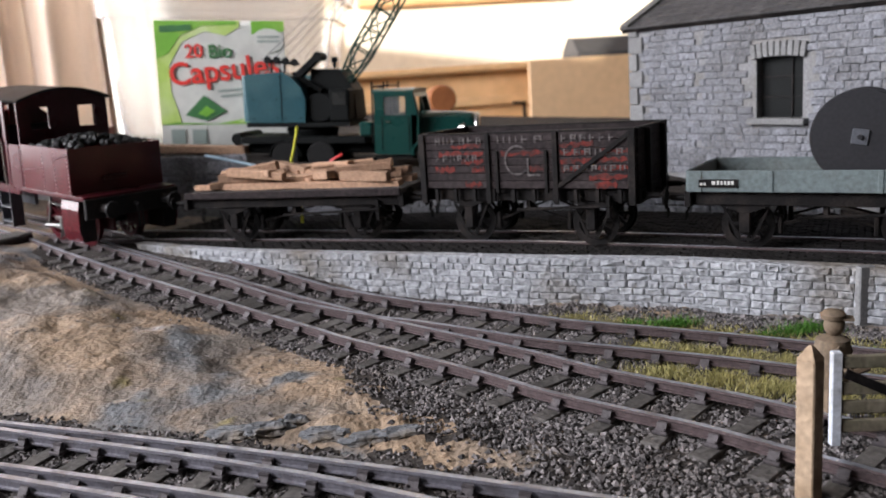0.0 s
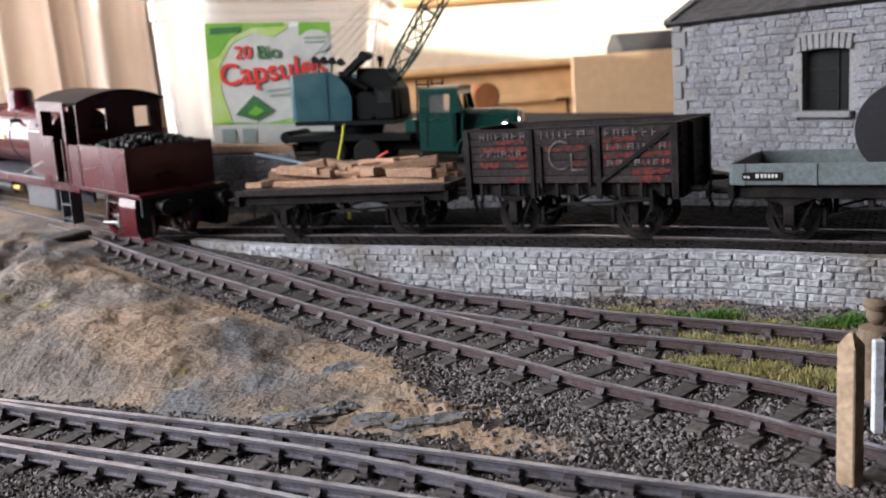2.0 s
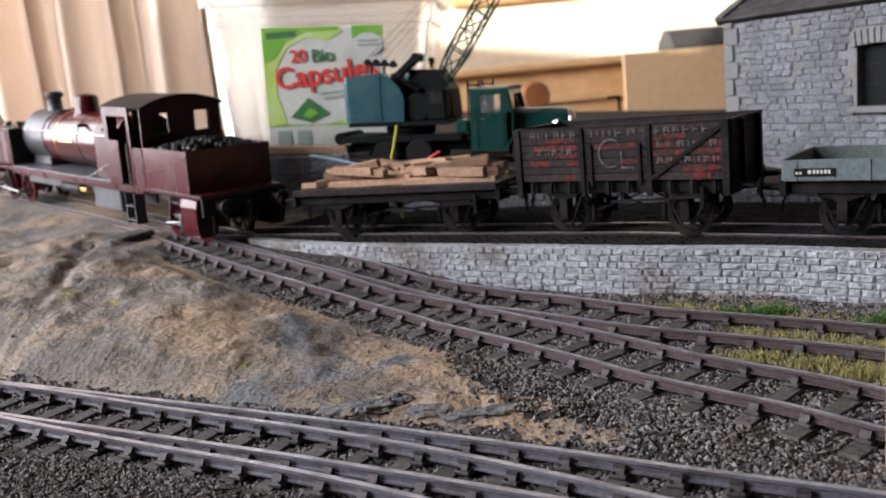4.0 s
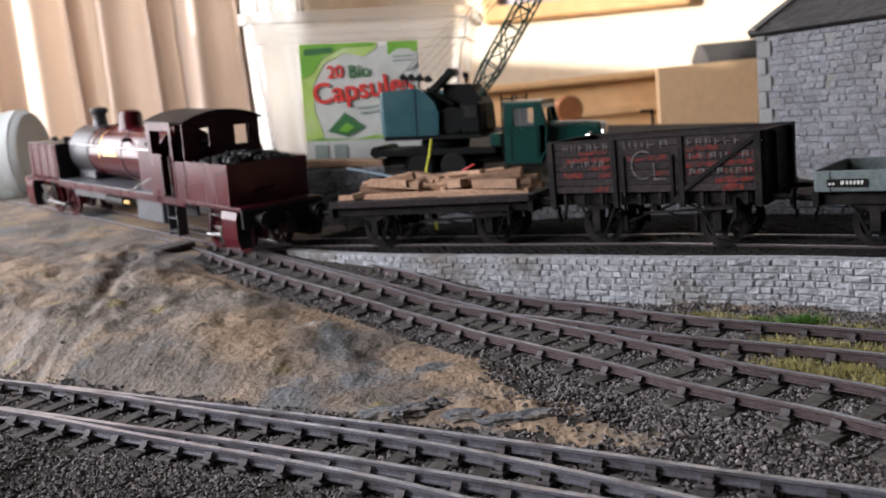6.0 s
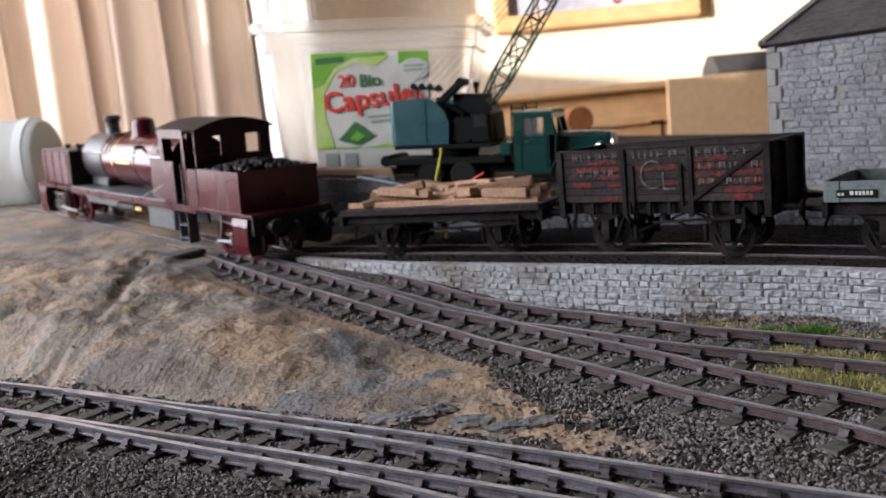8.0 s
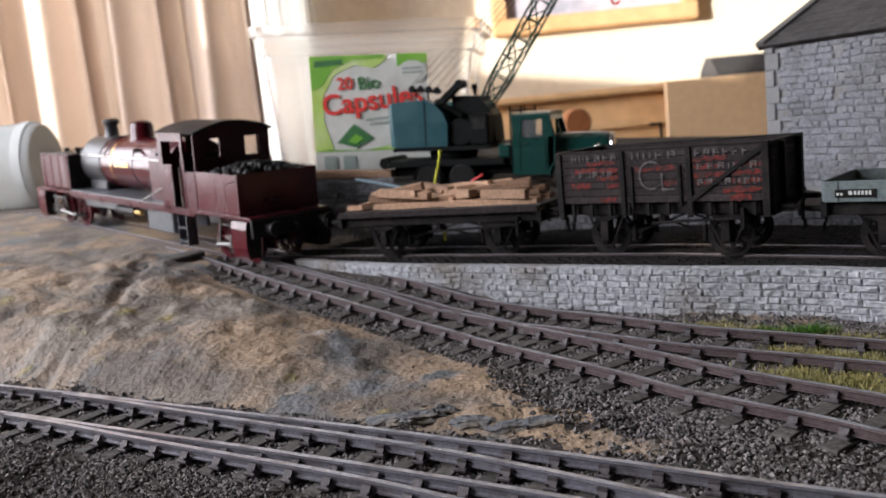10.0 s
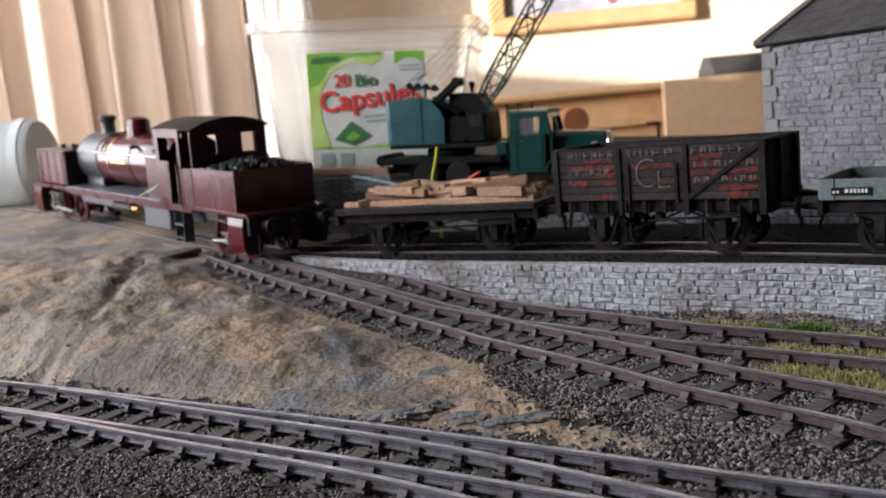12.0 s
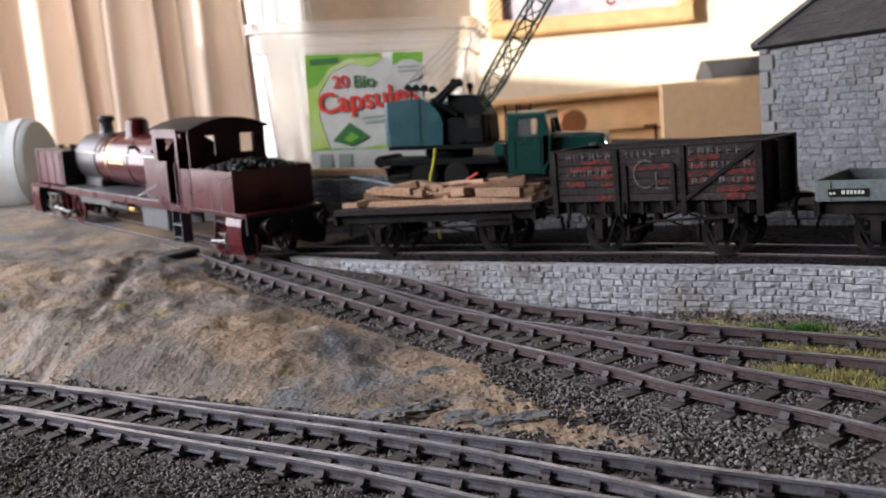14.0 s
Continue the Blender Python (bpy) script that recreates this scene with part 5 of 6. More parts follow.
# ---------------------------------------------------------------- locomotive
def locomotive():
    q = Matrix.Translation(LOCO_AT) @ pose(0, 0, 0, 0, 0, LOCO_YAW) @ pose(0, 0, 0, 0, -LOCO_PITCH, 0)
    g = empty("garratt_locomotive", q)
    tagged(g, "maroon articulated steam locomotive with brass bands and coal", "locomotive")
    G2 = GAUGE / 2
    P = lambda name, bm, m, label="", smooth=False, parent=None: part(name, bm, m, parent or g, label, smooth)
    # front tank
    tank = P("front_tank", box(nb(), -0.3305, -0.2690, -0.0290, 0.0290, 0.0320, 0.0605, 0.0012), M["maroon"])
    for x in (-0.3225, -0.306, -0.289, -0.2745):
        part("seam", box(nb(), x - 0.0005, x + 0.0005, -0.02945, 0.02945, 0.033, 0.0600), M["maroon_dull"], tank)
    part("tank_top", box(nb(), -0.3300, -0.2695, -0.0285, 0.0285, 0.0604, 0.0612), M["smokebox"], tank)
    part("rear_plate", box(nb(), -0.2692, -0.2682, -0.0285, 0.0285, 0.0325, 0.0600), M["black"], tank)
    for x, y, r, h in ((-0.312, -0.012, 0.0022, 0.0035), (-0.298, -0.004, 0.0042, 0.003), (-0.291, 0.004, 0.0007, 0.010), (-0.278, -0.016, 0.0016, 0.005), (-0.322, 0.010, 0.0018, 0.003)):
        part("filler", lathe(nb(), [(0.061, r), (0.061 + h * 0.8, r), (0.061 + h * 0.8, r * 1.25), (0.061 + h, r * 1.25)], origin=(x, y, 0), seg=16), M["black"], tank, smooth=True)
    # boiler
    zc, r = 0.0545, 0.0200
    P("smokebox", lathe(nb(), [(-0.2625, 0.0005), (-0.2625, r * 0.92), (-0.2618, r * 1.02), (-0.2255, r * 1.02), (-0.2252, 0.001)], "X", (0, 0, zc), 48), M["smokebox"], smooth=True)
    P("smokebox_door", lathe(nb(), [(-0.2672, 0.0005), (-0.2668, r * 0.35), (-0.2650, r * 0.62), (-0.2628, r * 0.74), (-0.2622, r * 0.74)], "X", (0, 0, zc), 36), M["smokebox"], smooth=True)
    P("smokebox_saddle", box(nb(), -0.2600, -0.2280, -0.0150, 0.0150, 0.0325, 0.0400, 0.001), M["smokebox"])
    P("boiler", lathe(nb(), [(-0.2256, 0.001), (-0.2256, r), (-0.1330, r), (-0.1330, 0.001)], "X", (0, 0, zc), 64), M["maroon"], smooth=True)
    for x in (-0.2240, -0.2040, -0.1650, -0.1350):
        m = M["brass"] if x in (-0.2040, -0.1350) else M["black"]
        P("boiler_band", lathe(nb(), [(x - 0.0008, r * 0.98), (x - 0.0008, r * 1.012), (x + 0.0008, r * 1.012), (x + 0.0008, r * 0.98)], "X", (0, 0, zc), 64), m, smooth=True)
    bm = nb()
    prof = [(-0.0215, 0.0325), (-0.0215, 0.0600)] + [(0.0215 * -math.cos(a), 0.0590 + 0.0165 * math.sin(a)) for a in np.linspace(0.15, math.pi - 0.15, 14)] + [(0.0215, 0.0600), (0.0215, 0.0325)]
    extrude_poly(bm, prof, 0.0330, "X", -0.1335)
    P("firebox", bm, M["maroon_dull"])
    P("chimney", lathe(nb(), [(0.0720, 0.0085), (0.0735, 0.0068), (0.0752, 0.0056), (0.0830, 0.0051), (0.0838, 0.0054), (0.0848, 0.0068), (0.0866, 0.0070), (0.0880, 0.0058), (0.0886, 0.0050), (0.0840, 0.0042)], origin=(-0.2415, 0, 0), seg=32), M["smokebox"], smooth=True)
    P("dome", lathe(nb(), [(0.0700, 0.0118), (0.0725, 0.0100), (0.0745, 0.0090), (0.0830, 0.0088), (0.0855, 0.0078), (0.0870, 0.0052), (0.0875, 0.0008)], origin=(-0.1850, 0, 0), seg=36), M["maroon"], smooth=True)
    for x, y in ((-0.1240, -0.008), (-0.1160, 0.006)):
        P("safety_valve", lathe(nb(), [(0.0740, 0.0022), (0.0790, 0.0020), (0.0795, 0.0026), (0.0810, 0.0012), (0.0840, 0.0006)], origin=(x, y, 0), seg=14), M["black"], smooth=True)
    P("name_plate", box(nb(), -0.1960, -0.1720, -0.0206, -0.0196, 0.0535, 0.0570, 0.0003), M["brass"], "brass name plate")
    hr = nb()
    rod(hr, (-0.2580, -0.0212, 0.0610), (-0.1020, -0.0225, 0.0610), 0.0005, seg=6)
    for x in (-0.25, -0.215, -0.175, -0.14, -0.108):
        rod(hr, (x, -0.0175, 0.0610), (x, -0.0222, 0.0610), 0.0007, seg=6)
    P("handrail", hr, M["steel"])
    for x, z in ((-0.155, 0.0665), (-0.118, 0.0650)):
        P("clack_valve", rod(nb(), (x, -0.016, z), (x, -0.0225, z), 0.0013, seg=8), M["black"])
    tube("feed_pipe", [(-0.2150, -0.0195, 0.0600), (-0.2120, -0.0200, 0.0635), (-0.2080, -0.0120, 0.0740), (-0.2030, 0.0, 0.0762)], 0.0007, M["black"], g)
    # running boards and cradle
    P("cradle_board", box(nb(), -0.2680, -0.0980, -0.0295, 0.0295, 0.0295, 0.0325, 0.0004), M["running"], "grey running board")
    for s in (-1, 1):
        P("valance", box(nb(), -0.2680, -0.0560, s * 0.0290 - 0.0006, s * 0.0290 + 0.0006, 0.0268, 0.0318, 0.0002), M["maroon_dull"])
        P("cradle_frame", box(nb(), -0.2640, -0.0600, s * 0.0185 - 0.0010, s * 0.0185 + 0.0010, 0.0190, 0.0294), M["running"])
        P("ashpan", box(nb(), -0.1420, -0.1020, s * 0.0200 - 0.003, s * 0.0200 + 0.003, 0.0100, 0.0268, 0.0008), M["running"], "grey ashpan side")
        P("air_tank", rod(nb(), (-0.190, s * 0.022, 0.0215), (-0.160, s * 0.022, 0.0215), 0.0042, seg=16), M["black"])
        P("injector", rod(nb(), (-0.158, s * 0.024, 0.0215), (-0.148, s * 0.024, 0.0215), 0.0020, seg=10), M["brass"])
    st = nb()
    rod(st, (-0.1320, -0.0292, 0.0330), (-0.1050, -0.0232, 0.0440), 0.0008, seg=6)
    P("diagonal_stay", st, M["steel"])
    # cab
    cab_z0, cab_z1 = 0.0295, 0.0815
    x0, x1 = -0.0998, -0.0650
    for s in (-1, 1):
        y = s * 0.0290
        bm = nb()
        for a, b, c, d in ((x0, -0.0945, cab_z0, cab_z1), (-0.0945, -0.0680, 0.0755, cab_z1), (-0.0945, -0.0815, cab_z0, 0.0600), (-0.0680, x1, cab_z0, cab_z1)):
            box(bm, a, b, y - 0.0006, y + 0.0006, c, d)
        P("cab_side", bm, M["maroon_dull"])
        rl = nb()
        for x in (-0.0805, -0.0695):
            rod(rl, (x, y + s * 0.0014, 0.0310), (x, y + s * 0.0014, 0.0590), 0.0005, seg=6)
        P("cab_handrail", rl, M["steel"])
        sp = nb()
        for z in (0.0085, 0.0175):
            box(sp, -0.0810, -0.0690, s * 0.0225, s * 0.0300, z, z + 0.0009)
        box(sp, -0.0812, -0.0806, s * 0.0225, s * 0.0298, 0.0060, 0.0294)
        box(sp, -0.0694, -0.0688, s * 0.0225, s * 0.0298, 0.0060, 0.0294)
        P("cab_steps", sp, M["running"], "grey cab steps")
    arc = [(0.0300 * math.sin(a), 0.0815 + 0.0095 * (math.cos(a) - math.cos(1.05)) / (1 - math.cos(1.05))) for a in np.linspace(-1.5, 1.5, 19)]
    arc = [(0.0298 * k / 9, 0.0812 + 0.0066 * (1 - (k / 9) ** 2)) for k in range(-9, 10)]
    bm = nb()
    outer = arc
    inner = [(y * 0.965, z - 0.0012) for y, z in arc[::-1]]
    extrude_poly(bm, outer + inner, 0.0555, "X", -0.1035)
    P("cab_roof", bm, M["black"])
    for xw, name in ((-0.0992, "cab_front"), (-0.0520, "cab_back")):
        bm = nb()
        for a, b, c, d in ((-0.0284, -0.0205, cab_z0, cab_z1), (0.0205, 0.0284, cab_z0, cab_z1), (-0.0205, 0.0205, cab_z0, 0.0640), (-0.0205, 0.0205, 0.0765, 0.0815), (-0.0095, 0.0095, 0.0640, 0.0765)):
            box(bm, xw - 0.0005, xw + 0.0005, a, b, c, d)
        extrude_poly(bm, [(y * 0.96, z - 0.0008) for y, z in arc], 0.0010, "X", xw - 0.0005)
        P(name, bm, M["maroon_dull"])
    P("cab_floor", box(nb(), x0, -0.0525, -0.0284, 0.0284, 0.0295, 0.0310), M["black"])
    P("backhead", box(nb(), -0.0990, -0.0930, -0.0160, 0.0160, 0.0312, 0.0640, 0.002), M["black"])
    for s in (-1, 1):
        P("cab_rear_side", box(nb(), -0.0645, -0.0520, s * 0.0288 - 0.0005, s * 0.0288 + 0.0005, 0.0295, 0.0560), M["maroon_dull"])
    # bunker with coal
    t, zt = 0.0008, 0.0566
    bunk = P("bunker", box(nb(), -0.0515, -t, -0.0290 + t, 0.0290 - t, 0.0305, 0.0480), M["black"])
    for c in ((-0.0515, 0.0, -0.0290, -0.0290 + t), (-0.0515, 0.0, 0.0290 - t, 0.0290), (-t, 0.0, -0.0290 + t, 0.0290 - t)):
        part("plate", box(nb(), *c, 0.0305, zt), M["maroon"], bunk)
    rb = nb()
    for x in (-0.0500, -0.0275, -0.0150, -0.0010):
        for k in range(11):
            z = 0.0320 + 0.0022 * k
            bmesh.ops.create_icosphere(rb, subdivisions=1, radius=0.00042, matrix=Matrix.Translation((x, -0.0291, z)))
    for k in range(24):
        bmesh.ops.create_icosphere(rb, subdivisions=1, radius=0.00042, matrix=Matrix.Translation((-0.0515 + 0.0022 * k, -0.0291, 0.0312)))
    for k in range(9):
        for x0, x1, z0, z1 in ((-0.0500, -0.0275, 0.0420, 0.0450), (-0.0150, -0.0010, 0.0500, 0.0535)):
            bmesh.ops.create_icosphere(rb, subdivisions=1, radius=0.00042, matrix=Matrix.Translation((x0 + (x1 - x0) * k / 8, -0.0291, z0 + (z1 - z0) * k / 8)))
    part("rivets", rb, M["rivet"], bunk, "rows of pale rivet heads")
    part("rear_handhold", box(nb(), 0.0006, 0.0030, -0.0100, 0.0040, 0.0380, 0.0400, 0.0003), M["maroon_dull"], bunk)
    rnd = random.Random(2)
    cb = nb()
    for k in range(150):
        x, y = rnd.uniform(-0.0475, -0.0040), rnd.uniform(-0.0255, 0.0255)
        hgt = 0.0540 + 0.0060 * (1 - ((x + 0.026) / 0.027) ** 2) * (1 - (y / 0.030) ** 2)
        bmesh.ops.create_icosphere(cb, subdivisions=1, radius=rnd.uniform(0.0018, 0.0034), matrix=Matrix.Translation((x, y, hgt)) @ Euler((rnd.uniform(0, 6), rnd.uniform(0, 6), 0)).to_matrix().to_4x4() @ Matrix.Diagonal((1, rnd.uniform(0.6, 1), rnd.uniform(0.5, 0.9), 1)))
    part("coal", cb, M["coal"], bunk, "heap of black coal")
    # two engine units
    for name, xa, xb, xw in (("rear_engine_unit", -0.0600, 0.0120, (-0.0440, -0.0130)), ("front_engine_unit", -0.3450, -0.2640, (-0.3180, -0.2830))):
        rear = name.startswith("rear")
        u = P("footplate", box(nb(), xa, xb, -0.0295, 0.0295, 0.0288, 0.0312, 0.0004), M["maroon_dull"], "footplate of the " + name.replace("_", " "))
        xe = xb if rear else xa
        sg = 1 if rear else -1
        # rear beam is black, not red: shade of the near end as colour
        part("buffer_beam", box(nb(), xe - 0.0012 + sg * 0.0006, xe + 0.0012 + sg * 0.0006, -0.0295, 0.0295, 0.0190, 0.0300, 0.0003), M["red_beam"] if not rear else M["black"], u)
        for s in (-1, 1):
            b = nb()
            lathe(b, [(0, 0.0026), (0.0055, 0.0024), (0.0056, 0.0012), (0.0095, 0.0012), (0.0096, 0.0048), (0.0108, 0.0044), (0.0109, 0.0004)], "X", seg=18)
            b.transform(pose(xe + sg * 0.0015, s * 0.0195, 0.0245, 0, 0, 0 if sg > 0 else 180))
            part("buffer", b, M["black"], u, smooth=True)
            # cylinder cover plates; the block's black puts its end's shade into the colour
            xc0, xc1 = (-0.0085, 0.0085) if rear else (-0.3420, -0.3260)
            pts = [(s * 0.0215, 0.0286), (s * 0.0296, 0.0286), (s * 0.0306, 0.0240), (s * 0.0306, 0.0120), (s * 0.0290, 0.0060), (s * 0.0215, 0.0060)]
            b = nb()
            extrude_poly(b, pts, xc1 - xc0, "X", xc0)
            cyl = part("cylinder", b, M["black"], u, "cylinder block blackened for the shade on its end")
            b = nb()
            skin = [(s * 0.0297, 0.0286), (s * 0.0307, 0.0240), (s * 0.0307, 0.0120), (s * 0.0291, 0.0060)]
            extrude_poly(b, skin + [(y + s * 0.0006, z) for y, z in skin[::-1]], xc1 - xc0, "X", xc0)
            part("casing", b, M["maroon"], cyl, "maroon cylinder casing")
            part("frame_plate", box(nb(), xa + 0.003, xb - 0.003, s * 0.0105 - 0.0006, s * 0.0105 + 0.0006, 0.0095, 0.0288), M["maroon_dull"], u)
            for x in xw:
                wb = wheel_mesh(0.0120, 10, "wheel")
                wb.transform(pose(x, s * G2, 0.0120, 0, 0, 0 if s < 0 else 180))
                wh = part("driving_wheel", wb, M["maroon_dull"], u, smooth=True)
            cx = xw[1] if rear else xw[0]
            rods = nb()
            box(rods, xw[0] - 0.003, xw[1] + 0.003, s * 0.0205 - 0.0005, s * 0.0205 + 0.0005, 0.0078, 0.0100, 0.0003)
            for x in xw:
                rod(rods, (x, s * 0.0150, 0.0089), (x, s * 0.0222, 0.0089), 0.0018, seg=12)
            far = xw[0] if rear else xw[1]
            rod(rods, (far, s * 0.0222, 0.0089), ((xc0 if rear else xc1), s * 0.0250, 0.0130), 0.0011, seg=8)
            part("coupling_rods", rods, M["rod_steel"], u, "bright steel rods")
            val = nb()
            e0 = xc0 if rear else xc1
            dr = -1 if rear else 1
            box(val, min(e0, e0 + dr * 0.020), max(e0, e0 + dr * 0.020), s * 0.0245 - 0.0007, s * 0.0245 + 0.0007, 0.0150, 0.0164)
            box(val, min(e0, e0 + dr * 0.020), max(e0, e0 + dr * 0.020), s * 0.0245 - 0.0007, s * 0.0245 + 0.0007, 0.0098, 0.0110)
            box(val, e0 + dr * 0.012 - 0.0016, e0 + dr * 0.012 + 0.0016, s * 0.0232, s * 0.0262, 0.0092, 0.0172, 0.0004)
            rod(val, (e0 + dr * 0.012, s * 0.0255, 0.0092), (e0 + dr * 0.014, s * 0.0255, 0.0045), 0.0007, seg=6)
            rod(val, (e0 + dr * 0.006, s * 0.0240, 0.0250), (e0 + dr * 0.010, s * 0.0255, 0.0060), 0.0008, seg=6)
            rod(val, (e0, s * 0.0240, 0.0225), (e0 + dr * 0.024, s * 0.0235, 0.0235), 0.0008, seg=6)
            rod(val, (e0 + dr * 0.026, s * 0.0230, 0.0270), (e0 + dr * 0.030, s * 0.0230, 0.0110), 0.0009, seg=6)
            part("valve_gear", val, M["rod_steel"], u, "bright steel valve gear")
        for x in xw:
            part("axle", rod(nb(), (x, -G2, 0.0120), (x, G2, 0.0120), 0.0018, seg=10), M["black"], u)
        hk = nb()
        rod(hk, (xe, 0, 0.0245), (xe + sg * 0.007, 0, 0.0245), 0.0010, seg=8)
        for q in (-0.0012, 0.0012):
            rod(hk, (xe + sg * 0.0065, q, 0.0245), (xe + sg * 0.0075, q, 0.0120), 0.0005, seg=6)
        part("coupling", hk, M["black"], u)
        lamp = nb()
        rod(lamp, (xe - sg * 0.001, -0.020, 0.0312), (xe - sg * 0.001, -0.020, 0.0440), 0.0005, seg=6)
        if not rear:
            part("lamp_iron", lamp, M["black"], u)


locomotive()


# ---------------------------------------------------------------- crane lorry
def crane_lorry():
    base = dock_top(0.03, 0.600)
    g = empty("crane_lorry", pose(-0.0225, 0.628, base, 0, 2.5, -20.5))
    tagged(g, "green lorry-mounted crane with a teal cab and lattice jib", "crane lorry")
    P = lambda name, bm, m, label="", smooth=False: part(name, bm, m, g, label, smooth)
    # chassis, bed and wheels
    P("chassis", box(nb(), -0.004, 0.146, -0.011, 0.011, 0.0085, 0.0150, 0.001), M["crane_black"])
    P("bed", box(nb(), -0.005, 0.080, -0.0205, 0.0205, 0.0152, 0.0200, 0.0008), M["crane_black"])
    P("rear_roller", lathe(nb(), [(-0.019, 0.0008), (-0.019, 0.0036), (-0.017, 0.0042), (0.017, 0.0042), (0.019, 0.0036), (0.019, 0.0008)], "Y", (-0.0085, 0, 0.0185), 18), M["crane_black"], smooth=True)
    for x in (0.0255, 0.0500, 0.1230):
        for s in (-1, 1):
            wb = part("wheel", lathe(nb(), [(-0.005, 0.0055), (-0.005, 0.0086), (-0.004, 0.0096), (0.004, 0.0096), (0.005, 0.0086), (0.005, 0.0055)], "Y", (x, s * 0.0165, 0.0075), 28), M["tyre"], g, smooth=True)
            part("hub", lathe(nb(), [(-0.0048, 0.001), (-0.0046, 0.0022), (-0.0036, 0.0030), (-0.0036, 0.0052), (0.0036, 0.0052), (0.0036, 0.0030), (0.0046, 0.0022), (0.0048, 0.001)], "Y", (x, s * 0.0165, 0.0075), 18), M["crane_black"], wb, smooth=True)

    def wheel_arch(x, s, r0, r1, m):
        ang = np.linspace(0.05, math.pi - 0.05, 18)
        b = nb()
        extrude_poly(b, [(x + r1 * math.cos(a), 0.0070 + r1 * math.sin(a)) for a in ang] + [(x + r0 * math.cos(a), 0.0070 + r0 * math.sin(a)) for a in ang[::-1]], 0.0105, "Y", s * 0.0165 - 0.00525)
        return P("mudguard", b, m, smooth=True)

    for s in (-1, 1):
        wheel_arch(0.1230, s, 0.0122, 0.0134, M["crane_green"])
        wheel_arch(0.0255, s, 0.0104, 0.0110, M["crane_black"])
    # lorry cab: doors with a dropped window, raked windscreen, domed roof
    zb, zs, zw, zr = 0.0085, 0.0330, 0.0445, 0.0470
    xa, xf = 0.0862, 0.1100
    for s in (-1, 1):
        y = s * 0.0205
        b = nb()
        for a, c, d, e in ((xa, xf, zb, zs), (xa, 0.0925, zs, zr), (0.0925, 0.1065, zw, zr)):
            box(b, a, c, y - 0.0006, y + 0.0006, d, e)
        extrude_poly(b, [(0.1065, zs), (xf + 0.0042, zs), (xf + 0.0012, zr), (0.1065, zr)], 0.0012, "Y", y - 0.0006)
        side = P("cab_side", b, M["crane_green"])
        for xl in (0.0912, 0.1085):
            part("door_seam", box(nb(), xl - 0.0002, xl + 0.0002, y + s * 0.0006, y + s * 0.0009, 0.0110, zs), M["crane_black"], side)
        part("door_handle", rod(nb(), (0.0935, y + s * 0.0012, 0.0290), (0.0965, y + s * 0.0012, 0.0290), 0.0005, seg=6), M["headlamp"], side)
        part("waist_moulding", box(nb(), xa, xf, y + s * 0.0006, y + s * 0.0010, zs - 0.0010, zs), M["crane_green"], side)
        gl = P("cab_glass", box(nb(), 0.0925, 0.1065, y - 0.0001, y + 0.0001, zs, zw), M["glass"])
        gl.visible_shadow = False
        P("running_board", box(nb(), xa, 0.1110, s * 0.0150 - 0.0055, s * 0.0150 + 0.0055, 0.0055, 0.0068, 0.0003), M["crane_black"])
        P("headlamp", lathe(nb(), [(0.1390, 0.001), (0.1395, 0.0022), (0.1425, 0.0032), (0.1435, 0.0028), (0.1440, 0.0005)], "X", (0, s * 0.0150, 0.0245), 18), M["headlamp"], smooth=True)
    P("cab_rear", box(nb(), xa - 0.0004, xa + 0.0006, -0.0199, 0.0199, zb, zr), M["crane_green"])
    b = nb()
    for a, c, d, e in ((-0.0199, 0.0199, zb, zs + 0.0010), (-0.0199, 0.0199, zw - 0.0005, zr), (-0.0199, -0.0172, zs + 0.0010, zw - 0.0005), (0.0172, 0.0199, zs + 0.0010, zw - 0.0005), (-0.0007, 0.0007, zs + 0.0010, zw - 0.0005)):
        box(b, xf, xf + 0.0010, a, c, d, e)
    for v in b.verts:
        if v.co.z > zs - 0.0001:
            v.co.x += 0.0040 - 0.0035 * (v.co.z - zs) / (zr - zs)
        else:
            v.co.x += 0.0030
    P("windscreen_frame", b, M["crane_green"])
    rf = nb()
    prof = [(-0.0212, zr - 0.0004), (-0.0206, zr + 0.0010), (-0.0170, zr + 0.0022), (0.0, zr + 0.0027), (0.0170, zr + 0.0022), (0.0206, zr + 0.0010), (0.0212, zr - 0.0004)]
    extrude_poly(rf, prof, xf + 0.0030 - xa, "X", xa - 0.0012)
    P("cab_roof", rf, M["crane_green"], smooth=True)
    P("seat", box(nb(), 0.0885, 0.0960, -0.0185, 0.0185, 0.0180, 0.0300, 0.001), M["crane_black"])
    P("steering_wheel", lathe(nb(), [(0.0, 0.0040), (0.0006, 0.0046), (0.0010, 0.0040)], "X", (0.1040, -0.0095, 0.0335), 16), M["crane_black"], smooth=True)
    bn = nb()
    rings = []
    for x, k, top in ((0.1130, 1.12, 0.0348), (0.1230, 1.0, 0.0346), (0.1380, 0.92, 0.0344), (0.1460, 0.86, 0.0336), (0.1480, 0.78, 0.0315)):
        rings.append([bn.verts.new((x, yy * k, zz)) for yy, zz in ((-0.0125, 0.0130), (-0.0130, 0.0225), (-0.0115, top - 0.0035), (-0.0065, top - 0.0008), (0.0, top), (0.0065, top - 0.0008), (0.0115, top - 0.0035), (0.0130, 0.0225), (0.0125, 0.0130))])
    for p, q in zip(rings, rings[1:]):
        for i in range(9):
            bn.faces.new((p[i], p[(i + 1) % 9], q[(i + 1) % 9], q[i]))
    bn.faces.new(rings[0][::-1]), bn.faces.new(rings[-1])
    bonnet = P("bonnet", bn, M["crane_green"], smooth=True)
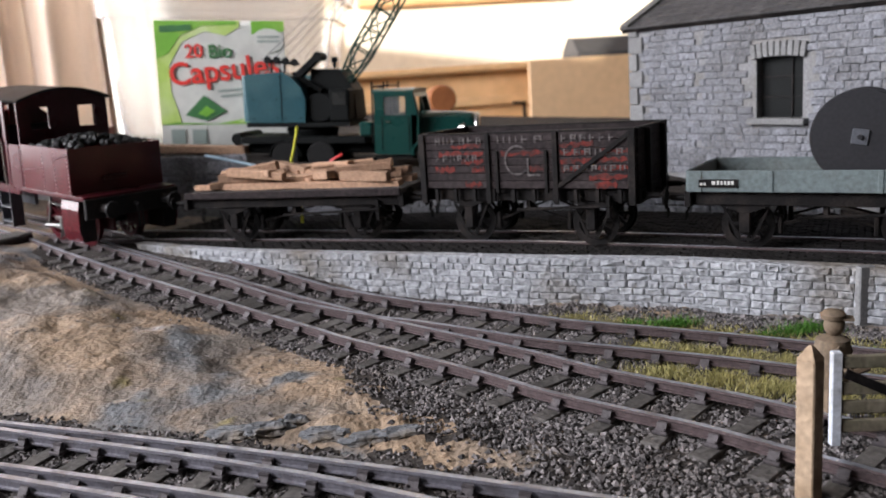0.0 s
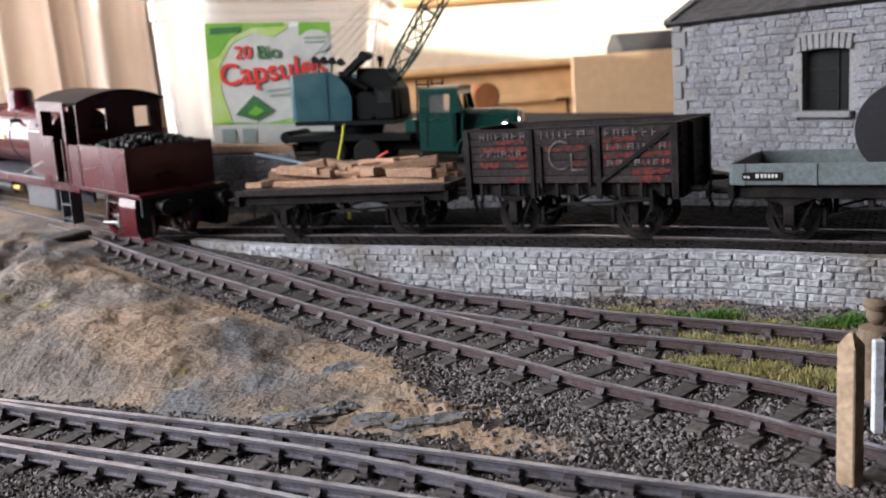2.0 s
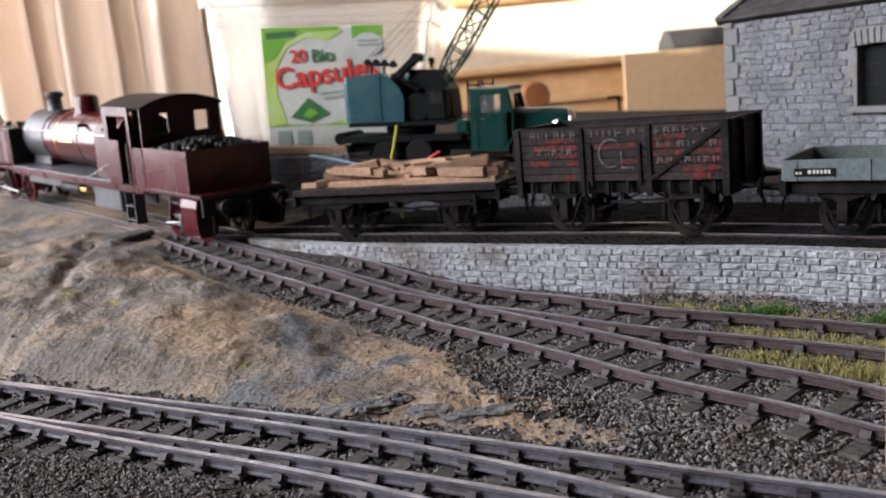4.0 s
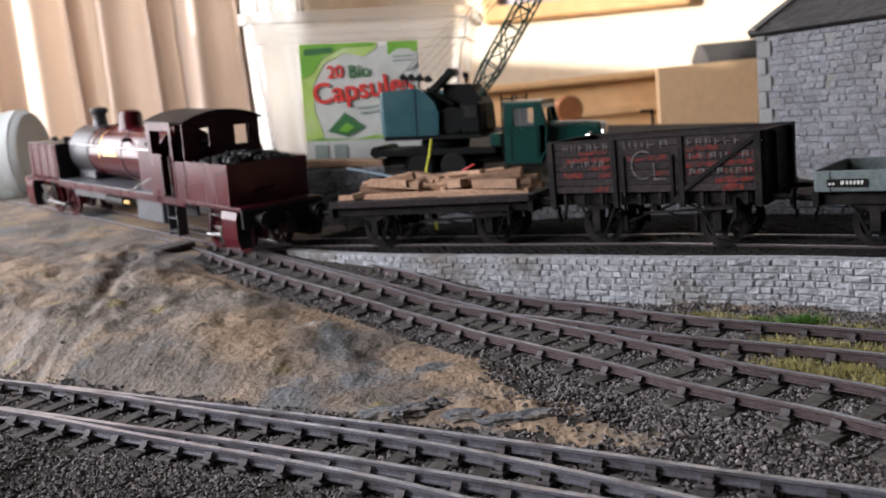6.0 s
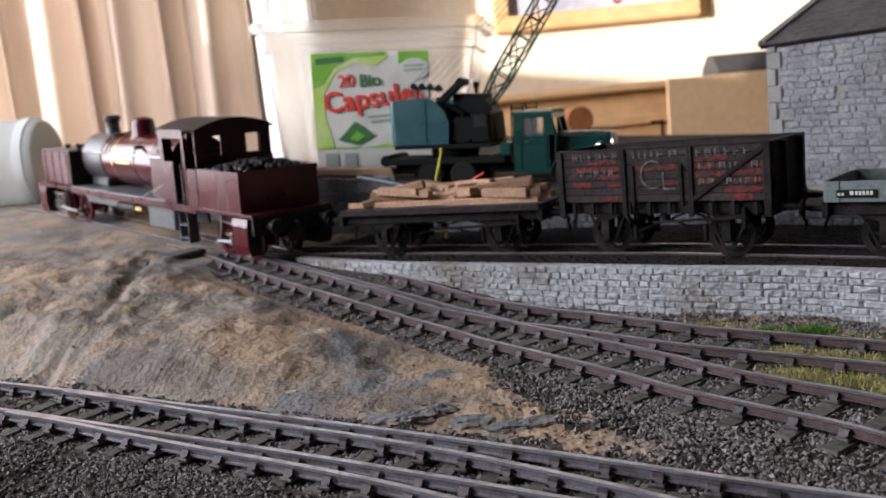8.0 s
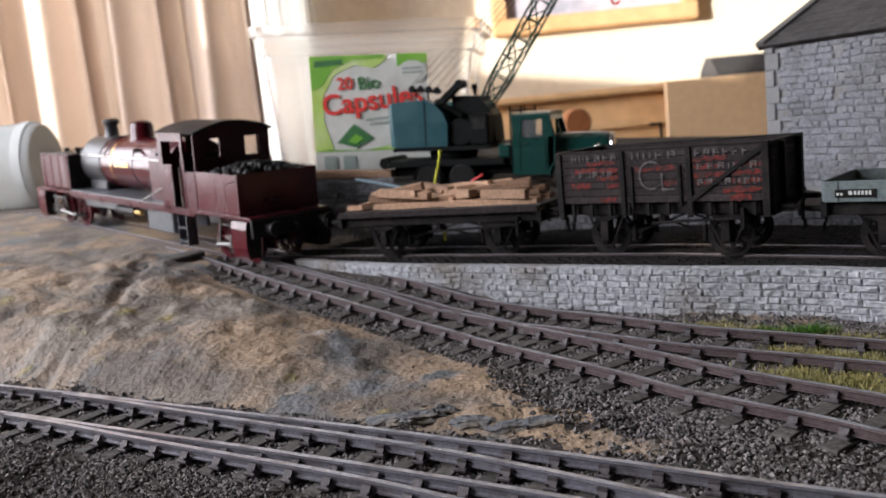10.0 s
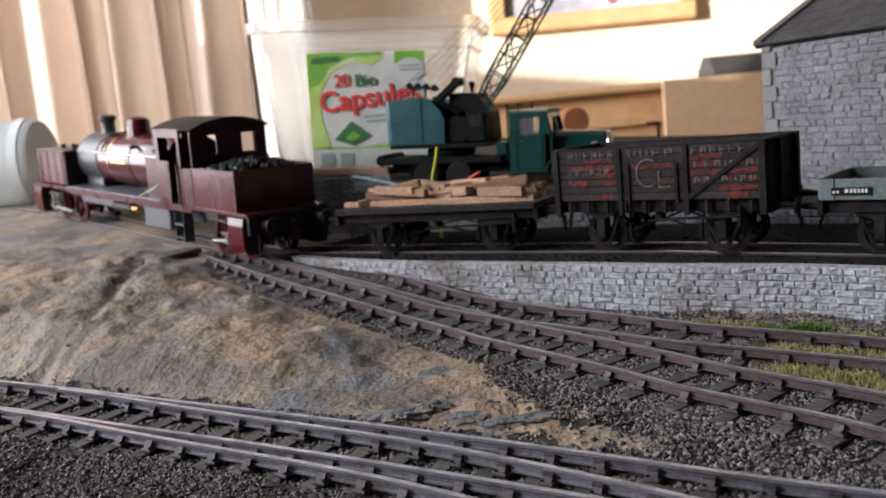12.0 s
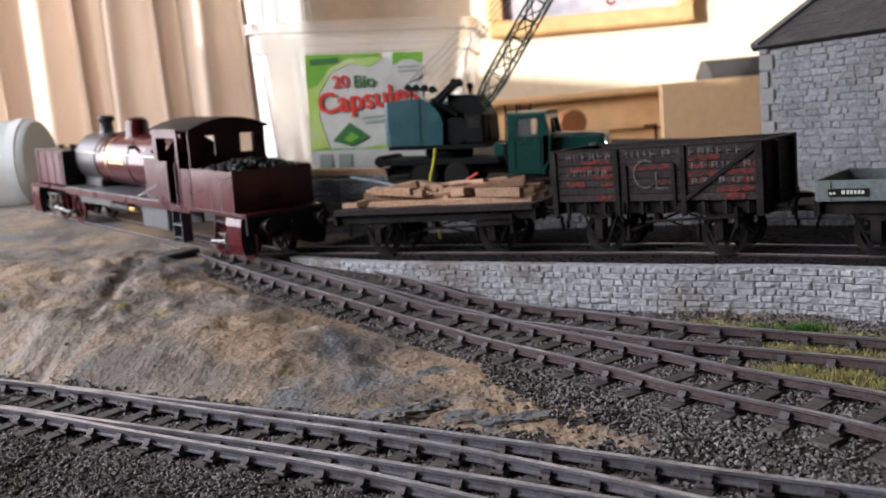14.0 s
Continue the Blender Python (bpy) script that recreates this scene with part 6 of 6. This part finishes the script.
    for k in range(5):
        part("louvre", box(nb(), 0.1190 + 0.0032 * k, 0.1196 + 0.0032 * k, -0.0138, -0.0126, 0.0165, 0.0215), M["crane_black"], bonnet)
    P("radiator", lathe(nb(), [(0.1478, 0.0088), (0.1494, 0.0092), (0.1502, 0.0080), (0.1504, 0.001)], "X", (0, 0, 0.0245), 24), M["headlamp"], "bright rounded radiator shell", True)
    P("bumper", box(nb(), 0.1535, 0.1550, -0.0205, 0.0205, 0.0085, 0.0118, 0.0005), M["crane_black"])
    P("bumper_iron", box(nb(), 0.1440, 0.1536, -0.0060, 0.0060, 0.0092, 0.0110), M["crane_black"])
    hb = nb()
    for y in (-0.0195, 0.0195):
        rod(hb, (0.0848, y, 0.0150), (0.0848, y, 0.0540), 0.0006, seg=6)
        rod(hb, (0.0848, y, 0.0508), (0.0925, y, 0.0508), 0.0005, seg=6)
        rod(hb, (0.0925, y, 0.0490), (0.0925, y, 0.0538), 0.0006, seg=6)
    rod(hb, (0.0848, -0.0195, 0.0508), (0.0848, 0.0195, 0.0508), 0.0006, seg=6)
    P("headboard_rack", hb, M["crane_black"])
    P("tool_box", box(nb(), 0.0760, 0.0842, -0.0205, -0.0110, 0.0201, 0.0290, 0.001), M["crane_green"])
    # crane house on its slewing ring
    P("slew_ring", lathe(nb(), [(0.0201, 0.016), (0.0235, 0.0175), (0.0262, 0.016)], origin=(0.038, 0, 0), seg=36), M["crane_black"], smooth=True)
    side_prof = [(0.0025, 0.0292), (0.0405, 0.0292), (0.0412, 0.0440), (0.0385, 0.0510), (0.0320, 0.0580), (0.0260, 0.0612), (0.0030, 0.0602), (0.0008, 0.0590)]
    hs = nb()
    extrude_poly(hs, side_prof, 0.0100, "Y", -0.0215)
    ho = P("crane_house", hs, M["crane_teal"], "teal rounded crane house")
    tail = nb()
    arc = [(0.0030 - 0.0060 * math.sin(a), -0.0215 + 0.0060 - 0.0060 * math.cos(a)) for a in np.linspace(0, math.pi / 2, 8)]
    extrude_poly(tail, arc + [(-0.0030, 0.0190), (0.0030, 0.0190)], 0.0300, "Z", 0.0296)
    part("tail_plate", tail, M["crane_teal"], ho, smooth=True)
    part("off_side", box(nb(), 0.0031, 0.0400, 0.0150, 0.0210, 0.0292, 0.0590, 0.001), M["crane_teal"], ho)
    for x in (0.0248,):
        part("panel_seam", box(nb(), x, x + 0.0005, -0.0218, -0.0214, 0.0298, 0.0600), M["crane_black"], ho)
    for x in (0.0060, 0.0220, 0.0275, 0.0380):
        for z in (0.0320, 0.0440):
            part("bolt", rod(nb(), (x, -0.0219, z), (x, -0.0213, z), 0.0004, seg=6), M["crane_black"], ho)
    part("deck_plate", box(nb(), 0.0, 0.070, -0.0205, 0.0205, 0.0263, 0.0291), M["crane_black"], ho)
    part("inner_wall", box(nb(), 0.0032, 0.0400, -0.0112, 0.0148, 0.0293, 0.0560), M["crane_black"], ho)
    wh = nb()
    extrude_poly(wh, [(0.0400, 0.0292), (0.0680, 0.0292), (0.0705, 0.0310), (0.0690, 0.0490), (0.0600, 0.0622), (0.0400, 0.0630)], 0.0230, "Y", -0.0060)
    win = P("winch_house", wh, M["crane_black"])
    part("side_door", box(nb(), 0.0470, 0.0580, -0.0066, -0.0060, 0.0310, 0.0500, 0.0002), M["crane_black"], win)
    part("control_cab", box(nb(), 0.0560, 0.0695, -0.0190, -0.0063, 0.0292, 0.0500, 0.0012), M["crane_black"], win)
    part("cab_pane", box(nb(), 0.0585, 0.0670, -0.0194, -0.0189, 0.0400, 0.0475), M["cab_pane_dark"], win)
    P("winch_drum", lathe(nb(), [(-0.0185, 0.001), (-0.0185, 0.0090), (-0.0172, 0.0090), (-0.0170, 0.0060), (-0.0090, 0.0060), (-0.0088, 0.0090), (-0.0075, 0.0090), (-0.0075, 0.001)], "Y", (0.0490, 0, 0.0385), 24), M["crane_black"], smooth=True)
    b1 = box(nb(), 0.0, 0.0250, -0.0035, 0.0035, -0.0024, 0.0024, 0.0006)
    b1.transform(pose(0.0280, -0.008, 0.0545, 0, -40, 0))
    P("gantry_arm", b1, M["crane_black"])
    b1 = box(nb(), 0.0, 0.0230, -0.0030, 0.0030, -0.0018, 0.0018, 0.0006)
    b1.transform(pose(0.0290, -0.008, 0.0600, 0, 30, 0))
    P("gantry_brace", b1, M["crane_black"])
    P("gantry_head", lathe(nb(), [(-0.006, 0.001), (-0.006, 0.0030), (0.006, 0.0030), (0.006, 0.001)], "Y", (0.0478, -0.008, 0.0705), 14), M["crane_black"], smooth=True)
    P("exhaust", lathe(nb(), [(0.0630, 0.0010), (0.0665, 0.0012), (0.0668, 0.0022), (0.0700, 0.0020), (0.0702, 0.0005)], origin=(0.0560, -0.003, 0), seg=12), M["crane_black"], smooth=True)
    bar = nb()
    rod(bar, (0.0140, -0.0120, 0.0685), (0.0350, -0.0120, 0.0660), 0.0010, seg=8)
    for x in (0.0160, 0.0250):
        rod(bar, (x, -0.0120, 0.0600), (x, -0.0120, 0.0680), 0.0007, seg=6)
    P("sheave_frame", bar, M["crane_black"])
    for x, z in ((0.0145, 0.0690), (0.0205, 0.0686), (0.0265, 0.0680), (0.0325, 0.0670)):
        P("sheave", lathe(nb(), [(-0.0150, 0.0008), (-0.0150, 0.0024), (-0.0142, 0.0016), (-0.0134, 0.0024), (-0.0134, 0.0008)], "Y", (x, 0, z), 14), M["crane_black"], smooth=True)
    # lattice jib with crossed bracing
    root, tip = Vector((0.0590, 0, 0.0500)), Vector((0.1530, 0, 0.1915))
    along = (tip - root).normalized()
    across, up = Vector((0, 1, 0)), along.cross(Vector((0, 1, 0))).normalized()
    length = (tip - root).length

    def corners(t):
        k = min(1.0, 0.55 + 3.0 * t / length)
        return [root + along * t + across * a * 0.0066 * k + up * b * 0.0056 * k for a, b in ((-1, -1), (1, -1), (1, 1), (-1, 1))]

    jib = nb()
    stations = [corners(length * t) for t in (0.0, 0.15, 1.0)]
    for a, b in zip(stations, stations[1:]):
        for p, q in zip(a, b):
            rod(jib, p, q, 0.0008, seg=5)
    n = 12
    for i in range(n):
        a, b = corners(length * i / n), corners(length * (i + 1) / n)
        for j in range(4):
            k = (j + 1) % 4
            rod(jib, a[j], a[k], 0.00045, seg=4)
            rod(jib, a[j] if (i + j) % 2 else a[k], b[k] if (i + j) % 2 else b[j], 0.0005, seg=4)
    P("jib", jib, M["crane_green"], "lattice steel jib")
    rp = nb()
    for k in range(5):
        rod(rp, (0.0100 + 0.0060 * k, -0.012 + 0.003 * k, 0.0690), tip + Vector((0, -0.005 + 0.0025 * k, 0)), 0.00022, seg=4)
    e = Vector((0.1535, -0.004, 0.1250))
    rod(rp, tip, e, 0.0003, seg=4)
    P("ropes", rp, M["running"])
    hk = nb()
    lathe(hk, [(-0.0050, 0.0006), (-0.0046, 0.0020), (-0.0010, 0.0024), (0.0, 0.0008)], origin=tuple(e), seg=12)
    ring = [(0.0026 * math.cos(a), 0.0026 * math.sin(a)) for a in np.linspace(1.6, 6.0, 10)]
    for (a0, b0), (a1, b1_) in zip(ring, ring[1:]):
        rod(hk, e + Vector((a0, 0, b0 - 0.0078)), e + Vector((a1, 0, b1_ - 0.0078)), 0.0007, seg=6)
    P("hook_block", hk, M["label_red"], "red hook block")


crane_lorry()

wires = (("yellow_wire", [(0.0015, 0.555, 0.0193), (0.0005, 0.556, 0.046), (-0.0010, 0.557, 0.052), (-0.0015, 0.556, 0.058), (0.0010, 0.554, 0.066), (0.0030, 0.552, 0.074), (0.0035, 0.551, 0.0775)], "wire_yellow", "yellow electrical wire sticking up behind the planks"),
         ("red_wire", [(0.0115, 0.5205, 0.0493), (0.0172, 0.5186, 0.0541), (0.0210, 0.5167, 0.0587), (0.0272, 0.5157, 0.0617)], "wire_red", "red electrical wire lying by the planks"),
         ("blue_wire", [(-0.055, 0.590, 0.062), (-0.040, 0.582, 0.0585), (-0.022, 0.577, 0.0535), (-0.002, 0.560, 0.0500), (0.006, 0.520, 0.0495)], "wire_blue", "pale blue electrical wire trailing from the dock"))
for nm, pts, mm, lab in wires:
    tagged(tube(nm, pts, 0.0009, M[mm]), lab, "wire", "loose wires")

# ---------------------------------------------------------------- tub of capsules
def tub():
    bz = dock_top(-0.05, 0.66) + 0.002
    g = empty("capsule_tub", pose(-0.0450, 0.712, bz - 0.0025, 0, 4.0, -9))
    tagged(g, "clear plastic tub with a green printed capsule label", "plastic tub")
    H = 0.113

    def ring(w, d, r, z, n=8):
        pts = []
        for cx, cy, a0 in ((w - r, d - r, 0), (-w + r, d - r, 90), (-w + r, -d + r, 180), (w - r, -d + r, 270)):
            for k in range(n + 1):
                a = radians(a0 + 90 * k / n)
                pts.append((cx + r * math.cos(a), cy + r * math.sin(a), z))
        return pts

    def shell(rows):
        bm = nb()
        rs = [[bm.verts.new(p) for p in ring(*row)] for row in rows]
        n = len(rs[0])
        for a, b in zip(rs, rs[1:]):
            for i in range(n):
                bm.faces.new((a[i], a[(i + 1) % n], b[(i + 1) % n], b[i]))
        bm.faces.new(rs[0][::-1]), bm.faces.new(rs[-1])
        return bm

    out = [(0.068, 0.045, 0.016, 0.0), (0.071, 0.048, 0.018, 0.003), (0.081, 0.056, 0.020, H - 0.022), (0.084, 0.059, 0.020, H - 0.021), (0.0845, 0.0595, 0.020, H - 0.008), (0.089, 0.064, 0.022, H - 0.007), (0.0895, 0.0645, 0.022, H)]
    inn = [(w - 0.0016, d - 0.0016, r - 0.0012, z if z < H else z) for w, d, r, z in out[::-1]]
    inn[-1] = (inn[-1][0], inn[-1][1], inn[-1][2], 0.0022)
    ob = part("tub_body", shell(out + inn), M["tub"], g, "clear plastic tub body", smooth=True)
    ob.visible_shadow = False
    # label on the front, following the slope of the side
    lab = math.degrees(math.atan2(0.008, 0.101))
    lm = pose(0.0050, -0.0485, 0.002, lab, 0, 0)

    def flat(name, pts, lift, m, parent, text=""):
        bm = nb()
        extrude_poly(bm, pts, 0.0002, "Y", -0.0004 - lift)
        bm.transform(lm)
        return part(name, bm, m, parent, text)

    w, h = 0.0445, 0.088
    lb = flat("label", [(-w, 0.0), (w, 0.0), (w, h), (-w, h)], 0.0, M["label_white"], g, "white and green printed label")
    flat("green_field", [(-w, 0.026), (-0.030, 0.018), (-0.005, 0.0175), (0.020, 0.022), (w, 0.030), (w, 0.0215), (0.02, 0.0175), (-w, 0.0165)], 0.0003, M["label_green"], lb)
    flat("green_field", [(-w, 0.0165), (-0.030, 0.019), (-0.036, 0.040), (-0.036, 0.058), (-0.026, 0.074), (-0.010, 0.081), (0.004, 0.078), (0.014, 0.084), (0.014, h), (-w, h)], 0.00033, M["label_lime"], lb)
    flat("green_field", [(-w, 0.062), (-0.036, 0.066), (-0.027, 0.078), (-0.012, 0.0845), (0.012, 0.0855), (0.012, h), (-w, h)], 0.0006, M["label_green"], lb)
    flat("green_field", [(0.030, 0.030), (w, 0.036), (w, 0.020), (0.010, 0.0185)], 0.0006, M["label_lime"], lb)
    flat("green_field", [(0.022, 0.079), (w, 0.081), (w, h), (0.022, h)], 0.0004, M["label_green"], lb)
    flat("badge", [(0.0335 + 0.011 * math.cos(a), 0.075 + 0.008 * math.sin(a)) for a in np.linspace(0, 6.1, 18)], 0.0009, M["label_white"], lb)
    for z in (0.0765, 0.0735):
        flat("badge_mark", [(0.026, z), (0.041, z + 0.0003), (0.041, z + 0.0018), (0.026, z + 0.0015)], 0.0012, M["label_grey"], lb)
    flat("shop_mark", [(-0.041, 0.0800), (-0.019, 0.0815), (-0.019, 0.0855), (-0.041, 0.0845)], 0.0009, M["label_dark"], lb)
    flat("capsule_picture", [(-0.027, 0.0235), (-0.012, 0.0195), (0.002, 0.0265), (-0.013, 0.0375)], 0.0009, M["label_dark"], lb, "green capsule picture")
    flat("capsule_highlight", [(-0.018, 0.0245), (-0.012, 0.0225), (-0.006, 0.0265), (-0.012, 0.0300)], 0.0012, M["label_green"], lb)
    for z, x0, x1 in ((0.0395, -0.003, 0.030), (0.0360, -0.001, 0.028)):
        flat("small_print", [(x0, z), (x1, z + 0.0035), (x1, z + 0.0050), (x0, z + 0.0015)], 0.0006, M["label_grey"], lb)
    for x in (-0.033, -0.018):
        flat("symbol", [(x - 0.005, 0.003), (x + 0.005, 0.003), (x + 0.005, 0.0135), (x - 0.005, 0.0135)], 0.0006, M["label_grey"], lb)

    def word(text, size, x, z, tilt, m, lift):
        cu = bpy.data.curves.new("word", "FONT")
        cu.body, cu.size, cu.extrude, cu.offset = text, size, 0.0002, 0.00035 if size > 0.015 else 0.00015
        tmp = bpy.data.objects.new("word", cu)
        me = bpy.data.meshes.new_from_object(tmp)
        bpy.data.objects.remove(tmp)
        me.transform(lm @ pose(x, -0.0008 - lift, z, 90, 0, 0) @ pose(0, 0, 0, 0, 0, tilt))
        me.materials.clear()
        me.materials.append(m)
        ob = new("word", me)
        ob.parent = lb

    word("20", 0.0128, -0.0245, 0.0630, 3, M["label_red"], 0.0004)
    word("Bio", 0.0128, -0.0085, 0.0630, 3, M["label_dark"], 0.0004)
    word("Capsules", 0.0215, -0.0360, 0.0440, 6, M["label_red"], 0.0006)


tub()

# ---------------------------------------------------------------- things at the far left of the layout
bank = polygon_slab("loading_bank", [(-0.34, 0.860), (-0.30, 0.812), (-0.115, 0.790), (-0.10, 0.900), (-0.32, 0.960)], -0.011, lambda x, y: 0.0405, M["ballast_bed"], "low loading bank with a pale stone edge", "bank")
bw = empty("bank_wall", Matrix())
tagged(bw, "pale stone face of the loading bank", "wall", kind="structure")
for i, (p, q) in enumerate((((-0.34, 0.860), (-0.30, 0.812)), ((-0.30, 0.812), (-0.115, 0.790)))):
    p, q = np.array(p), np.array(q)
    L = float(np.linalg.norm(q - p))
    coursed(bw, p, (q - p) / L, L, 0.022, 3, 0.0062, (0.011, 0.018), 80 + i, True)


def red_lorry():
    g = empty("dark_red_lorry", pose(-0.205, 0.845, 0.0405, 0, 0, -6))
    tagged(g, "dark red drop-side lorry parked on the loading bank", "lorry")
    P = lambda name, bm, m, label="", smooth=False: part(name, bm, m, g, label, smooth)
    P("chassis", box(nb(), -0.055, 0.040, -0.012, 0.012, 0.010, 0.016), M["crane_black"])
    for x in (-0.038, 0.024):
        for s in (-1, 1):
            P("wheel", lathe(nb(), [(-0.0045, 0.002), (-0.0045, 0.0095), (-0.0035, 0.0108), (0.0035, 0.0108), (0.0045, 0.0095), (0.0045, 0.002)], "Y", (x, s * 0.017, 0.0108), 24), M["tyre"], smooth=True)
    P("bed", box(nb(), -0.030, 0.042, -0.022, 0.022, 0.0175, 0.0195), M["lorry_red"])
    for s in (-1, 1):
        P("side_board", box(nb(), -0.030, 0.042, s * 0.022 - 0.0008, s * 0.022 + 0.0008, 0.0195, 0.0365, 0.0003), M["lorry_red"])
    P("tail_board", box(nb(), 0.0412, 0.0428, -0.0212, 0.0212, 0.0195, 0.0365, 0.0003), M["lorry_red"])
    P("head_board", box(nb(), -0.0308, -0.0292, -0.0212, 0.0212, 0.0195, 0.0400, 0.0003), M["lorry_red"])
    b = nb()
    extrude_poly(b, [(-0.056, 0.012), (-0.033, 0.012), (-0.033, 0.043), (-0.036, 0.0460), (-0.049, 0.0460), (-0.053, 0.040), (-0.056, 0.029)], 0.040, "Y", -0.020)
    P("cab", b, M["lorry_red"])
    for s in (-1, 1):
        P("cab_window", box(nb(), -0.0500, -0.0370, s * 0.0203 - 0.0003, s * 0.0203 + 0.0003, 0.031, 0.042, 0.0001), M["cab_pane_dark"])
        P("side_stripe", box(nb(), -0.028, 0.040, s * 0.0230 - 0.0002, s * 0.0230 + 0.0002, 0.030, 0.0318), M["maroon_dull"])


red_lorry()

ct = empty("plastic_container", pose(-0.545, 0.94, 0.043))
tagged(ct, "large frosted white plastic container lying behind the locomotive", "container")
part("body", lathe(nb(), [(-0.13, 0.001), (-0.13, 0.042), (-0.125, 0.046), (0.125, 0.046), (0.130, 0.043), (0.130, 0.001)], "X", (0, 0, 0.046), 48), M["frosted"], ct, smooth=True)
part("rim", lathe(nb(), [(0.112, 0.0455), (0.112, 0.0475), (0.122, 0.0475), (0.122, 0.0455)], "X", (0, 0, 0.046), 48), M["frosted"], ct, smooth=True)

tagged(part("wood_strip", box(nb(), -0.062, 0.050, -0.006, 0.006, 0.0, 0.0055, 0.0008), M["plank"]), "pale wooden strip lying along the dock edge", "wood strip")
bpy.data.objects["wood_strip"].matrix_world = pose(-0.075, 0.640, dock_top(-0.075, 0.64) + 0.0003, 0, 3.2, -24)


# ---------------------------------------------------------------- gate, post and figurine
tagged(part("gate_post", box(nb(), -0.0022, 0.0022, -0.0022, 0.0022, -0.006, 0.0285, 0.0003), M["post"]), "square brown wooden gate post with a pointed top", "post")
gp = bpy.data.objects["gate_post"]
gp.matrix_world = pose(0.1118, 0.1946, 0.0045, 0, 0, 28)
b = nb()
bmesh.ops.create_cone(b, cap_ends=True, segments=4, radius1=0.0031, radius2=0.0006, depth=0.003, matrix=pose(0, 0, 0.0300, 0, 0, 45))
part("cap", b, M["post"], gp)


def gate():
    g = empty("field_gate", pose(0.1318, 0.2150, 0.0, 0, 0, -14))
    tagged(g, "pale weathered wooden field gate beside the track", "gate")
    part("stile", box(nb(), -0.0013, 0.0013, -0.0012, 0.0012, 0.001, 0.0260, 0.0003), M["gate"], g)
    part("stile", box(nb(), 0.0687, 0.0713, -0.0012, 0.0012, 0.001, 0.0240, 0.0003), M["gate"], g)
    for z in (0.0045, 0.0095, 0.0145, 0.0215):
        part("bar", box(nb(), 0.0013, 0.0687, -0.0007, 0.0007, z, z + 0.0034, 0.0003), M["gate_bar"], g)
    bm = box(nb(), 0, 0.040, -0.0013, -0.0007, -0.0012, 0.0012)
    bm.transform(pose(0.002, 0, 0.0205, 0, 26, 0))
    part("brace", bm, M["iron"], g)


gate()


def figurine():
    bm = nb()
    for s in (-1, 1):
        rod(bm, (s * 0.0022, 0, 0.0), (s * 0.0020, 0, 0.0175), 0.0019, 0.0024, 10)
        rod(bm, (s * 0.0045, 0, 0.0275), (s * 0.0052, -0.0040, 0.0215), 0.0016, 0.0013, 8)
        rod(bm, (s * 0.0052, -0.0040, 0.0215), (s * 0.0030, -0.0085, 0.0225), 0.0013, 0.0011, 8)
    lathe(bm, [(0.0160, 0.0042), (0.0200, 0.0043), (0.0260, 0.0050), (0.0292, 0.0042), (0.0302, 0.0018)], seg=16)
    bmesh.ops.create_uvsphere(bm, u_segments=14, v_segments=10, radius=0.0027, matrix=Matrix.Translation((0, -0.0003, 0.0330)) @ Matrix.Diagonal((0.9, 1, 1.15, 1)))
    lathe(bm, [(0.0348, 0.0030), (0.0360, 0.0033), (0.0370, 0.0022), (0.0372, 0.0004)], seg=16)
    box(bm, -0.0020, 0.0020, -0.0050, -0.0020, 0.0346, 0.0352)
    ob = part("figurine", bm, M["figure"], smooth=True)
    ob.matrix_world = pose(0.1400, 0.2290, -0.0048, 0, 0, 62)
    tagged(ob, "small drab painted model figurine behind the gate", "figurine")


figurine()


# ---------------------------------------------------------------- grass
def tufts(name, spots, material, label, seed):
    rng = np.random.default_rng(seed)
    V, F = [], []
    for x, y, rx, ry, n, hgt in spots:
        P = rng.normal(0, 1, (n, 2)) * (rx, ry) + (x, y)
        wl = np.array(WALL_LINE)[::-1]
        P = P[P[:, 1] < np.interp(P[:, 0], wl[:, 0], wl[:, 1]) - 0.003]
        P = P[near(P, offset(L_S, GAUGE / 2)) > 0.0025] if len(P) else P
        P = P[near(P, offset(L_S, -GAUGE / 2)) > 0.0025] if len(P) else P
        if not len(P):
            continue
        Z = heights(P)
        for (px, py), pz in zip(P, Z):
            a, h = rng.uniform(0, 6.28), hgt * rng.uniform(0.5, 1.3)
            lean = rng.normal(0, 0.5, 2) * h
            w = 0.00022
            k = len(V)
            c, s = math.cos(a) * w, math.sin(a) * w
            V += [(px - c, py - s, pz - 0.0003), (px + c, py + s, pz - 0.0003), (px + lean[0], py + lean[1], pz + h)]
            F.append((k, k + 1, k + 2))
    me = bpy.data.meshes.new(name)
    me.from_pydata(V, [], F)
    me.materials.append(material)
    tagged(new(name, me), label, "grass", kind="stuff")


tufts("dry_grass", [(0.122 + 0.013 * i, 0.306 - 0.0105 * i, 0.009, 0.0055, 1500, 0.0026) for i in range(9)] + [(0.105 + 0.014 * i, 0.3560 - 0.0125 * i, 0.008, 0.004, 800, 0.0024) for i in range(9)] + [(0.116 + 0.012 * i, 0.2830 - 0.0120 * i, 0.006, 0.004, 1200, 0.0030) for i in range(6)], M["grass"], "dry yellow green grass between the sidings", 4)
tufts("green_grass", [(0.140, 0.3320, 0.0045, 0.002, 700, 0.0042), (0.175, 0.306, 0.008, 0.002, 700, 0.004), (0.215, 0.276, 0.010, 0.002, 700, 0.0045), (0.128, 0.34, 0.003, 0.001, 200, 0.003)], M["grass_green"], "bright green grass tuft at the wall's foot", 6)
